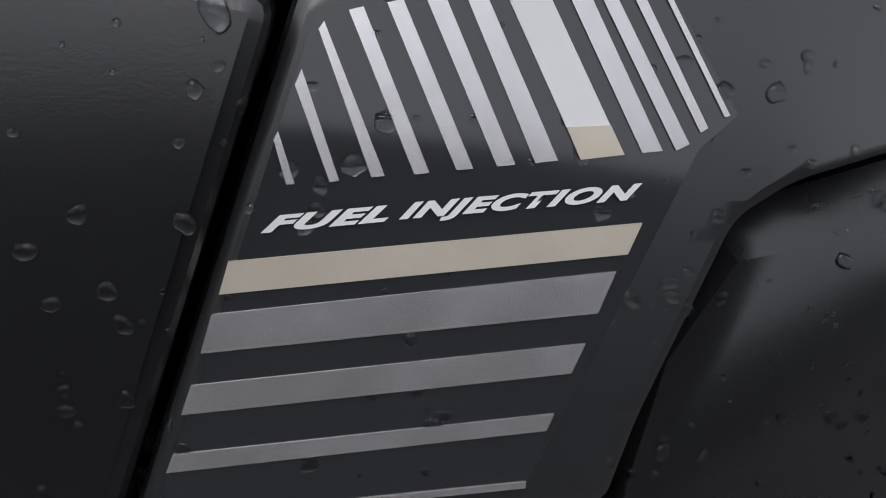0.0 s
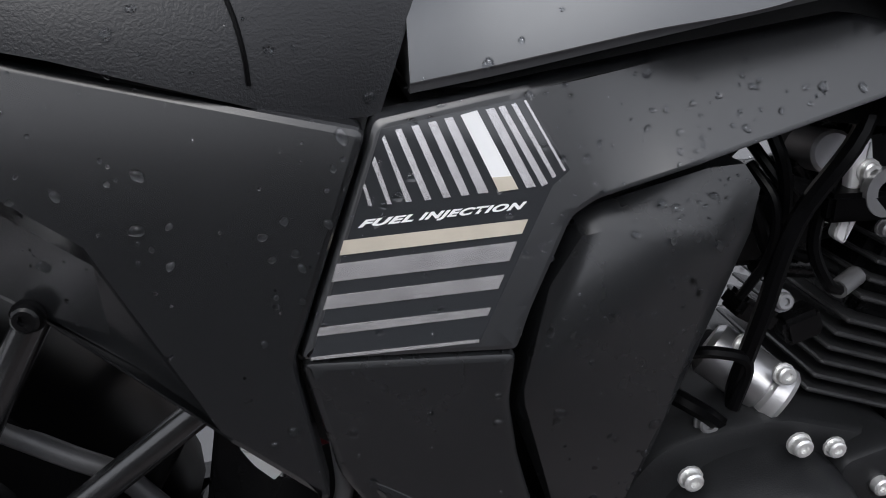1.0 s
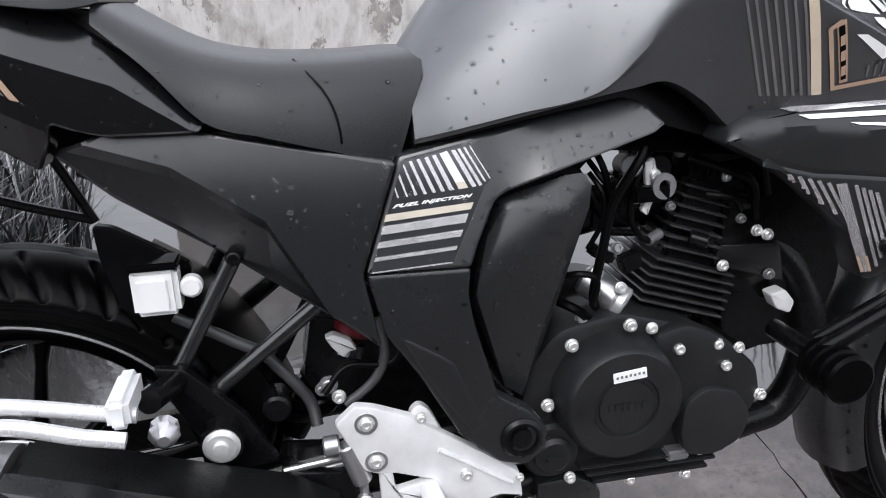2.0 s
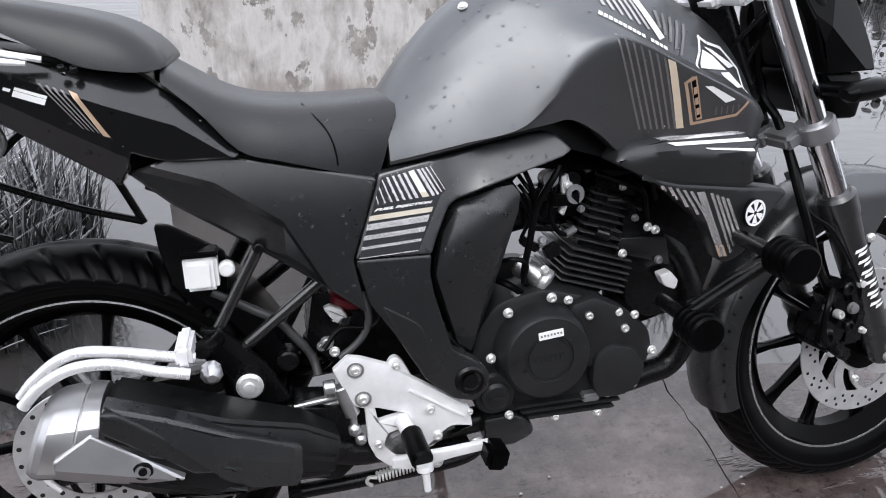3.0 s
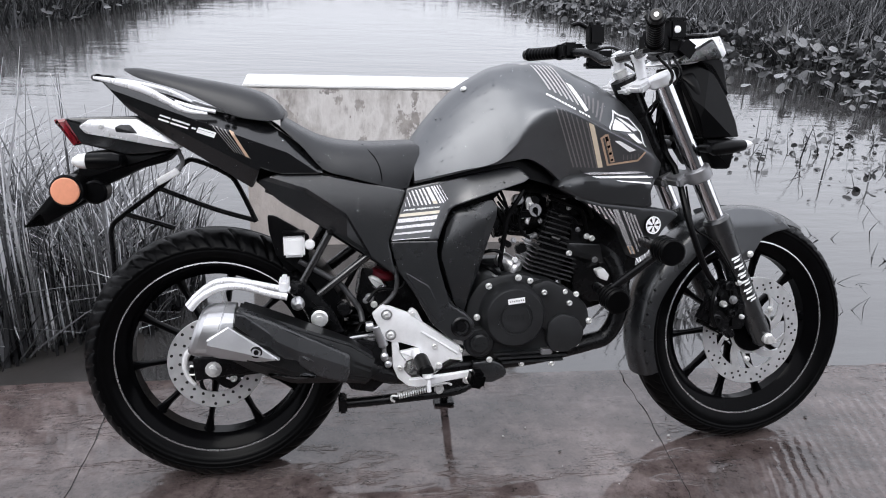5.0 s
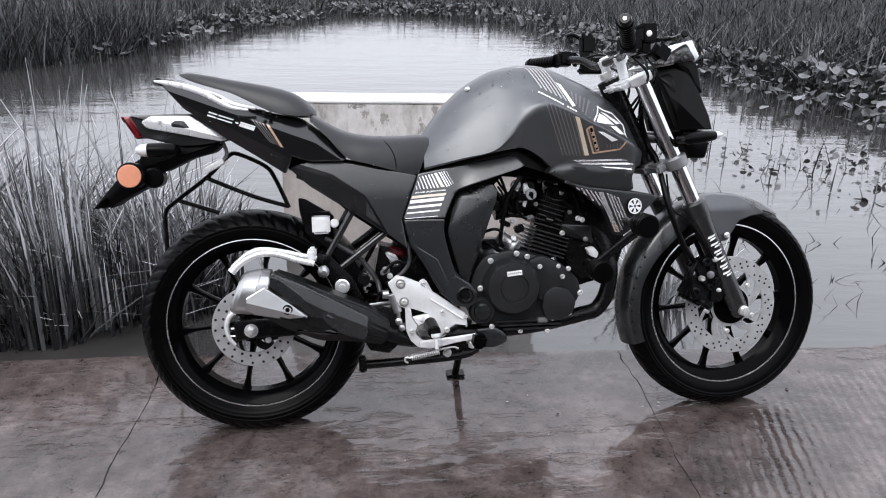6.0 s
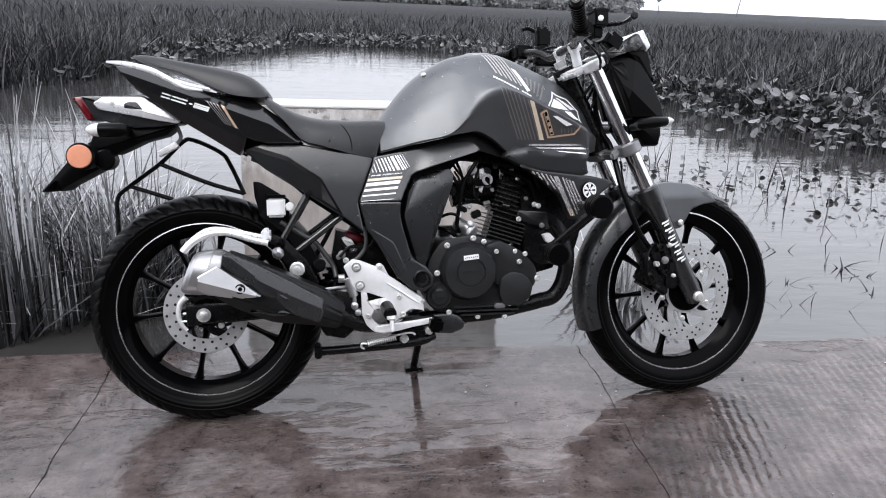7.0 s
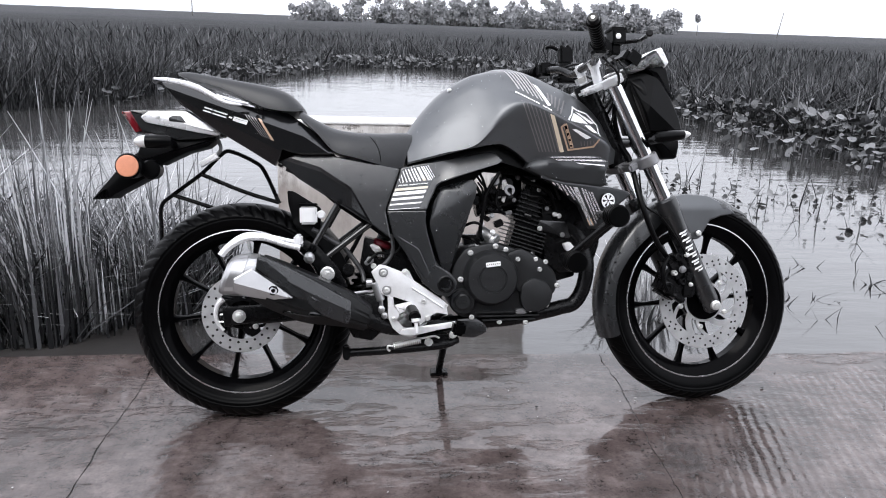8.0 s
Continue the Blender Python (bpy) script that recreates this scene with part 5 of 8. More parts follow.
def tank_half(row):
    _, zb, zt, w, ws, zm, zs, cut = row
    low = smoothed([(cut * w, zb, 0), ((cut + 1) / 2 * w, zb + 0.5 * (zm - zb), 0), (w, zm, 0), (0.52 * w + 0.48 * ws + 0.006, zm + 0.5 * (zs - zm), 0), (ws, zs, 0)], 4)
    top = smoothed([(ws, zs, 0), (0.80 * ws, zs + 0.42 * (zt - zs), 0), (0.5 * ws, zs + 0.80 * (zt - zs), 0), (0, zt, 0)], 5)
    return [(p.x, p.y) for p in low[:-1] + top]


bm = bmesh.new()
rings = []
for x in np.linspace(0.464, 1.042, 64):
    half = tank_half(table(TANK_ROWS, x))
    x = float(x)
    rings.append([(x, -y, z) for y, z in half] + [(x, y, z) for y, z in half[-2::-1]])
loft(bm, rings)
tank = P("fuel_tank", bm, TANK, None, "matt dark grey fuel tank with silver and gold stripes", sharp=26)
# filler cap on top
bm = bmesh.new()
rev(bm, [(0.045, 0), (0.043, 0.006), (0.036, 0.010), (0.004, 0.011)], (0.74, 0, 0.956), (0, 0, 1), 30)
P("filler_cap", bm, GUNMETAL, tank)
bolt("tank_bolt", (0.585, -0.055, 0.905), 0.006, tank, ZINC, 0.004, (-0.35, -0.5, 0.8))

# -------- seats
def seat_ring(x, zb, zt, w, lean):
    pts = []
    for y, z in ((-1.0, 0.0), (-0.985, 0.22), (-0.93, 0.5), (-0.85, 0.76), (-0.72, 0.92), (-0.42, 1.0), (0, 1.0), (0.42, 1.0), (0.72, 0.92), (0.85, 0.76), (0.93, 0.5), (0.985, 0.22), (1.0, 0.0)):
        zz = zb + (zt - zb) * z
        pts.append((x - (zt - zz) * lean, y * w, zz))
    return pts


RIDER = [(0.178, 0.826, 0.849, 0.108), (0.222, 0.785, 0.822, 0.117), (0.266, 0.736, 0.801, 0.124), (0.32, 0.720, 0.790, 0.128), (0.40, 0.701, 0.787, 0.124), (0.45, 0.690, 0.789, 0.115), (0.485, 0.690, 0.788, 0.106)]
bm = bmesh.new()
rings = []
for x in np.linspace(0.178, 0.485, 26):
    r = table(RIDER, x)
    rings.append(seat_ring(float(x), r[1], r[2], r[3], 0.36 * min(1, max(0, (x - 0.30) / 0.18))))
loft(bm, rings)
seat = P("rider_seat", bm, SEAT, None, "black vinyl rider seat with a sewn seam", sharp=50)
PILLION = [(-0.150, 0.948, 0.954, 0.022), (-0.117, 0.932, 0.954, 0.052), (-0.02, 0.902, 0.936, 0.086), (0.085, 0.852, 0.916, 0.112), (0.137, 0.842, 0.900, 0.117), (0.168, 0.841, 0.879, 0.112), (0.186, 0.845, 0.857, 0.098)]
bm = bmesh.new()
rings = []
for x in np.linspace(-0.150, 0.186, 30):
    r = table(PILLION, x)
    rings.append(seat_ring(float(x), r[1], r[2], r[3], 0.0))
loft(bm, rings)
P("pillion_seat", bm, SEAT, None, "stepped black vinyl pillion seat", sharp=50)

# -------- decals that lie on curved parts
TREES_OF = {}


def skin(ob):
    if ob.name not in TREES_OF:
        TREES_OF[ob.name] = BVHTree.FromPolygons([v.co.copy() for v in ob.data.vertices], [tuple(p.vertices) for p in ob.data.polygons])
    return TREES_OF[ob.name]


def on_skin(ob, x, z, lift, side=-1):
    hit, nrm, _, _ = skin(ob).ray_cast(Vector((x, side * 0.6, z)), Vector((0, -side, 0)))
    if hit is None:
        return None
    if nrm.y * side < 0:
        nrm = -nrm
    return hit + nrm * lift


def decal(name, ob, quad, mat, parent, label="", nu=10, nv=6, lift=0.0012, side=-1):
    """A thin sticker laid on a part's skin; its corners in x and z, in order round."""
    a, b, c, d = (Vector(q) for q in quad)
    bm = bmesh.new()
    grid = []
    for j in range(nv + 1):
        row = []
        for i in range(nu + 1):
            u, w = i / nu, j / nv
            q = (a * (1 - u) + b * u) * (1 - w) + (d * (1 - u) + c * u) * w
            p = on_skin(ob, q.x, q.y, lift, side)
            row.append(bm.verts.new(p) if p is not None else None)
        grid.append(row)
    for j in range(nv):
        for i in range(nu):
            f = (grid[j][i], grid[j][i + 1], grid[j + 1][i + 1], grid[j + 1][i])
            if all(f):
                bm.faces.new(f)
    me = part(name, bm, mat, parent, label, sharp=60)
    return me


# sewn seam across the rider seat's flank
for side in (-1, 1):
    line = [on_skin(seat, x, z, 0.0006, side) for x, z in ((0.352, 0.785), (0.366, 0.772), (0.378, 0.757), (0.386, 0.740), (0.390, 0.722), (0.391, 0.708))]
    line = [p for p in line if p is not None]
    if len(line) > 2:
        bm = bmesh.new()
        sweep(bm, line, 0.0012, 6, 4)
        P("seam", bm, PLASTIC, seat)


def along(p, q, t):
    return (p[0] + (q[0] - p[0]) * t, p[1] + (q[1] - p[1]) * t)


for side in (-1, 1):
    # lines down the tank's flank, the gold band beside them
    for k in range(7):
        top, bot = along((0.766, 0.866), (0.836, 0.8325), k / 6), along((0.8175, 0.7314), (0.8715, 0.7297), k / 6)
        decal("pinstripe", tank, (top, (top[0] + 0.0032, top[1] - 0.001), (bot[0] + 0.0032, bot[1]), bot), STICKER_GREY, tank, "thin grey pinstripe", 1, 16, side=side)
    decal("gold_band", tank, ((0.8421, 0.8303), (0.8541, 0.8255), (0.8865, 0.7301), (0.8753, 0.7295)), GOLD, tank, "gold band", 3, 14, side=side)
    # shield: a pale outline, white strokes, a copper frame round a small plaque
    ring = [(0.8952, 0.8146), (0.9095, 0.834), (0.9165, 0.856), (0.932, 0.846), (0.960, 0.8375), (0.990, 0.805), (0.992, 0.772)]
    frame_ = [(0.985, 0.762), (0.969, 0.742), (0.896, 0.733), (0.8714, 0.7967), (0.8832, 0.8055)]
    for line, mt, wd in ((ring, WHITE_INK, 0.0042), (frame_, COPPER, 0.0046)):
        for p, q in zip(line, line[1:]):
            nx, nz = -(q[1] - p[1]), q[0] - p[0]
            ln = math.hypot(nx, nz)
            nx, nz = nx / ln * wd, nz / ln * wd
            decal("shield_line", tank, (p, q, (q[0] - nx, q[1] - nz), (p[0] - nx, p[1] - nz)), mt, tank, "", 8, 1, side=side)
    for quad in (((0.922, 0.840), (0.936, 0.8355), (0.980, 0.809), (0.966, 0.807)), ((0.918, 0.836), (0.936, 0.827), (0.960, 0.805), (0.904, 0.812)), ((0.9461, 0.803), (0.965, 0.802), (0.988, 0.779), (0.966, 0.7812)), ((0.904, 0.790), (0.9166, 0.7896), (0.9592, 0.768), (0.9442, 0.7639))):
        decal("shield_stroke", tank, quad, WHITE_INK, tank, "", 6, 4, lift=0.0015, side=side)
    decal("copper_flash", tank, ((0.8785, 0.802), (0.888, 0.8055), (0.9125, 0.7423), (0.9035, 0.7403)), COPPER, tank, "copper plaque", 3, 8, side=side)
    decal("flash_core", tank, ((0.8815, 0.798), (0.8875, 0.8005), (0.909, 0.7455), (0.9035, 0.744)), PLASTIC, tank, "", 2, 6, lift=0.0018, side=side)
    for k in range(3):
        z0 = 0.789 - 0.0155 * k
        decal("flash_bar", tank, ((0.8865 + 0.006 * k, z0), (0.891 + 0.006 * k, z0 + 0.002), (0.8945 + 0.006 * k, z0 - 0.008), (0.890 + 0.006 * k, z0 - 0.010)), COPPER, tank, "", 1, 2, lift=0.0022, side=side)
    for k in range(5):
        p0 = (0.930 + 0.009 * k, 0.758 + 0.0005 * k)
        decal("hatch_line", tank, (p0, (p0[0] + 0.0022, p0[1]), (p0[0] + 0.0045, p0[1] - 0.012), (p0[0] + 0.0025, p0[1] - 0.012)), STICKER_GREY, tank, "", 1, 3, side=side)
    # pale lines over the shoulder
    for k in range(6):
        a0 = along((0.738, 0.957), (0.783, 0.955), k / 5)
        b0 = along((0.765, 0.9013), (0.8273, 0.8677), k / 5)
        decal("shoulder_line", tank, (a0, (a0[0] + 0.0036, a0[1]), (b0[0] + 0.0042, b0[1]), b0), STICKER_PALE, tank, "", 1, 14, side=side)
    for k in range(5):
        a0, b0 = along((0.8452, 0.8919), (0.8924, 0.8715), k / 4), along((0.846, 0.868), (0.8731, 0.8308), k / 4)
        decal("shoulder_line", tank, (a0, (a0[0] + 0.005, a0[1]), (b0[0] + 0.005, b0[1]), b0), STICKER_GREY, tank, "", 1, 8, side=side)
    decal("shoulder_stroke", tank, ((0.8083, 0.9174), (0.8224, 0.9104), (0.8529, 0.8559), (0.8437, 0.8528)), WHITE_INK, tank, "white stroke", 2, 10, side=side)
    # unreadable small writing along the crease
    for k in range(15):
        a0 = along((0.7574, 0.8948), (0.8552, 0.8425), k / 15)
        if k != 10:
            decal("writing_bar", tank, (a0, (a0[0] + 0.0052, a0[1] - 0.0028), (a0[0] + 0.0032, a0[1] - 0.0072), (a0[0] - 0.002, a0[1] - 0.0045)), WHITE_INK, tank, "", 1, 1, side=side)


# -------- side panels
def flank(x, z):
    return -0.139 + 0.213 * (z - 0.578) - 0.06 * (x - 0.409)


UPPER = [(0.404, 0.577), (0.4455, 0.6905), (0.516, 0.7045), (0.601, 0.7195), (0.685, 0.7335), (0.703, 0.729), (0.722, 0.708), (0.708, 0.699), (0.605, 0.668), (0.553, 0.650), (0.540, 0.641), (0.519, 0.597), (0.5115, 0.577)]


def upper_face(x, z):
    return flank(x, z) + 0.35 * (z - 0.683 - 0.2 * (x - 0.55)) * min(1.0, max(0.0, (x - 0.545) / 0.05))


def upper(bm, s):
    slab(bm, [(x, z) for x, z in UPPER], upper_face, 0.02, rim=0.0035, rise=0.004, corner=0.004, side=s)


def lower(bm, s):
    slab(bm, [(0.404, 0.5765), (0.5115, 0.5765), (0.508, 0.548), (0.513, 0.515), (0.536, 0.430), (0.572, 0.408), (0.590, 0.385), (0.588, 0.362), (0.566, 0.343), (0.535, 0.350), (0.495, 0.385), (0.452, 0.462), (0.420, 0.510)],
         lambda x, z: -0.139 + 0.045 * (z - 0.578) - 0.06 * (x - 0.409), 0.02, rim=0.0045, rise=0.004, corner=0.006, side=s)


pair("frame_cover", upper, COVER, None, "satin dark grey frame cover with striped sticker")
cover_r = bpy.data.objects["frame_cover"]
pair("lower_frame_cover", lower, PANEL, None, "satin black lower frame cover")
pair("inset_panel", lambda bm, s: slab(bm, [(0.432, 0.510), (0.446, 0.503), (0.490, 0.475), (0.524, 0.395), (0.505, 0.388), (0.462, 0.455)], lambda x, z: -0.1405 + 0.045 * (z - 0.578) - 0.06 * (x - 0.409), 0.006, rim=0.004, rise=0.003, corner=0.005, side=s), PANEL)
bm = bmesh.new()
rev(bm, [(0.024, 0), (0.024, 0.003), (0.020, 0.006), (0.017, 0.006), (0.016, 0.001), (0.012, 0.001), (0.011, 0.005), (0.003, 0.005)], (0.560, -0.156, 0.378), (0, -1, 0), 30)
P("pivot_cap", bm, BLACK_METAL, None, "round black swinging arm pivot cap")


def panel_face(x, z):
    """A flat upper field; below the ridge the panel steps in and turns down."""
    ridge = float(np.interp(x, [0.110, 0.228, 0.312, 0.42], [0.7325, 0.695, 0.639, 0.442]))
    y = -0.116 - 0.075 * min(0.28, max(0, x - 0.15)) + 0.10 * (z - 0.65) + 0.8 * max(0.0, z - 0.62) ** 2
    return y + 0.009 * min(1.0, max(0.0, (ridge - z) / 0.012)) + 0.28 * max(0.0, ridge - z - 0.012)


def side_panel(bm, s):
    slab(bm, [(0.118, 0.712), (0.150, 0.722), (0.178, 0.733), (0.230, 0.7335), (0.270, 0.7235), (0.4420, 0.6880), (0.4015, 0.578), (0.415, 0.500), (0.370, 0.535), (0.267, 0.601), (0.170, 0.664)],
         panel_face, 0.02, rim=0.004, rise=0.003, corner=0.006, side=s, cuts=[(0.110, 0.7325 - d, 0.228, 0.695 - d) for d in (0, 0.012)] + [(0.228, 0.695 - d, 0.312, 0.639 - d) for d in (0, 0.012)] + [(0.312, 0.639 - d, 0.42, 0.442 - d) for d in (0, 0.012)] + [(0.228, 0, 0.228, 1), (0.312, 0, 0.312, 1), (0.15, 0, 0.15, 1)])


pair("side_panel", side_panel, SIDE, None, "satin dark side panel", sharp=12)


BOX_OUT = [(0.547, 0.634), (0.563, 0.6395), (0.622, 0.6555), (0.642, 0.657), (0.653, 0.643), (0.651, 0.618), (0.606, 0.492), (0.574, 0.404), (0.554, 0.418), (0.5175, 0.522), (0.5265, 0.600)]
BOX_IN = [(0.550, 0.626), (0.562, 0.628), (0.612, 0.626), (0.622, 0.6245), (0.6285, 0.620), (0.627, 0.608), (0.6025, 0.514), (0.597, 0.504), (0.522, 0.531), (0.521, 0.541), (0.534, 0.600)]


def box_cover(bm, s):
    """Five flat facets round a flat face."""
    out = [(x, (0.106 if z > 0.60 else 0.112) * s, z) for x, z in BOX_OUT]
    mid = [((2 * a + x) / 3, (0.1185 if zz > 0.60 else 0.118) * s, (2 * c + z) / 3) for (a, c), (x, z), zz in zip(BOX_IN, BOX_OUT, [q[1] for q in BOX_OUT])]
    face = [(x, (0.1225 - 0.06 * (z - 0.56)) * s, z) for x, z in BOX_IN]
    back = [(x, 0.05 * s, z) for x, z in BOX_OUT]
    loft(bm, [back, out, face])
    edges = [e for e in bm.edges if e.calc_face_angle(0) > 0.12]
    bmesh.ops.bevel(bm, geom=edges, offset=0.0025, segments=2, affect="EDGES", clamp_overlap=True)


pair("airbox_cover", box_cover, PANEL, None, "black bevelled airbox side cover")
# dark gap and frame behind the panels
bm = bmesh.new()
slab(bm, [(0.15, 0.70), (0.45, 0.665), (0.70, 0.715), (0.75, 0.72), (0.76, 0.69), (0.67, 0.678), (0.628, 0.635), (0.56, 0.42), (0.53, 0.38), (0.43, 0.48), (0.27, 0.59)], -0.085, 0.17, corner=0.01)
P("frame_body", bm, PLASTIC)
bm = bmesh.new()
slab(bm, [(0.46, 0.702), (0.70, 0.752), (0.76, 0.728), (0.80, 0.69), (0.86, 0.66), (0.80, 0.655), (0.73, 0.70), (0.47, 0.685)], -0.10, 0.20, corner=0.004)
P("tank_rail", bm, PLASTIC)

# stickers on the frame cover
def on_flank(x, z, lift=0.0009):
    return Vector((x, flank(x, z) - lift, z))


def flat_sticker(name, quad, mat, label="", lift=0.0009):
    bm = bmesh.new()
    top = [bm.verts.new(on_flank(x, z, lift)) for x, z in quad]
    low = [bm.verts.new(on_flank(x, z, lift - 0.0006)) for x, z in quad]
    bm.faces.new(top)
    ring_faces(bm, top, low)
    return part(name, bm, mat, cover_r, label)


flat_sticker("sticker_film", [(0.4095, 0.5785), (0.4490, 0.6855), (0.5170, 0.6985), (0.5385, 0.6645), (0.5300, 0.6575), (0.4925, 0.5835)], FILM, "glossy dark sticker film", lift=0.0004)
flat_sticker("gold_bar", [(0.4287, 0.6350), (0.5175, 0.6419), (0.5144, 0.6352), (0.4264, 0.6282)], PALE_GOLD, "gold sticker bar")
for quad in ([(0.4246, 0.6240), (0.5119, 0.6315), (0.5079, 0.6224), (0.4219, 0.6158)], [(0.4194, 0.6089), (0.5052, 0.6157), (0.5021, 0.6091), (0.4170, 0.6026)],
             [(0.4147, 0.5939), (0.4983, 0.6000), (0.4965, 0.5962), (0.4130, 0.5899)], [(0.4100, 0.5796), (0.4919, 0.5845), (0.4918, 0.5830), (0.4094, 0.5782)]):
    flat_sticker("silver_bar", quad, STICKER, "silver sticker bar")
STRIPES = [((0.4392, 0.6597), (0.4402, 0.6615), (0.4431, 0.6508), (0.4414, 0.6507)), ((0.444, 0.6706), (0.4455, 0.6737), (0.4523, 0.6514), (0.4503, 0.6512)),
           ((0.4492, 0.6815), (0.4504, 0.683), (0.4618, 0.6523), (0.459, 0.6521)), ((0.4554, 0.6852), (0.4584, 0.6859), (0.4712, 0.6529), (0.468, 0.6526)),
           ((0.4632, 0.6867), (0.4665, 0.6874), (0.4805, 0.6537), (0.4769, 0.6534)), ((0.471, 0.6881), (0.4748, 0.6889), (0.4895, 0.6545), (0.4856, 0.6541)),
           ((0.4787, 0.6898), (0.4827, 0.6905), (0.4987, 0.6553), (0.4938, 0.6548)), ((0.4865, 0.6912), (0.4944, 0.6932), (0.513, 0.6566), (0.5036, 0.6556)),
           ((0.4983, 0.6935), (0.5025, 0.6942), (0.5216, 0.6572), (0.5171, 0.6568)), ((0.5044, 0.6945), (0.5073, 0.6951), (0.5275, 0.6586), (0.5246, 0.6572)),
           ((0.5106, 0.6956), (0.5128, 0.6962), (0.5316, 0.6619), (0.5299, 0.661)), ((0.5166, 0.6971), (0.5177, 0.6974), (0.5364, 0.6645), (0.5352, 0.6642))]
# The wide stripe is gold; its white puts the sky's reflection into colour.
for k, quad in enumerate(STRIPES):
    flat_sticker("slanted_stripe", quad, WHITE_INK if k == 7 else STICKER, "slanted silver stripe")


def lettering(name, text, parent, mat, height, place, label):
    """Raised letters from the built-in font, each vertex put in place by a function of its x and y."""
    cu = bpy.data.curves.new(name, "FONT")
    cu.body, cu.size = text, height
    cu.shear = 0.5
    cu.space_character = 1.14
    cu.offset = height * 0.05
    cu.extrude = 0.0
    tmp = bpy.data.objects.new(name, cu)
    scene.collection.objects.link(tmp)
    me = bpy.data.meshes.new_from_object(tmp.evaluated_get(bpy.context.evaluated_depsgraph_get()))
    bpy.data.objects.remove(tmp)
    xs = [v.co.x for v in me.vertices]
    lo, hi = min(xs), max(xs)
    for v in me.vertices:
        v.co = place((v.co.x - lo) / (hi - lo), v.co.y / height)
    me.materials.clear()
    me.materials.append(mat)
    ob = new(name, me)
    ob.parent = parent
    return tagged(ob, label)


def word(x0, z0, x1, z1):
    return lambda u, v: on_flank(x0 + (x1 - x0) * u, z0 + (z1 - z0) * u + 0.0043 * v, 0.0012)


flat_sticker("gold_tip", [(0.5004, 0.6622), (0.5100, 0.6626), (0.5131, 0.6565), (0.5035, 0.6555)], PALE_GOLD, "foot of the wide gold stripe, below its painted reflection", lift=0.0012)
lettering("lettering", "FUEL", cover_r, WHITE_INK, 0.01, word(0.4356, 0.6411, 0.4624, 0.6433), "white slanted word fuel")
lettering("lettering", "INJECTION", cover_r, WHITE_INK, 0.01, word(0.4645, 0.6436, 0.5172, 0.6474), "white slanted word injection")

# -------- tank shrouds
def shroud_top(bm, s):
    slab(bm, [(0.778, 0.686), (0.790, 0.702), (0.813, 0.715), (0.904, 0.7265), (0.985, 0.721), (1.014, 0.702), (1.000, 0.672), (1.006, 0.640), (0.985, 0.634), (0.885, 0.645), (0.830, 0.660)],
         lambda x, z: -0.158 + 0.85 * max(0, z - float(np.interp(x, [0.78, 0.85, 1.0], [0.690, 0.702, 0.688]))) + 0.08 * max(0, 0.688 - z) + 0.12 * max(0, 0.84 - x), 0.05, rim=0.008, rise=0.007, corner=0.006, side=s)


def shroud_low(bm, s):
    slab(bm, [(0.818, 0.667), (0.885, 0.650), (0.985, 0.637), (1.014, 0.634), (1.072, 0.622), (1.082, 0.612), (1.043, 0.585), (0.996, 0.530), (0.976, 0.519), (0.958, 0.521), (0.930, 0.583), (0.870, 0.634)],
         lambda x, z: -0.154 + 0.30 * max(0, x - 1.0), 0.035, rim=0.006, rise=0.005, corner=0.006, side=s)


pair("tank_shroud", shroud_top, SHROUD, None, "dark satin tank shroud")
pair("lower_shroud", shroud_low, SHROUD, None, "dark satin lower shroud with stripes and a round badge")
top_r, low_r = bpy.data.objects["tank_shroud"], bpy.data.objects["lower_shroud"]
for p, q, w in (((0.841, 0.7175), (0.992, 0.7175), 0.0045), ((0.858, 0.7105), (1.006, 0.7075), 0.0048), ((0.915, 0.7005), (0.996, 0.6935), 0.0036)):
    decal("shroud_stripe", top_r, (p, q, (q[0] + 0.002, q[1] - w), (p[0] + 0.012, p[1] - w)), STICKER, top_r, "silver stripe", 12, 2)
for k in range(10):
    if k < 5:
        a0 = (0.850 + 0.0118 * k, 0.650 - 0.0032 * k)
        b0 = (0.860 + 0.0175 * k, 0.6385 - 0.0125 * k)
    else:
        a0 = (0.931 + 0.009 * (k - 6), 0.632 - 0.0035 * (k - 6))
        b0 = (0.972 + 0.004 * (k - 6), 0.535 + 0.010 * (k - 6))
    if k == 5:
        a0, b0 = (0.909, 0.635), (0.956, 0.530)
    w = 0.013 if k == 5 else 0.0052
    decal("shroud_stripe", low_r, (a0, (a0[0] + w, a0[1]), (b0[0] + w * 0.85, b0[1]), b0), STICKER, low_r, "silver stripe", 2, 10)
decal("gold_tip", low_r, ((0.9475, 0.549), (0.960, 0.549), (0.968, 0.530), (0.956, 0.530)), COPPER, low_r, "copper stripe end", 1, 4, lift=0.0016)
bm = bmesh.new()
rev(bm, [(0.0225, 0), (0.0225, 0.003), (0.021, 0.0038), (0.002, 0.0038)], (1.004, -0.158, 0.597), (0.25, -1, 0.0), 40)
badge = P("badge", bm, PLASTIC, low_r, "round badge with a plain white wheel sign")
bm = bmesh.new()
BD = Vector((0.25, -1, 0)).normalized()
BO = Vector((1.004, -0.158, 0.597)) + BD * 0.0042
rev(bm, [(0.0172, 0), (0.0205, 0), (0.0205, 0.0006), (0.0172, 0.0006)], BO, BD, 40, close=True)
P("badge_ring", bm, WHITE_INK, badge)
bu = BD.cross(Vector((0, 0, 1))).normalized()
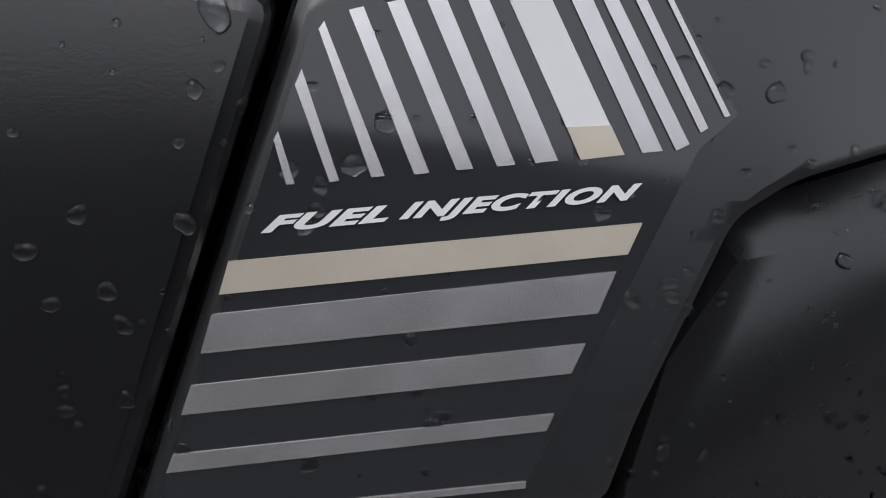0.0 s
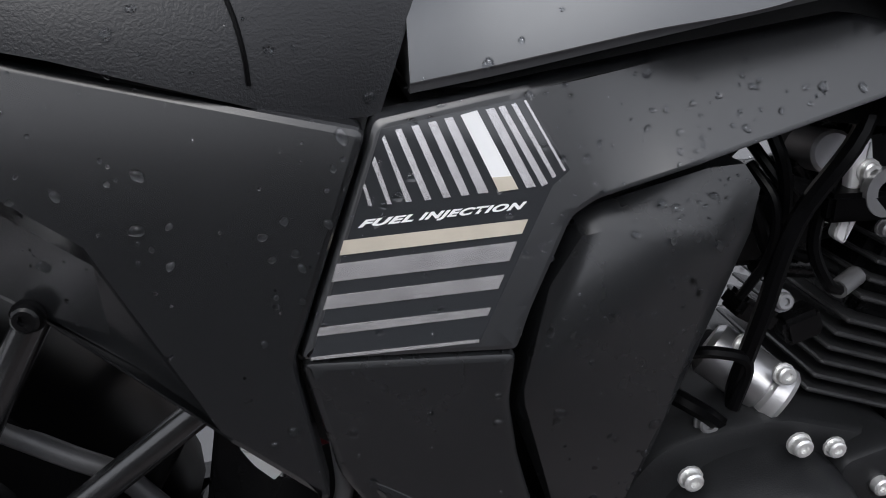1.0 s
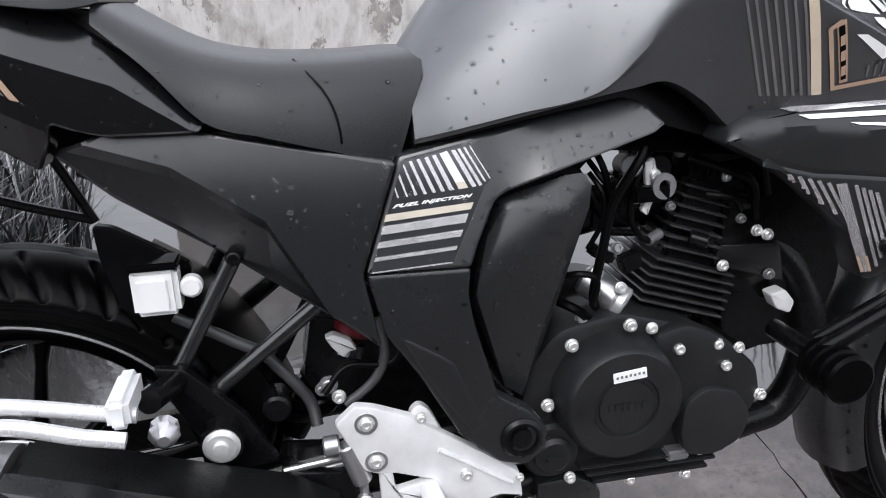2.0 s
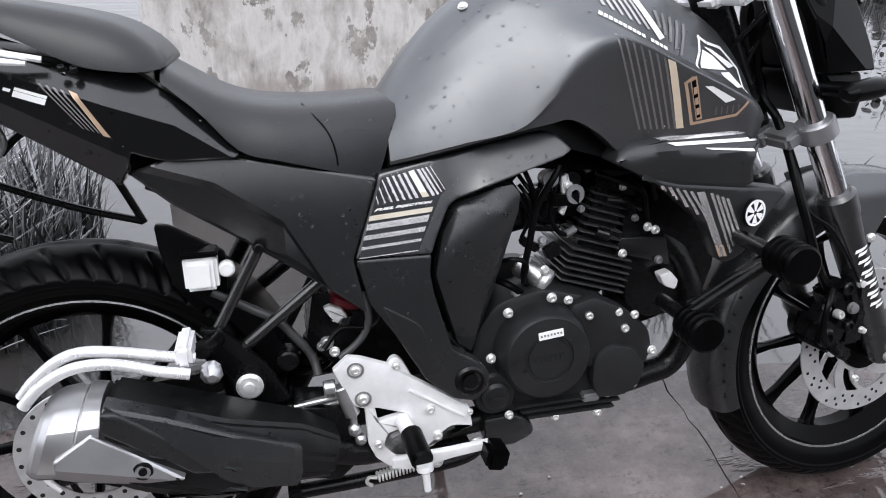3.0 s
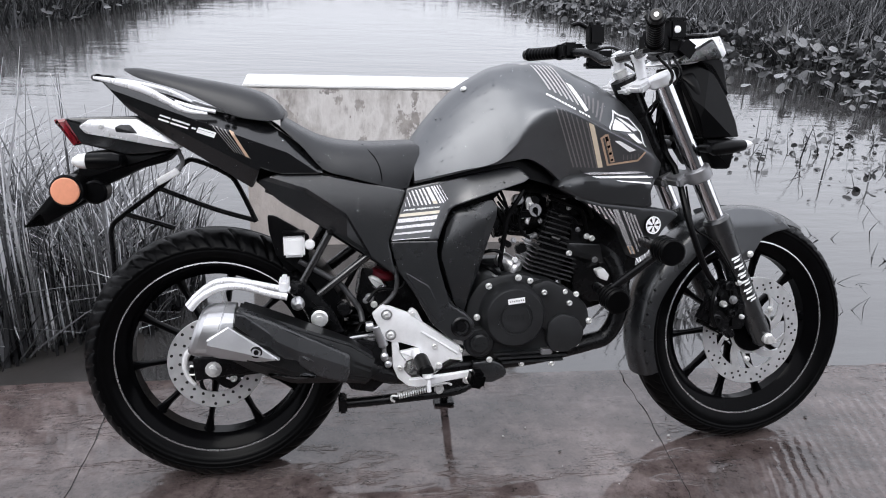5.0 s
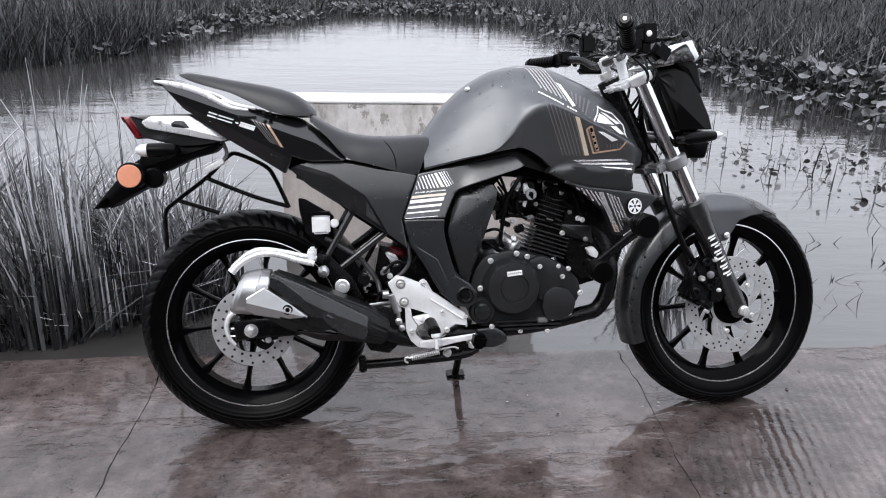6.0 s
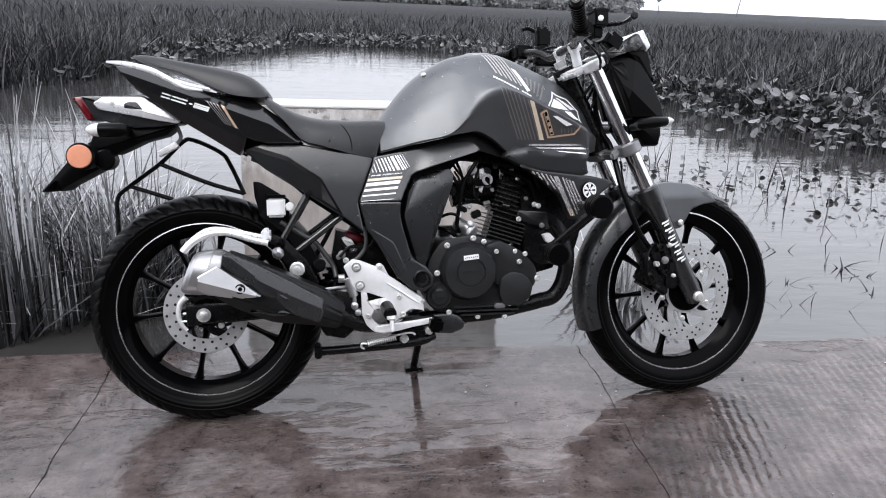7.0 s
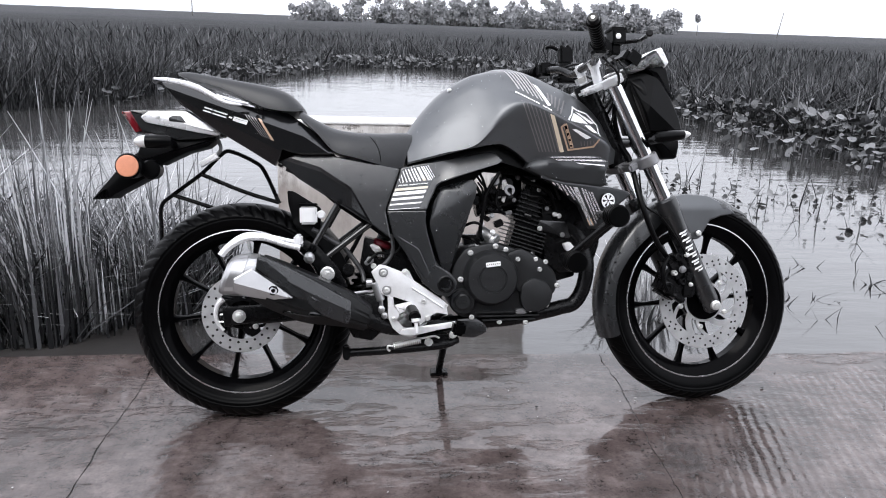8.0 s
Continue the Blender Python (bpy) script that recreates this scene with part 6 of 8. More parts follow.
for k in range(6):
    a = math.pi / 6 + k * math.pi / 3
    bm = bmesh.new()
    d, t = bu * math.cos(a) + Vector((0, 0, 1)) * math.sin(a), -bu * math.sin(a) + Vector((0, 0, 1)) * math.cos(a)
    vs = [bm.verts.new(BO + d * r + t * w) for r, w in ((0.003, -0.0015), (0.0165, -0.0052), (0.0165, 0.0052), (0.003, 0.0015))]
    bm.faces.new(vs)
    P("badge_spoke", bm, WHITE_INK, badge)

# -------- tail
def tail_face(x, z):
    """Out to the crease, in again above it (a broad shoulder) and below it; a lower facet turned down."""
    y = -0.058 - 0.22 * min(0.30, max(0, x + 0.19))
    crease = float(np.interp(x, [-0.19, 0.19, 0.256], [0.915, 0.774, 0.728]))
    low = float(np.interp(x, [-0.19, 0.26], [0.905, 0.665]))
    if z > crease:
        y += 0.75 * (z - crease)
    else:
        y += 0.10 * (crease - z)
    if z < low:
        y += 0.22 * (low - z)
    return y


def tail(bm, s):
    slab(bm, [(-0.192, 0.926), (-0.135, 0.917), (-0.07, 0.897), (0.0, 0.868), (0.046, 0.853), (0.148, 0.838), (0.221, 0.786), (0.266, 0.733), (0.258, 0.7265), (0.178, 0.727), (0.148, 0.735), (0.132, 0.742), (0.126, 0.722), (0.112, 0.697), (0.042, 0.742), (-0.052, 0.800), (-0.143, 0.872)],
         tail_face, 0.035, rim=0.003, rise=0.003, corner=0.005, side=s, cuts=[(-0.19, 0.915, 0.19, 0.774), (0.19, 0.774, 0.256, 0.728), (-0.19, 0.905, 0.26, 0.665), (0.11, 0, 0.11, 1)])


pair("tail_cowl", tail, TAIL, None, "dark satin tail cowl with pale marks", sharp=10)
tail_r = bpy.data.objects["tail_cowl"]
bm = bmesh.new()
slab(bm, [(-0.185, 0.92), (0.0, 0.87), (0.15, 0.835), (0.2, 0.73), (0.115, 0.705), (-0.05, 0.805), (-0.14, 0.865)], -0.05, 0.10)
P("tail_body", bm, PLASTIC)
for x0, w, rows in ((-0.0703, 0.022, (0, 1)), (-0.0455, 0.037, (0, 1)), (-0.003, 0.0085, (0.5,)), (0.0087, 0.037, (0, 0.55, 1))):
    z0 = 0.8562 - 0.34 * (x0 + 0.0703)
    for q in rows:
        a0 = (x0 - 0.004 * q, z0 - 0.0075 * q)
        decal("tail_mark", tail_r, (a0, (a0[0] + w, a0[1] - 0.33 * w), (a0[0] + w - 0.002, a0[1] - 0.33 * w - 0.0036), (a0[0] - 0.002, a0[1] - 0.0036)), WHITE_INK, tail_r, "white slanted mark", 4, 1)
for k in range(4):
    decal("tail_line", tail_r, ((0.036 + 0.0085 * k, 0.833 - 0.003 * k), (0.0395 + 0.0085 * k, 0.832 - 0.003 * k), (0.0825 + 0.006 * k, 0.775 - 0.002 * k), (0.080 + 0.006 * k, 0.776 - 0.002 * k)), STICKER_GREY, tail_r, "", 1, 8)
decal("tail_gold", tail_r, ((0.0712, 0.8226), (0.0805, 0.8182), (0.1122, 0.7637), (0.1038, 0.766)), COPPER, tail_r, "copper tail stripe", 1, 8)
RAIL = [(-0.206, 0.933, 0.003, 0.052, 0.004), (-0.157, 0.924, 0.0065, 0.085, 0.008), (-0.090, 0.905, 0.0088, 0.108, 0.010), (-0.047, 0.883, 0.0085, 0.118, 0.010), (-0.013, 0.8645, 0.006, 0.120, 0.008), (0.030, 0.857, 0.003, 0.115, 0.005)]
for s in (-1, 1):
    bm = bmesh.new()
    rings = []
    for x in np.linspace(-0.206, 0.030, 25):
        _, z, h, y, w = table(RAIL, float(x))
        rings.append([(float(x), s * (y + w * a), z + h * b) for a, b in ((1, -0.2), (0.75, 0.7), (0.2, 1), (-0.6, 0.9), (-1, 0.2), (-0.9, -0.7), (0, -1), (0.8, -0.8))])
    loft(bm, rings)
    rail = P("grab_rail", bm, SILVER, None, "flat tapered silver pillion grab rail", sharp=50)
    bm = bmesh.new()
    sweep(bm, [(-0.034, 0.110 * s, 0.882), (0.0, 0.112 * s, 0.871), (0.046, 0.108 * s, 0.8605)], 0.0042, 8, 4)
    P("rail_strut", bm, SILVER, rail)
bm = bmesh.new()
sweep(bm, [(-0.195, -0.055, 0.933), (-0.215, 0, 0.934), (-0.195, 0.055, 0.933)], 0.008, 10)
P("grab_rail_end", bm, PLASTIC)
for x, z in ((0.068, 0.852), (0.082, 0.850)):
    bolt("rail_bolt", (x, -0.114, z - 0.004), 0.0045, BIKE, BLACK_METAL, 0.006, (0, -0.5, 1))

# rear mudguard, lamp, indicator, number board
bm = bmesh.new()
slab(bm, [(-0.274, 0.850), (-0.125, 0.852), (-0.038, 0.783), (-0.098, 0.772), (-0.15, 0.770), (-0.245, 0.795)], -0.050, 0.10, rim=0.006, rise=0.005)
P("rear_mudguard", bm, PANEL)
pair("mudguard_trim", lambda bm, s: slab(bm, [(-0.243, 0.832), (-0.222, 0.846), (-0.122, 0.846), (-0.034, 0.787), (-0.046, 0.781), (-0.093, 0.789), (-0.231, 0.817)], -0.060, 0.010, rim=0.003, rise=0.003, corner=0.005, side=s), SILVER, None, "bright silver trim plate on the rear mudguard")
trim_r = bpy.data.objects["mudguard_trim"]
bm = bmesh.new()
slab(bm, [(-0.170, 0.829), (-0.158, 0.835), (-0.138, 0.834), (-0.124, 0.815), (-0.168, 0.819)], -0.0606, 0.0016, rim=0.001, rise=0.0008, corner=0.003)
P("trim_window", bm, PANEL, trim_r)
bolt("trim_screw", (-0.198, -0.0602, 0.832), 0.005, trim_r, ZINC, 0.003)
bm = bmesh.new()
slab(bm, [(-0.297, 0.847), (-0.268, 0.850), (-0.240, 0.795), (-0.262, 0.790)], -0.050, 0.10, rim=0.008, rise=0.010, corner=0.004)
P("tail_lamp", bm, RED, None, "red tail lamp lens")
bm = bmesh.new()
slab(bm, [(-0.245, 0.775), (-0.15, 0.785), (-0.05, 0.775), (-0.075, 0.752), (-0.13, 0.738), (-0.20, 0.705), (-0.262, 0.712), (-0.262, 0.735)], -0.035, 0.07, rim=0.006, rise=0.006)
P("number_board_arm", bm, PLASTIC)
bm = bmesh.new()
slab(bm, [(-0.245, 0.752), (-0.270, 0.736), (-0.300, 0.715), (-0.389, 0.613), (-0.372, 0.613), (-0.350, 0.640), (-0.345, 0.613), (-0.325, 0.628), (-0.222, 0.682), (-0.228, 0.735)], -0.02, 0.10, rim=0.004, rise=0.004, corner=0.004)
P("number_board", bm, PLASTIC, None, "black rear number board holder")
bm = bmesh.new()
rev(bm, [(0.026, 0), (0.026, 0.04), (0.022, 0.045), (0.004, 0.046)], (-0.222, -0.02, 0.692), (0, -1, 0), 26)
P("board_bushing", bm, PLASTIC)
bm = bmesh.new()
rev(bm, [(0.0285, 0), (0.0285, 0.008), (0.0265, 0.0095), (0.004, 0.0105)], (-0.268, -0.098, 0.700), (0, -1, 0.02), 40)
P("side_reflector", bm, ORANGE, None, "round orange side reflector")
bm = bmesh.new()
cyl(bm, (-0.268, -0.100, 0.700), (-0.268, -0.02, 0.700), 0.034, 0.030, n=32, bev=0.003)
P("reflector_holder", bm, PLASTIC)
for s in (-1, 1):
    bm = bmesh.new()
    rings = []
    for x, r in ((-0.150, 0.014), (-0.165, 0.021), (-0.195, 0.022), (-0.215, 0.021)):
        rings.append([(x, 0.115 * s + r * 1.0 * math.cos(a), 0.763 + r * 0.8 * math.sin(a)) for a in (2 * math.pi * q / 18 for q in range(18))])
    loft(bm, rings)
    ind = P("rear_indicator", bm, PLASTIC, None, "black rear indicator with clear lens")
    bm = bmesh.new()
    rings = []
    for x, r in ((-0.2155, 0.021), (-0.232, 0.018), (-0.243, 0.010), (-0.246, 0.004)):
        rings.append([(x, 0.115 * s + r * math.cos(a), 0.763 + r * 0.8 * math.sin(a)) for a in (2 * math.pi * q / 18 for q in range(18))])
    loft(bm, rings)
    P("lens", bm, WHITE, ind, "clear indicator lens")
    bm = bmesh.new()
    cyl(bm, (-0.165, 0.03 * s, 0.76), (-0.17, 0.105 * s, 0.763), 0.010, n=12)
    P("stalk", bm, PLASTIC, ind)
# rod guard on the far side of the rear wheel
YG = 0.09
for pts in ([(-0.236, YG, 0.40), (-0.236, YG, 0.525), (-0.234, YG, 0.590), (-0.202, YG, 0.622), (-0.115, YG, 0.686), (-0.060, YG, 0.739), (-0.030, YG, 0.745), (0.040, YG, 0.711), (0.065, YG, 0.677), (0.10, YG, 0.595)],
            [(-0.120, YG, 0.682), (0.0, YG, 0.63), (0.098, YG, 0.598)], [(-0.198, YG, 0.622), (-0.09, YG, 0.585)]):
    bm = bmesh.new()
    sweep(bm, pts, 0.006, 10, 4)
    P("wheel_guard_rod", bm, BLACK_METAL, None, "thin black rod guard beside the rear wheel")
bm = bmesh.new()
slab(bm, [(-0.105, 0.712), (-0.058, 0.738), (-0.050, 0.724), (-0.098, 0.698)], -0.02, 0.02, corner=0.003)
P("plate_lamp", bm, ALLOY)
bm = bmesh.new()
sweep(bm, [(-0.058, -0.01, 0.728), (-0.045, -0.01, 0.75), (-0.055, -0.01, 0.78)], 0.005, 8)
P("lamp_stay", bm, GUNMETAL)

# -------- fork, bars, headlamp, front mudguard (all turned with the steering)
FORK = STEER @ Matrix.Translation((0.004, 0, 0.35)) @ Matrix.Rotation(radians(2.4), 4, "X") @ Matrix.Translation((0, 0, -0.35))


def FP(name, bm, mat, parent=None, label="", at=FORK, **kw):
    bm.transform(at)
    return P(name, bm, mat, parent, label, **kw)


def leg(z, y, off=0.0):
    return Vector((1.322 - (z - 0.295) * 0.4921 + off, y, z))


for y in (-0.098, 0.098):
    bm = bmesh.new()
    cyl(bm, leg(0.575, y), leg(0.93, y), 0.0205, n=28)
    FP("fork_tube", bm, CHROME, None, "bright chromed fork tube")
    bm = bmesh.new()
    ax = (leg(0.60, y) - leg(0.295, y)).normalized()
    ln = (leg(0.60, y) - leg(0.295, y)).length
    rev(bm, [(0.018, -0.02), (0.024, -0.012), (0.026, 0.02), (0.026, 0.12), (0.0275, ln - 0.09), (0.030, ln - 0.05), (0.032, ln - 0.03), (0.032, ln - 0.006), (0.026, ln), (0.0215, ln)], leg(0.295, y), ax, 28)
    fl = FP("fork_leg", bm, PANEL, None, "satin black lower fork leg")
    bm = bmesh.new()
    o = leg(0.295, y)
    s = -1 if y < 0 else 1
    rev(bm, [(0.014, 0), (0.014, 0.010), (0.010, 0.012), (0.010, 0.020), (0.004, 0.021)], o + Vector((0, 0.020 * s, 0)), (0, s, 0), 24)
    FP("axle_end", bm, ZINC, fl, "zinc front axle end")
    # pale sign down the leg, as plain strokes
    for k in range(6):
        zc = 0.502 - 0.0200 * k
        bm = bmesh.new()
        for dx, dz, w, h in ((-0.002, 0.0045, 0.022, 0.0052), (-0.002 + 0.004 * (k % 2), -0.0035, 0.016, 0.0052)):
            q = leg(zc, y) + Vector((0, 0, 0))
            t = ax.cross(Vector((0, s, 0))).normalized()
            rows = []
            for a in np.linspace(-1, 1, 9):
                d = (dx + a * w / 2) / 0.0290
                lift = Vector((0, s * 0.0297 * math.sqrt(max(0.05, 1 - d * d)), 0))
                rows.append([bm.verts.new(q + t * (dx + float(a) * w / 2 + 0.002 * b) + ax * (dz + b * h / 2) + lift) for b in (-1, 1)])
            for r0, r1 in zip(rows, rows[1:]):
                bm.faces.new((r0[0], r1[0], r1[1], r0[1]))
        FP("fork_mark", bm, WHITE_INK, fl)
bm = bmesh.new()
cyl(bm, leg(0.295, -0.10), leg(0.295, 0.10), 0.011, n=18)
FP("front_axle", bm, ZINC, at=STEER)
for z, nm, mt, hh, depth in ((0.706, "lower_clamp", GUNMETAL, 0.014, 0.0), (0.922, "upper_clamp", ALLOY, 0.011, 0.0)):
    bm = bmesh.new()
    for y in (-0.098, 0.098):
        cyl(bm, leg(z - hh, y), leg(z + hh, y), 0.031, n=26, bev=0.003)
    u = (leg(0.9, 0) - leg(0.3, 0)).normalized()
    rot = u.to_track_quat("Z", "X").to_matrix()
    back = Vector((-0.03, 0, -0.012))
    box(bm, leg(z, 0) + back, (0.05, 0.20, hh * 1.7), Matrix.Rotation(radians(-26.6), 3, "Y"), bev=0.006)
    box(bm, leg(z, 0) + back * 1.5, (0.04, 0.10, hh * 1.8), Matrix.Rotation(radians(-26.6), 3, "Y"), bev=0.006)
    FP(nm, bm, mt, None, "cast alloy fork clamp")
bm = bmesh.new()
cyl(bm, leg(0.70, 0, -0.045), leg(0.925, 0, -0.045), 0.03, n=22)
FP("steering_head", bm, BLACK_METAL)
bm = bmesh.new()
cyl(bm, leg(0.93, 0, -0.045), leg(0.945, 0, -0.045), 0.016, n=6)
FP("stem_nut", bm, ZINC)
for y in (-0.05, 0.05):
    bm = bmesh.new()
    cyl(bm, leg(0.925, y, -0.02), leg(0.972, y, -0.010), 0.0125, n=20, bev=0.003)
    FP("bar_riser", bm, ALLOY, None, "bare alloy handlebar riser")
    bm = bmesh.new()
    box(bm, leg(0.977, y, -0.006), (0.034, 0.026, 0.03), Matrix.Rotation(radians(-26.6), 3, "Y"), bev=0.006)
    FP("bar_clamp", bm, ALLOY)
BAR = leg(0.977, 0, -0.006)
BARS = STEER @ Matrix.Translation(BAR) @ Matrix.Rotation(radians(-2.0), 4, "Z") @ Matrix.Translation(-BAR)     # the handlebar stands a little askew in its clamps
bm = bmesh.new()
sweep(bm, [BAR + Vector(v) for v in ((-0.107, -0.381, 0.037), (-0.054, -0.269, 0.006), (-0.022, -0.16, 0.004), (0, -0.09, 0.0), (0, 0, 0), (0, 0.09, 0.0), (-0.02, 0.16, 0.028), (-0.054, 0.269, 0.041), (-0.107, 0.381, 0.045))], 0.011, 12, 6)
FP("handlebar", bm, BLACK_METAL, None, "black tubular handlebar", at=BARS)
for s in (-1, 1):
    a, b = BAR + Vector((-0.054, 0.269 * s, 0.006 if s < 0 else 0.041)), BAR + Vector((-0.107, 0.375 * s, 0.036 if s < 0 else 0.045))
    bm = bmesh.new()
    d = (b - a)
    n_r = 9
    prof = [(0.021, 0), (0.021, 0.006)]
    for k in range(n_r):
        h = 0.008 + (d.length - 0.012) * k / n_r
        prof += [(0.0175, h), (0.0162, h + 0.004), (0.0175, h + 0.008)]
    prof += [(0.019, d.length - 0.003), (0.017, d.length)]
    rev(bm, prof, a, d, 22)
    FP("grip", bm, RUBBER, None, "ribbed black rubber grip", at=BARS)
    bm = bmesh.new()
    cyl(bm, b, b + d.normalized() * 0.016, 0.016, 0.014, n=20, bev=0.003)
    FP("bar_end", bm, BLACK_METAL, at=BARS)
    bm = bmesh.new()
    cyl(bm, b + d.normalized() * 0.0155, b + d.normalized() * 0.0175, 0.0045, n=14)
    FP("bar_end_screw", bm, ZINC, at=BARS)
    bm = bmesh.new()
    q = BAR + Vector((-0.042, 0.238 * s, 0.007 if s < 0 else 0.041))
    box(bm, q, (0.045, 0.05, 0.042), bev=0.008)
    box(bm, q + Vector((0.022, -0.012 * s, 0.002)), (0.03, 0.03, 0.03), bev=0.006)
    FP("switch_housing", bm, PLASTIC, None, "black handlebar switch housing", at=BARS)
    bm = bmesh.new()
    sweep(bm, [q + Vector(v) for v in ((0.045, -0.02 * s, 0.012), (0.080, 0.01 * s, 0.012), (0.098, 0.04 * s, 0.010), (0.080, 0.13 * s, 0.004))], 0.0055, 8)
    FP("hand_lever", bm, BLACK_METAL, None, "black hand lever", at=BARS)
    bm = bmesh.new()
    cyl(bm, q + Vector((0.081, 0.125 * s, 0.004)), q + Vector((0.078, 0.136 * s, 0.004)), 0.009, n=12, bev=0.003)
    FP("lever_tip", bm, BLACK_METAL, at=BARS)
bm = bmesh.new()
q = BAR + Vector((0.012, -0.222, 0.033))
box(bm, q, (0.036, 0.05, 0.038), bev=0.004)
box(bm, q + Vector((0, 0.005, 0.021)), (0.040, 0.055, 0.008), bev=0.002)
box(bm, q + Vector((-0.004, 0.01, -0.03)), (0.025, 0.04, 0.03), bev=0.004)
res_f = FP("brake_reservoir", bm, PLASTIC, None, "black front brake fluid reservoir", at=BARS)
bm = bmesh.new()
rev(bm, [(0.0075, 0), (0.0075, 0.0015), (0.0055, 0.003), (0.002, 0.0032)], q + Vector((-0.004, -0.0245, 0.0)), (-0.25, -1, 0), 20)
FP("sight_glass", bm, WHITE, res_f, "pale round sight glass", at=BARS)
bm = bmesh.new()
q = BAR + Vector((0.012, 0.19, 0.072))
box(bm, q + Vector((0, 0, 0.004)), (0.042, 0.034, 0.052), bev=0.006)
for dx in (-0.012, 0.008):
    cyl(bm, q + Vector((dx, -0.004, 0.026)), q + Vector((dx, -0.004, 0.038)), 0.0065, n=12, bev=0.002)
cyl(bm, q + Vector((-0.01, 0, -0.07)), q + Vector((-0.005, 0, -0.02)), 0.014, n=14)
box(bm, q + Vector((-0.018, -0.005, -0.042)), (0.030, 0.03, 0.022), bev=0.005)
box(bm, q + Vector((0.028, 0, -0.050)), (0.045, 0.03, 0.030), bev=0.006)
box(bm, q + Vector((0.006, -0.010, -0.072)), (0.075, 0.03, 0.020), bev=0.006)
FP("mirror_boss", bm, PLASTIC, at=BARS)
bm = bmesh.new()
sweep(bm, [BAR + Vector(v) for v in ((-0.011, 0.19, 0.096), (-0.031, 0.195, 0.106), (-0.051, 0.195, 0.101))], 0.006, 8)
FP("choke_lever", bm, PLASTIC, at=BARS)
# cables that loop from the bars into the steering head
for pts in (((0.0, -0.20, 0.0), (0.055, -0.13, -0.03), (0.075, -0.06, -0.09), (0.05, -0.02, -0.16)),
            ((0.0, 0.20, 0.02), (0.065, 0.13, 0.0), (0.08, 0.04, -0.06), (0.045, 0.02, -0.15)),
            ((-0.03, -0.235, -0.02), (0.03, -0.19, -0.055), (0.055, -0.10, -0.09), (0.015, -0.03, -0.17)),
            ((0.02, -0.21, -0.02), (0.072, -0.15, -0.05), (0.085, -0.07, -0.10), (0.06, -0.04, -0.18)),
            ((-0.02, 0.18, 0.03), (0.03, 0.11, 0.035), (0.06, 0.05, -0.02), (0.05, 0.03, -0.12))):
    bm = bmesh.new()
    sweep(bm, [BAR + Vector(v) for v in pts], 0.0036, 8, 6)
    FP("cable", bm, BLACK_METAL, at=BARS)
# brake line down to the caliper
for pts, r in (([Vector((1.085, -0.05, 0.72)), Vector((1.088, -0.08, 0.67)), Vector((1.090, -0.11, 0.61)), Vector((1.105, -0.125, 0.55)), Vector((1.14, -0.12, 0.48)), Vector((1.185, -0.10, 0.43))], 0.0075),
               ([Vector((1.06, -0.06, 0.93)), Vector((1.05, -0.03, 0.84)), Vector((1.075, -0.02, 0.76)), Vector((1.085, -0.05, 0.72))], 0.007),
               ([Vector((1.12, -0.05, 0.67)), Vector((1.10, -0.1, 0.63)), Vector((1.105, -0.12, 0.58)), Vector((1.16, -0.12, 0.54)), Vector((1.23, -0.12, 0.44)), Vector((1.24, -0.11, 0.39))], 0.0025)):
    bm = bmesh.new()
    sweep(bm, pts, r, 10, 6)
    FP("brake_line", bm, PLASTIC)
# brake caliper
bm = bmesh.new()
box(bm, (1.195, -0.085, 0.345), (0.075, 0.05, 0.06), Matrix.Rotation(radians(30), 3, "Y"), bev=0.010)
box(bm, (1.215, -0.09, 0.40), (0.05, 0.04, 0.075), Matrix.Rotation(radians(-25), 3, "Y"), bev=0.008)
box(bm, (1.255, -0.088, 0.335), (0.05, 0.03, 0.045), bev=0.008)
caliper = FP("front_caliper", bm, BLACK_METAL, None, "black front brake caliper", at=STEER)
for c, r in (((1.18, -0.112, 0.345), 0.017), ((1.212, -0.115, 0.43), 0.012), ((1.225, -0.112, 0.36), 0.010), ((1.20, -0.114, 0.385), 0.008)):
    bm = bmesh.new()
    rev(bm, [(r, 0), (r, 0.01), (r * 0.8, 0.013), (r * 0.5, 0.013), (r * 0.45, 0.008)], c, (0, -1, 0), 16)
    FP("caliper_cap", bm, BLACK_METAL if r > 0.009 else ZINC, caliper, at=STEER)
for c, sz, rot in (((1.235, -0.108, 0.415), (0.03, 0.022, 0.05), -20), ((1.172, -0.105, 0.385), (0.028, 0.024, 0.034), 25), ((1.208, -0.118, 0.318), (0.05, 0.02, 0.022), 35), ((1.245, -0.112, 0.372), (0.024, 0.022, 0.03), 10)):
    bm = bmesh.new()
    box(bm, c, sz, Matrix.Rotation(radians(rot), 3, "Y"), bev=0.005)
    FP("caliper_lug", bm, BLACK_METAL, caliper, at=STEER)
for c, r, mt in (((1.236, -0.122, 0.436), 0.006, ZINC), ((1.170, -0.120, 0.402), 0.0055, GUNMETAL), ((1.193, -0.130, 0.322), 0.006, BLACK_METAL), ((1.246, -0.125, 0.352), 0.005, ZINC), ((1.222, -0.124, 0.395), 0.0085, GUNMETAL)):
    bm = bmesh.new()
    rev(bm, [(r * 1.25, 0), (r * 1.25, 0.003), (r, 0.003), (r, 0.008), (r * 0.5, 0.009)], c, (0, -1, 0), 12)
    FP("caliper_bolt", bm, mt, caliper, at=STEER)
bm = bmesh.new()
sweep(bm, [(1.185, -0.115, 0.43), (1.165, -0.13, 0.41), (1.160, -0.13, 0.37), (1.175, -0.125, 0.335)], 0.0055, 8)
FP("caliper_hose", bm, PLASTIC, caliper, at=STEER)
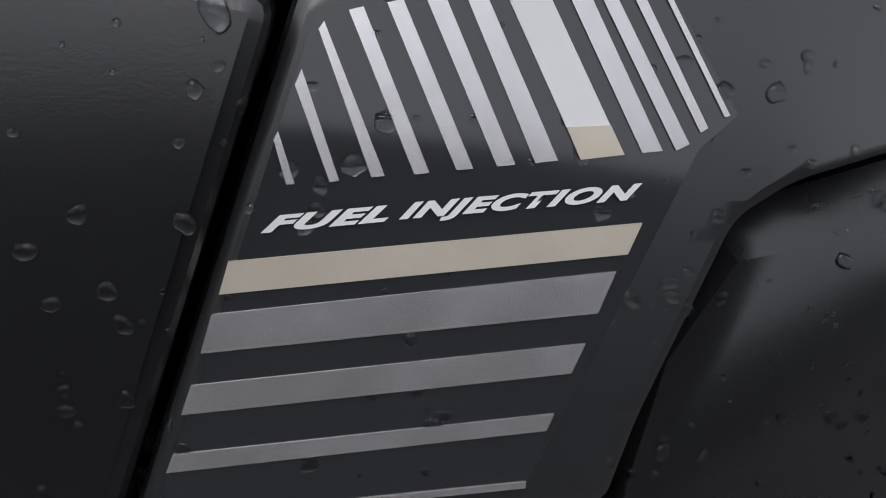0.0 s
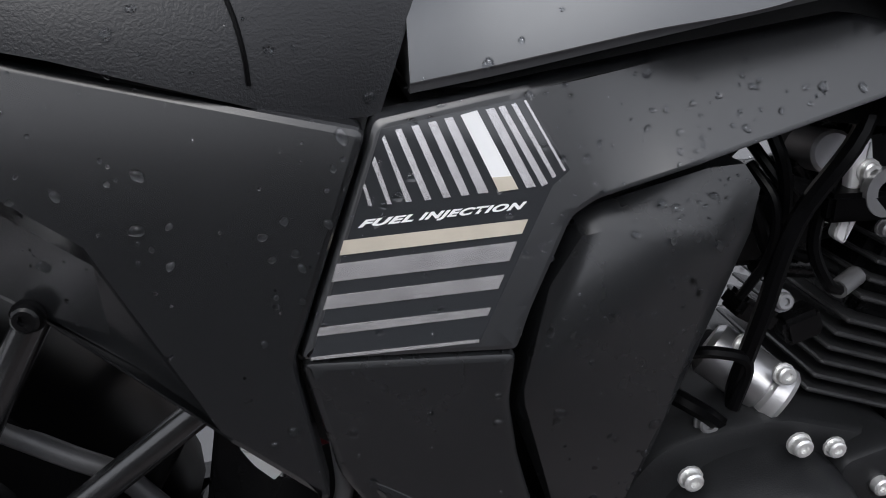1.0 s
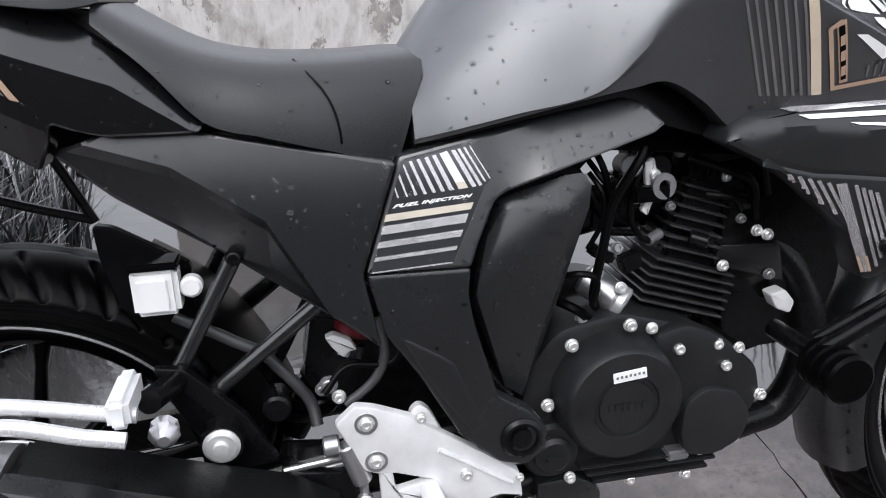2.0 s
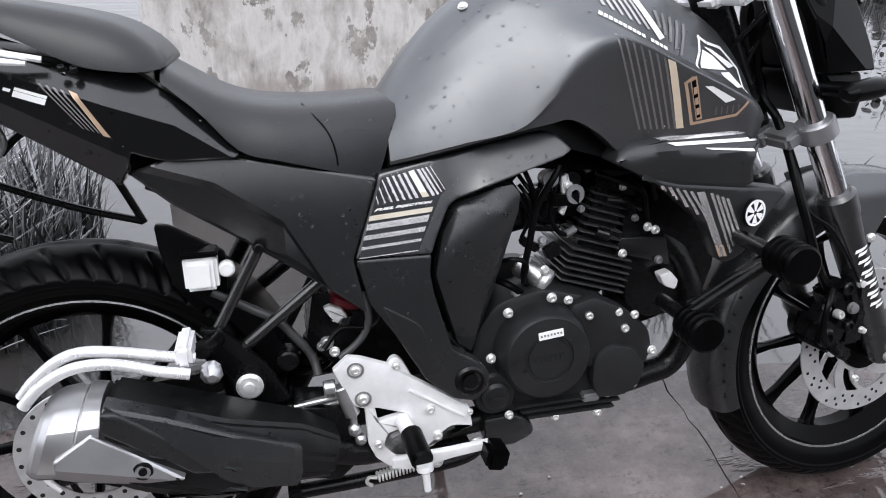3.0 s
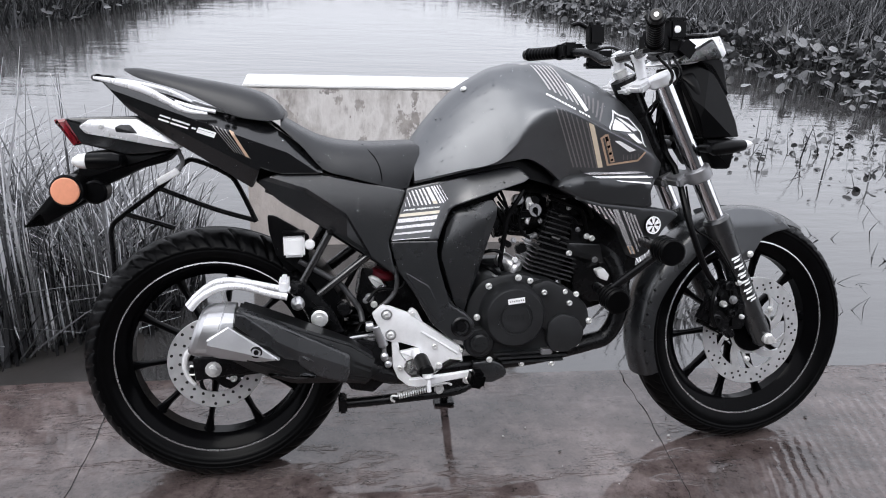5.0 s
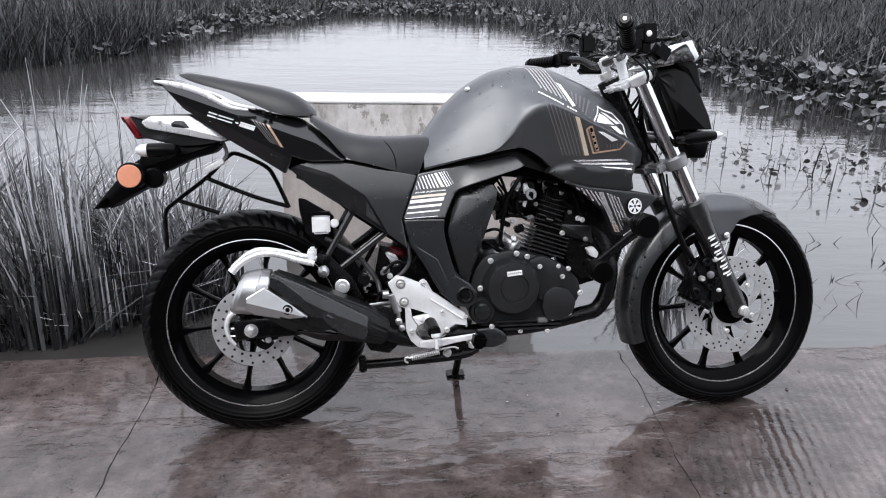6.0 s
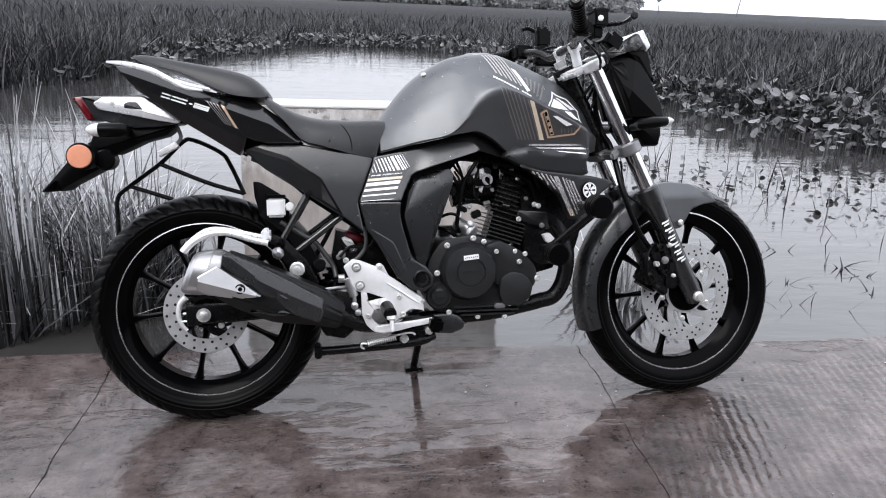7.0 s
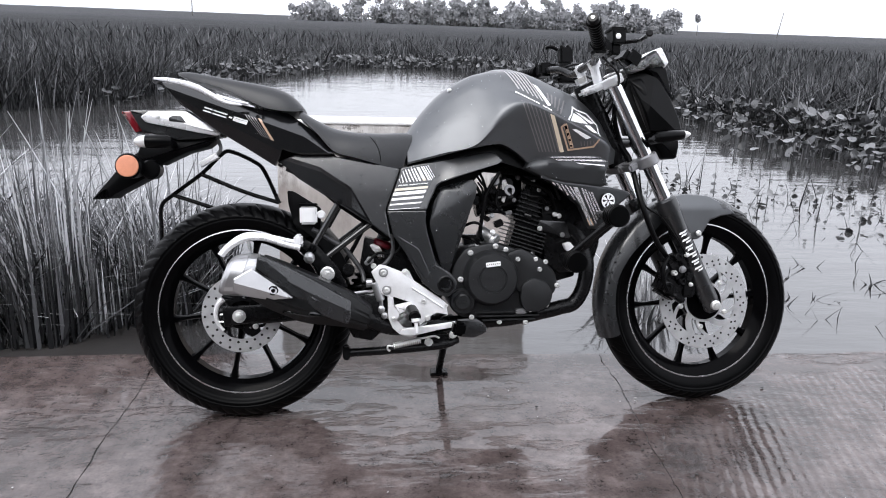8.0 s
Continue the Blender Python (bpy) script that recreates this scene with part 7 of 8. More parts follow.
# front mudguard
bm = bmesh.new()
rings = []
for k, a in enumerate(np.linspace(radians(54), radians(199), 36)):
    a = float(a)
    d = Vector((math.cos(a), 0, math.sin(a)))
    deg = math.degrees(a)
    r = 0.302 + 0.010 * min(1, max(0, (deg - 66) / 35)) - 0.006 * min(1, max(0, (deg - 125) / 40))
    w = 0.012 + 0.046 * min(1, max(0, (deg - 53) / 22)) - 0.001 * min(1, max(0, (deg - 110) / 40))
    dip = 0.004 + 0.022 * min(1, max(0, (deg - 56) / 20)) + 0.030 * min(1, max(0, (deg - 100) / 25)) - 0.022 * min(1, max(0, (deg - 135) / 30))
    rings.append([FRONT + d * (r + h) + Vector((0, y, 0)) for y, h in ((-w, -dip), (-w * 0.97, -0.016), (-w * 0.8, -0.004), (-w * 0.4, 0.004), (0, 0.007), (w * 0.4, 0.004), (w * 0.8, -0.004), (w * 0.97, -0.016), (w, -dip), (w - 0.004, -dip), (w * 0.75, -0.007), (0, 0.003), (-w * 0.75, -0.007), (-w + 0.004, -dip))])
loft(bm, rings)
guard = FP("front_mudguard", bm, PANEL, None, "dark satin front mudguard", at=STEER, sharp=45)
# Paler tank paint here puts the light on upward faces into the colour.
for s in (-1, 1):
    bm = bmesh.new()
    slab(bm, [(1.215, 0.600), (1.275, 0.610), (1.345, 0.604), (1.400, 0.578), (1.440, 0.550), (1.385, 0.545), (1.345, 0.532), (1.312, 0.480), (1.290, 0.476), (1.262, 0.530)], lambda x, z: -0.063 + 0.30 * max(0, z - 0.57) + 0.2 * max(0, x - 1.36), 0.006, rim=0.004, rise=0.003, corner=0.008, side=s)
    FP("mudguard_side", bm, TANK, guard, at=STEER)
    bm = bmesh.new()
    rev(bm, [(0.0085, 0), (0.0085, 0.004), (0.005, 0.007), (0.002, 0.007)], (1.303, 0.070 * s, 0.495), (0, s, 0), 14)
    FP("mudguard_bolt", bm, ZINC, guard, at=STEER)
for deg in range(150, 197, 6):
    a = radians(deg)
    bm = bmesh.new()
    rev(bm, [(0.0032, 0), (0.0028, 0.0016), (0.001, 0.002)], FRONT + Vector((0.296 * math.cos(a), -0.0555, 0.296 * math.sin(a))), (0, -1, 0), 10)
    FP("rivet", bm, BLACK_METAL, guard, at=STEER)
# headlamp cowl
def lamp_ring(x, w, zb, zt, lean):
    pts = []
    for y, z in ((-0.6, 0), (-1, 0.18), (-1, 0.55), (-0.75, 0.88), (-0.35, 1), (0.35, 1), (0.75, 0.88), (1, 0.55), (1, 0.18), (0.6, 0)):
        pts.append((x - lean * (z - 0.5), y * w, zb + (zt - zb) * z))
    return pts


def lamp_face(x, z):
    """Three facets that meet in a point near the lamp's foot."""
    up = (z - 0.790) - 0.88 * (1.204 - x)
    return -0.100 + (0.30 * up if up > 0 else -0.10 * up) + 0.5 * max(0.0, 1.128 - x - 0.33 * (0.955 - z) + 0.03)


bm = bmesh.new()
loft(bm, [lamp_ring(1.088, 0.060, 0.915, 0.945, 0.0), lamp_ring(1.115, 0.084, 0.845, 0.952, 0.0), lamp_ring(1.140, 0.088, 0.792, 0.930, 0.0), lamp_ring(1.185, 0.080, 0.790, 0.855, 0.0), lamp_ring(1.215, 0.066, 0.789, 0.805, 0.0)])
bmesh.ops.bevel(bm, geom=bm.edges[:], offset=0.004, segments=1, affect="EDGES", clamp_overlap=True)
lamp = FP("headlamp_cowl", bm, PLASTIC, None, "angular black headlamp cowl", sharp=25)
for s in (-1, 1):
    bm = bmesh.new()
    slab(bm, [(1.079, 0.950), (1.129, 0.957), (1.168, 0.938), (1.200, 0.885), (1.222, 0.825), (1.226, 0.790), (1.131, 0.788), (1.105, 0.866)], lamp_face, 0.02, rim=0.003, rise=0.003, corner=0.004, side=s, cuts=[(1.204, 0.790, 1.104, 0.878), (1.158, 0.955, 1.1029, 0.788)])
    FP("lamp_side", bm, PLASTIC, lamp, sharp=8)
    bm = bmesh.new()
    rings = []
    for h, r in ((0.0, 0.010), (0.012, 0.020), (0.05, 0.022), (0.085, 0.017), (0.10, 0.007)):
        o = Vector((1.112 + h, 0.150 * s, 0.765 + 0.1 * h))
        rings.append([o + Vector((0, r * math.cos(a), r * 0.75 * math.sin(a))) for a in (2 * math.pi * q / 16 for q in range(16))])
    loft(bm, rings)
    ind = FP("front_indicator", bm, PLASTIC, None, "black front indicator with clear lens")
    bm = bmesh.new()
    rings = []
    for h, r in ((0.086, 0.0165), (0.10, 0.011), (0.109, 0.004)):
        o = Vector((1.112 + h, 0.1505 * s, 0.7655 + 0.1 * h))
        rings.append([o + Vector((0, r * math.cos(a), r * 0.75 * math.sin(a))) for a in (2 * math.pi * q / 16 for q in range(16))])
    loft(bm, rings)
    FP("lens", bm, WHITE, ind)
    bm = bmesh.new()
    cyl(bm, (1.15, 0.06 * s, 0.764), (1.15, 0.140 * s, 0.767), 0.011, 0.013, n=14)
    FP("stalk", bm, PLASTIC, ind)
bm = bmesh.new()
slab(bm, [(1.140, 0.790), (1.220, 0.788), (1.231, 0.752), (1.222, 0.712), (1.180, 0.713), (1.148, 0.758)], -0.075, 0.15, rim=0.008, rise=0.008, corner=0.008)
FP("lamp_base", bm, PLASTIC, lamp)
bm = bmesh.new()
loft(bm, [lamp_ring(1.195, 0.056, 0.792, 0.84, 0.03), lamp_ring(1.222, 0.046, 0.790, 0.808, 0.01)])
FP("headlamp_glass", bm, CHROME, lamp, "faceted headlamp glass")
# instrument pod with a pale visor edge
bm = bmesh.new()
box(bm, (1.09, 0, 0.99), (0.06, 0.15, 0.05), Matrix.Rotation(radians(35), 3, "Y"), bev=0.012)
FP("instrument_pod", bm, PLASTIC, None, "black instrument pod")
bm = bmesh.new()
slab(bm, [(1.055, 0.958), (1.142, 1.010), (1.174, 1.026), (1.197, 0.983), (1.182, 0.965), (1.153, 1.010), (1.132, 0.998), (1.126, 0.962), (1.10, 0.957)], -0.072, 0.144, rim=0.006, rise=0.006, corner=0.006)
FP("fly_screen", bm, SILVER, None, "pale fly screen edge")
bm = bmesh.new()
slab(bm, [(1.128, 0.960), (1.134, 0.996), (1.148, 1.006), (1.192, 0.965), (1.211, 0.885), (1.205, 0.885), (1.160, 0.950)], -0.066, 0.132, rim=0.006, rise=0.006, corner=0.006)
FP("visor", bm, PLASTIC)


# ---------------------------------------------------------------- rain drops on the bodywork
def scatter_drops(seed, n, obs, box_, rmin, rmax):
    """Flattened beads of water where rays from the right side and from above meet the bodywork."""
    rng = random.Random(seed)
    verts, faces = [], []
    made = 0
    while made < n:
        x, z = rng.uniform(box_[0], box_[1]), rng.uniform(box_[2], box_[3])
        best = None
        for ob in obs:
            hit, nrm, _, _ = skin(ob).ray_cast(Vector((x, -0.6, z)), Vector((0, 1, 0)))
            if hit is not None and (best is None or hit.y < best[0].y):
                best = (hit, nrm if nrm.y < 0 else -nrm)
        made += 1
        if best is None or best[1].y > -0.12:
            continue
        p, nrm = best
        r = rmin + (rmax - rmin) * rng.random() ** 3.2
        u = nrm.orthogonal().normalized()
        v = nrm.cross(u)
        st, turn = rng.uniform(1.0, 1.5), rng.uniform(0, 6.28)
        wob = [rng.uniform(0.82, 1.15) for _ in range(12)]
        base = len(verts)
        for r1, h in ((1.0, -0.1), (0.96, 0.12), (0.75, 0.28), (0.4, 0.38)):
            for k in range(12):
                a = 2 * math.pi * k / 12
                q = Vector((math.cos(a) * st, math.sin(a))) * r * r1 * wob[k]
                qx, qy = q.x * math.cos(turn) - q.y * math.sin(turn), q.x * math.sin(turn) + q.y * math.cos(turn)
                verts.append(p + u * qx + v * qy + nrm * (h * r))
        verts.append(p + nrm * (0.41 * r))
        for j in range(3):
            for k in range(12):
                a, b = base + 12 * j + k, base + 12 * j + (k + 1) % 12
                faces.append((a, b, b + 12, a + 12))
        for k in range(12):
            faces.append((base + 36 + k, base + 36 + (k + 1) % 12, base + 48))
    return verts, faces


sk = [bpy.data.objects[n] for n in ("fuel_tank", "rider_seat", "frame_cover", "lower_frame_cover", "side_panel", "airbox_cover", "tank_shroud", "tail_cowl", "clutch_cover", "silencer")]
v, f = scatter_drops(4, 2000, sk, (-0.1, 1.0, 0.36, 0.95), 0.0008, 0.0030)
sheet("rain_drop", v, f, DROP, None, "clear rain drops beaded on the bodywork", kind="stuff", category="rain drops").matrix_basis = BIKE.matrix_basis.copy()
v, f = scatter_drops(9, 260, [bpy.data.objects[n] for n in ("frame_cover", "side_panel", "airbox_cover")], (0.40, 0.66, 0.56, 0.73), 0.0006, 0.0023)
sheet("rain_drop", v, f, DROP, None, "clear rain drops beaded on the side panels", kind="stuff", category="rain drops").matrix_basis = BIKE.matrix_basis.copy()


# ---------------------------------------------------------------- plants
def blade(verts, faces, o, height, lean, turn, width, rng, seg=5, droop=0.5, room=None):
    """A tapered, bending blade of grass."""
    if room is not None and math.sin(turn) < 0:
        lean = min(lean, max(0.0, room - rng.uniform(0, 0.10)) / (height * (1 + droop) * -math.sin(turn) + 1e-6))
    if room is not None and math.cos(turn) > 0:      # none of them leans across the parapet
        lean = min(lean, max(0.02, (-0.14 - rng.uniform(0, 0.16) - o.x) / (height * (1 + droop) * math.cos(turn) + 1e-6)))
    d = Vector((math.cos(turn), math.sin(turn), 0))
    face_dir = turn + math.pi / 2 + rng.uniform(-0.9, 0.9)
    s = Vector((math.cos(face_dir), math.sin(face_dir), 0))
    base = len(verts)
    for k in range(seg + 1):
        t = k / seg
        out = lean * height * (t + droop * t * t)
        p = o + d * out + Vector((0, 0, height * (t - 0.35 * lean * t * t * droop)))
        w = width * (1 - 0.85 * t) * (0.7 + 0.6 * min(1, t * 3) if t < 0.33 else 1.3 - 0.3 * t) / 2
        verts += [p - s * w, p + s * w]
    for k in range(seg):
        a = base + 2 * k
        faces.append((a, a + 1, a + 3, a + 2))


def leaf(verts, faces, o, size, turn, tilt, rng, stalk=True):
    """A rounded, cupped leaf on a short stalk."""
    rot = Euler((tilt, rng.uniform(-0.4, 0.4), turn)).to_matrix()
    base = len(verts)
    verts.append(o + rot @ Vector((0, 0, -0.12 * size)))
    for k in range(9):
        a = 2 * math.pi * k / 9
        verts.append(o + rot @ Vector((math.cos(a) * size * 0.85, math.sin(a) * size * (1.1 if abs(a - math.pi / 2) < 0.8 else 0.95), 0.10 * size * math.sin(2 * a))))
    for k in range(9):
        faces.append((base, base + 1 + k, base + 1 + (k + 1) % 9))
    if not stalk:
        return
    b2 = len(verts)
    verts += [o + Vector((-0.006, 0, -0.1 * size)), o + Vector((0.006, 0, -0.1 * size)), Vector((o.x + 0.006, o.y, WATER_Z - 0.05)), Vector((o.x - 0.006, o.y, WATER_Z - 0.05))]
    faces.append((b2, b2 + 1, b2 + 2, b2 + 3))


TUFTS = [(-0.80, 0.80, 0.18, 620, 0.70), (-0.46, 0.88, 0.13, 330, 0.58), (-1.28, 0.88, 0.17, 480, 0.70), (-1.78, 1.02, 0.17, 420, 0.75), (-0.72, 1.30, 0.13, 220, 0.70), (-0.44, 1.14, 0.13, 300, 0.68), (-0.30, 1.06, 0.08, 150, 0.58), (-1.10, 1.36, 0.16, 260, 0.78),
         (-1.65, 1.55, 0.18, 320, 0.9), (-2.30, 1.15, 0.18, 380, 0.9), (-2.35, 1.75, 0.2, 260, 0.9), (-0.62, 0.74, 0.09, 190, 0.46), (-1.12, 0.74, 0.09, 190, 0.46), (-1.58, 0.76, 0.09, 170, 0.46)]


def near_grass():
    """Tufts whose blades fan out from a tight foot, the outer ones almost flat, with bent and broken ones among them."""
    rng = random.Random(21)
    verts, faces = [], []
    for cx, cy, spread, count, tall in TUFTS:
        for _ in range(int(count * 1.05)):
            a, q = rng.uniform(0, 6.283), rng.random() ** 0.6
            o = Vector((cx + spread * q * math.cos(a), cy + spread * q * math.sin(a), -0.12))
            a = math.atan2(q * math.sin(a), q * math.cos(a) - 0.22)      # the wind has laid them over a little
            pick = rng.random()
            if pick < 0.88:      # the fan
                h, ln, droop = tall * rng.uniform(0.5, 1.0) * (1 - 0.25 * q), 0.08 + 1.1 * q ** 1.3 * rng.uniform(0.4, 1.2), rng.uniform(0.4, 1.5)
            elif pick < 0.93:    # a few tall stalks
                h, ln, droop = tall * rng.uniform(1.0, 1.3), rng.uniform(0.02, 0.3), rng.uniform(0.1, 0.5)
            else:                # bent over
                h, ln, droop = tall * rng.uniform(0.3, 0.6), rng.uniform(0.6, 1.5), rng.uniform(0.8, 1.8)
            blade(verts, faces, o, h, ln, a + rng.gauss(0, 0.25), rng.uniform(0.006, 0.0165), rng, 7, droop, o.y - (0.74 if o.x > -0.78 else 0.50))
    return verts, faces


v, f = near_grass()
sheet("grass_clump", v, f, GRASS, None, "tall thin marsh grass at the road's edge", smooth=False, kind="stuff", category="grass")


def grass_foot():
    """Short dead blades matted round the foot of the tufts, coloured dark as shade."""
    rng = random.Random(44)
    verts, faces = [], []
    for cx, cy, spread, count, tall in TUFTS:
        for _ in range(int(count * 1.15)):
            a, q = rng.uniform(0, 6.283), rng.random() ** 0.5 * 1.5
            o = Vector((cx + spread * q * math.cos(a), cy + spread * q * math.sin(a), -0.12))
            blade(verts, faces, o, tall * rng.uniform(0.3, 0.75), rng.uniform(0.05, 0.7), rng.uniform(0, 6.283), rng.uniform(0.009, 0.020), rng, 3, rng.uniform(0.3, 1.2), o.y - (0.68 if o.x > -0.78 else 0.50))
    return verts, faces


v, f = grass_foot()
sheet("shade_dead_grass", v, f, SHADE_GRASS, None, "dead grass matted round the tufts, coloured dark for the shade there", smooth=False, kind="stuff", category="grass")


def water_tuft():
    """A half-drowned clump of pale bowed grass beside the road."""
    rng = random.Random(77)
    verts, faces = [], []
    for _ in range(240):
        a, q = rng.uniform(0, 6.283), rng.random() ** 0.5
        o = Vector((1.54 + 0.19 * q * math.cos(a), 0.92 + 0.17 * q * math.sin(a), WATER_Z - 0.04))
        blade(verts, faces, o, rng.uniform(0.08, 0.30), rng.uniform(0.05, 0.55), a + rng.gauss(0, 0.7), rng.uniform(0.006, 0.017), rng, 5, rng.uniform(0.4, 1.4))
    return verts, faces


def drowned_stalks():
    """Short bent stalks in the open water."""
    rng = random.Random(78)
    verts, faces = [], []
    for _ in range(16):
        o = Vector((rng.uniform(2.0, 2.8), rng.uniform(0.8, 1.6), WATER_Z - 0.02))
        for _ in range(rng.randint(2, 4)):
            blade(verts, faces, o + Vector((rng.gauss(0, 0.015), rng.gauss(0, 0.015), 0)), rng.uniform(0.03, 0.085), rng.uniform(0.2, 1.0), rng.uniform(0, 6.283), rng.uniform(0.006, 0.014), rng, 4, rng.uniform(0.3, 1.2))
    return verts, faces


v, f = water_tuft()
sheet("water_grass", v, f, PALE_GRASS, None, "half-drowned clump of pale bowed grass in the pond's edge", smooth=False, kind="stuff", category="grass")
v, f = drowned_stalks()
sheet("drowned_stalk", v, f, REED, None, "short dark stalks in the open water", smooth=False, kind="stuff", category="reeds")


def shore_plants():
    rng = random.Random(5)
    reeds, rf, pads, pf = [], [], [], []
    for _ in range(17000):
        x = rng.uniform(-13, 15)
        depth = rng.random() ** 1.6 * 9.0
        y = shore(x) + depth - 0.15
        # steep stretches of the bank get their share too
        if rng.random() < 0.45:
            y = rng.uniform(4, 22)
            side = 1 if rng.random() < 0.5 else -1
            xs = np.interp(y, [4.3, 5.0, 6.5, 9.0, 13.5, 18.0, 20.0, 22], [5.3, 5.15, 5.08, 5.0, 4.7, 3.8, 2.2, 2.0]) if side > 0 else np.interp(y, [4.2, 6.0, 7.6, 9.0, 13.6, 19.0, 22], [-9, -5.5, -3.9, -3.0, -2.2, -0.2, 0.0])
            x = float(xs) + side * rng.random() ** 1.5 * 5
            if y > 19 and abs(x) < 3:
                y += 1.5
        dist = max(0.0, y - shore(x))
        if x > 2.5 and dist < 3.5 and rng.random() < 0.45:      # broad leaves among the reeds
            leaf(pads, pf, Vector((x, y, max(WATER_Z, ground_height(x, y)) + rng.uniform(0.05, 0.28))), rng.uniform(0.03, 0.075), rng.uniform(0, 6.283), rng.uniform(-0.1, 1.3), rng)
            continue
        h = rng.uniform(0.25, 0.6) * ((0.45 if x > 2.5 else 0.8) if dist < 1.2 else 1.1)
        blade(reeds, rf, Vector((x, y, ground_height(x, y) - 0.05)), h, rng.uniform(0.05, 0.7), rng.uniform(0, 6.283), rng.uniform(0.014, 0.035), rng, 3, 0.8)
    for _ in range(6500):  # tall dark reeds on the near left bank
        x = rng.uniform(-9.5, -2.7)
        y = shore(x) + rng.random() ** 1.4 * 2.2 - 0.2
        blade(reeds, rf, Vector((x, y, max(WATER_Z - 0.05, ground_height(x, y) - 0.05))), rng.uniform(0.4, 0.95), rng.uniform(0.05, 0.5), rng.uniform(0, 6.283), rng.uniform(0.012, 0.028), rng, 4, rng.uniform(0.5, 1.4))
    for _ in range(9000):
        t = rng.random()
        if t < 0.42:      # leafy raft along the right bank
            y = rng.uniform(3.6, 13.5)
            x = float(np.interp(y, [3.6, 4.3, 5.0, 6.5, 9.0, 13.5], [6.6, 5.3, 5.15, 5.08, 5.0, 4.7])) + rng.gauss(0.35, 0.45)
        elif t < 0.75:    # far side
            x = rng.uniform(-3.0, 4.5)
            y = 19.6 + rng.random() * 3.0
        else:             # left bank
            y = rng.uniform(8.5, 18)
            x = float(np.interp(y, [8.5, 13.6, 18], [-3.2, -2.2, -0.6])) - rng.random() * 2.5 + 0.3
        g = max(WATER_Z, ground_height(x, y))
        leaf(pads, pf, Vector((x, y, g + rng.uniform(0.03, 0.20))), rng.uniform(0.024, 0.062) * (1.0 if y < 12 else 1.35), rng.uniform(0, 6.283), rng.uniform(-0.2, 1.2), rng)
    for _ in range(420):  # loose rafts on the open water to the right
        cx, cy = rng.choice([(2.9, 3.4), (3.4, 3.0), (3.9, 3.3), (4.6, 3.2), (3.6, 2.3), (4.4, 2.5), (2.6, 3.7), (5.2, 2.6)])
        x, y = cx + rng.gauss(0, 0.28), cy + rng.gauss(0, 0.16)
        leaf(pads, pf, Vector((x, y, WATER_Z + 0.01 + 0.10 * rng.random() ** 2)), rng.uniform(0.012, 0.028), rng.uniform(0, 6.283), rng.uniform(-0.2, 1.0), rng, False)
        if rng.random() < 0.22:
            blade(reeds, rf, Vector((x, y, WATER_Z - 0.05)), rng.uniform(0.12, 0.4), rng.uniform(0.02, 0.4), rng.uniform(0, 6.283), rng.uniform(0.006, 0.012), rng, 3, 0.6)
    for _ in range(12000):  # the tall grass of the field, thinning with distance
        y = 7.0 + 45 * rng.random() ** 1.7
        x = rng.uniform(-0.75, 0.95) * (y + 3)
        if y - shore(x) < 0.3:
            continue
        g = 1 + y * 0.02
        blade(reeds, rf, Vector((x, y, ground_height(x, y) - 0.05)), rng.uniform(0.3, 0.62), rng.uniform(0.05, 0.6), rng.uniform(0, 6.283), rng.uniform(0.02, 0.045) * g, rng, 2, 0.8)
    for _ in range(60):   # stems standing in the water
        x, y = rng.uniform(1.9, 3.4), rng.uniform(0.7, 2.6)
        blade(reeds, rf, Vector((x, y, WATER_Z - 0.05)), rng.uniform(0.05, 0.16), rng.uniform(0.0, 0.8), rng.uniform(0, 6.283), rng.uniform(0.006, 0.012), rng, 3, 0.6)
    return reeds, rf, pads, pf


r1, r2, p1, p2 = shore_plants()
sheet("reeds", r1, r2, REED, None, "dense grey-green reeds and grass on the pond banks", smooth=False, kind="stuff", category="reeds")
sheet("water_plants", p1, p2, PADS, None, "broad-leaved floating plants along the banks", smooth=False, kind="stuff", category="water plants")


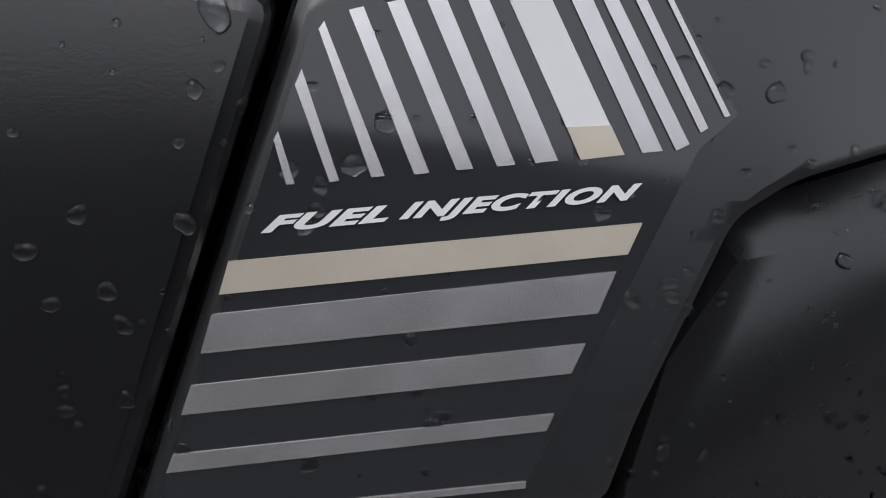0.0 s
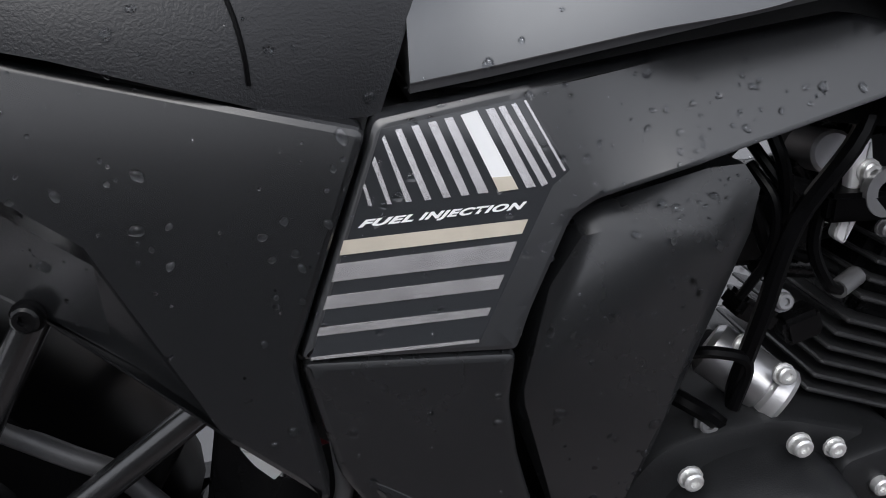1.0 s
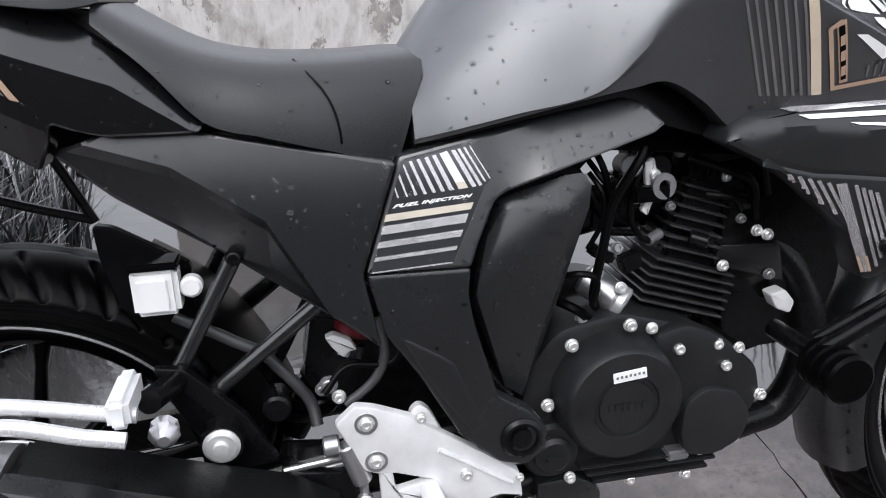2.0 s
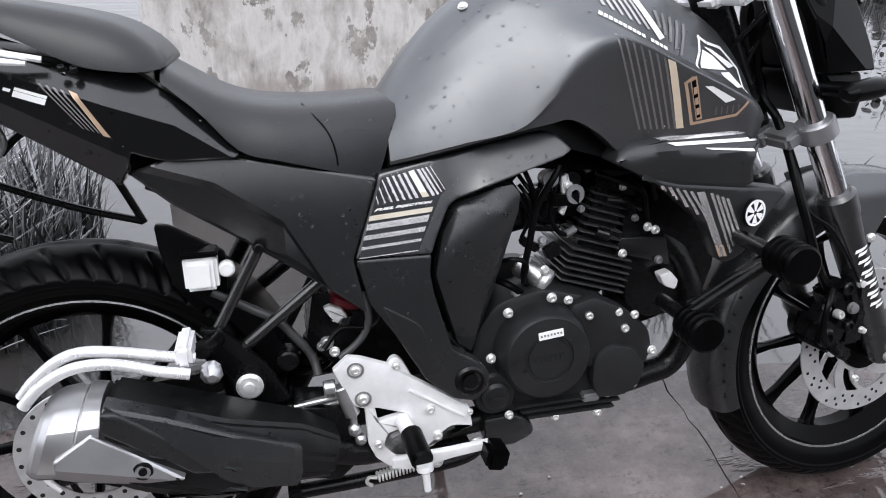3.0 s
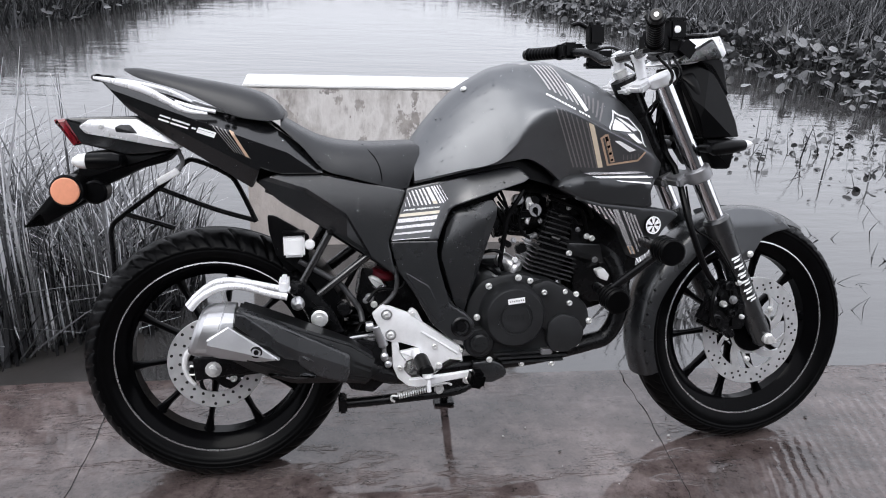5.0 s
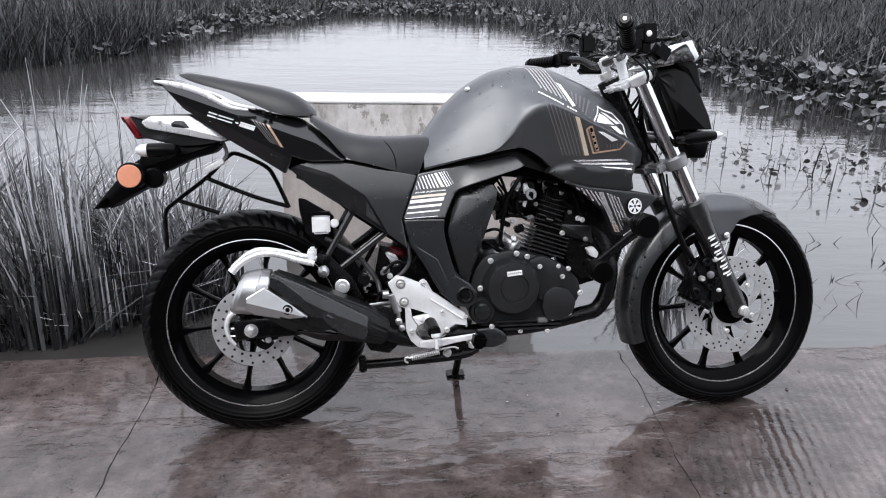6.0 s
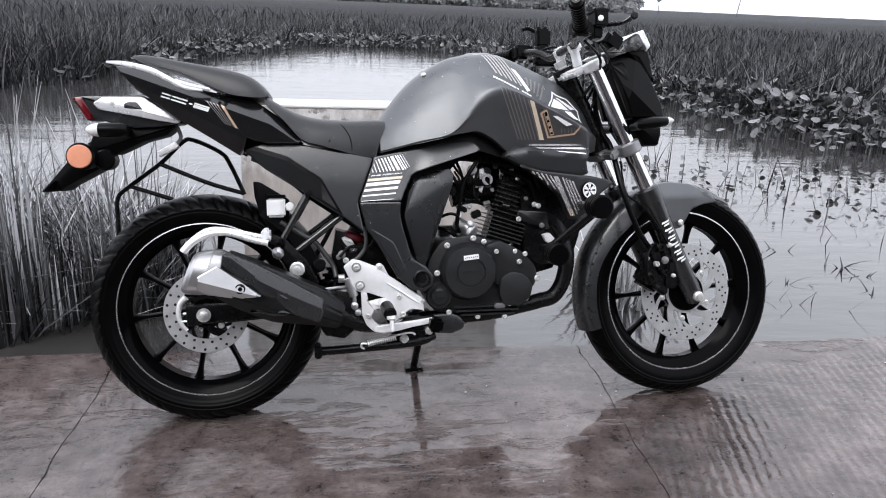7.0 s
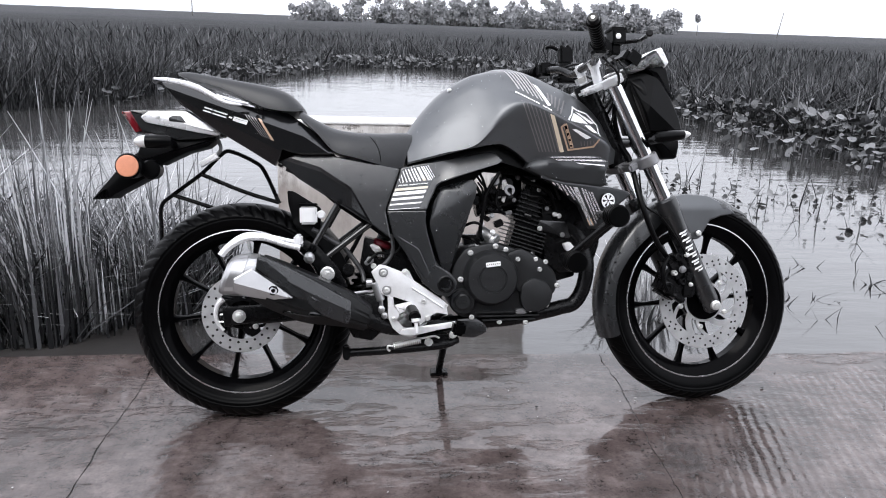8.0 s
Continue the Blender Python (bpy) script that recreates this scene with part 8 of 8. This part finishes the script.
# ---------------------------------------------------------------- far trees and poles
def far_trees():
    rng = random.Random(13)
    lv, lf, tv, tf = [], [], [], []

    def one(x, y, h, spread, low=0.12):
        base = rise(x, y)
        b = len(tv)
        for k in range(3):
            z, r = base + h * 0.55 * k / 2, 0.16 * (1 - 0.3 * k)
            for q in range(5):
                a = 2 * math.pi * q / 5
                tv.append((x + r * math.cos(a), y + r * math.sin(a), z))
        for k in range(2):
            for q in range(5):
                tf.append((b + 5 * k + q, b + 5 * k + (q + 1) % 5, b + 5 * k + 5 + (q + 1) % 5, b + 5 * k + 5 + q))
        lobes = [(x + rng.gauss(0, spread * 0.45), y + rng.gauss(0, spread * 0.3), base + h * rng.uniform(low, 0.95), spread * rng.uniform(0.4, 0.8)) for _ in range(rng.randint(6, 10))]
        for lx, ly, lz, lr in lobes:
            for _ in range(70):
                d = Vector((rng.gauss(0, 1), rng.gauss(0, 1), rng.gauss(0, 0.8)))
                p = Vector((lx, ly, lz)) + d.normalized() * lr * rng.random() ** 0.4
                s = rng.uniform(0.16, 0.42)
                e = Euler((rng.uniform(0, 3), rng.uniform(0, 3), rng.uniform(0, 3))).to_matrix()
                b2 = len(lv)
                for qx, qy in ((-1, -0.6), (0.2, -1), (1, 0.3), (-0.3, 1)):
                    lv.append(p + e @ Vector((qx * s, qy * s, 0.1 * s * qx)))
                lf.append((b2, b2 + 1, b2 + 2, b2 + 3))

    for k in range(74):
        x = -18 + 108 * (k + rng.uniform(-0.4, 0.4)) / 73
        h = 6.7 + 3.0 * noise.noise((x * 0.11, 0, 0)) + rng.gauss(0, 1.2)
        if x < 4 and noise.noise((x * 0.35, 4.0, 0)) < 0:
            continue
        if x < 8:
            h *= 0.62 + 0.03 * (x + 18) / 2.6
        one(x, 220 + rng.uniform(-8, 8), max(2.6, h), rng.uniform(1.2, 2.6))
    for _ in range(80):
        one(rng.uniform(6, 88), 226 + rng.uniform(-3, 6), rng.uniform(2.4, 4.8), 3.2)
    one(98, 220, 5.6, 1.0, 0.72)
    return lv, lf, tv, tf


a1, a2, b1, b2 = far_trees()
sheet("far_trees", a1, a2, TREES, None, "line of distant trees across the field, haze put into their colour", smooth=False, kind="stuff", category="trees")
sheet("far_tree_trunks", b1, b2, BARK, None, "thin trunks of the distant trees", kind="stuff", category="trees")
for x, h, ln in ((-44.0, 8.5, 0.1), (122.5, 7.6, 1.2)):
    bm = bmesh.new()
    sweep(bm, [(x, 220, rise(x, 220) - 0.2), (x + ln * 0.5, 220, rise(x, 220) + h * 0.5), (x + ln, 220, rise(x, 220) + h)], (0.16, 0.07), 8)
    part("pole", bm, BARK, None, "bare wooden pole far off in the field", category="pole")
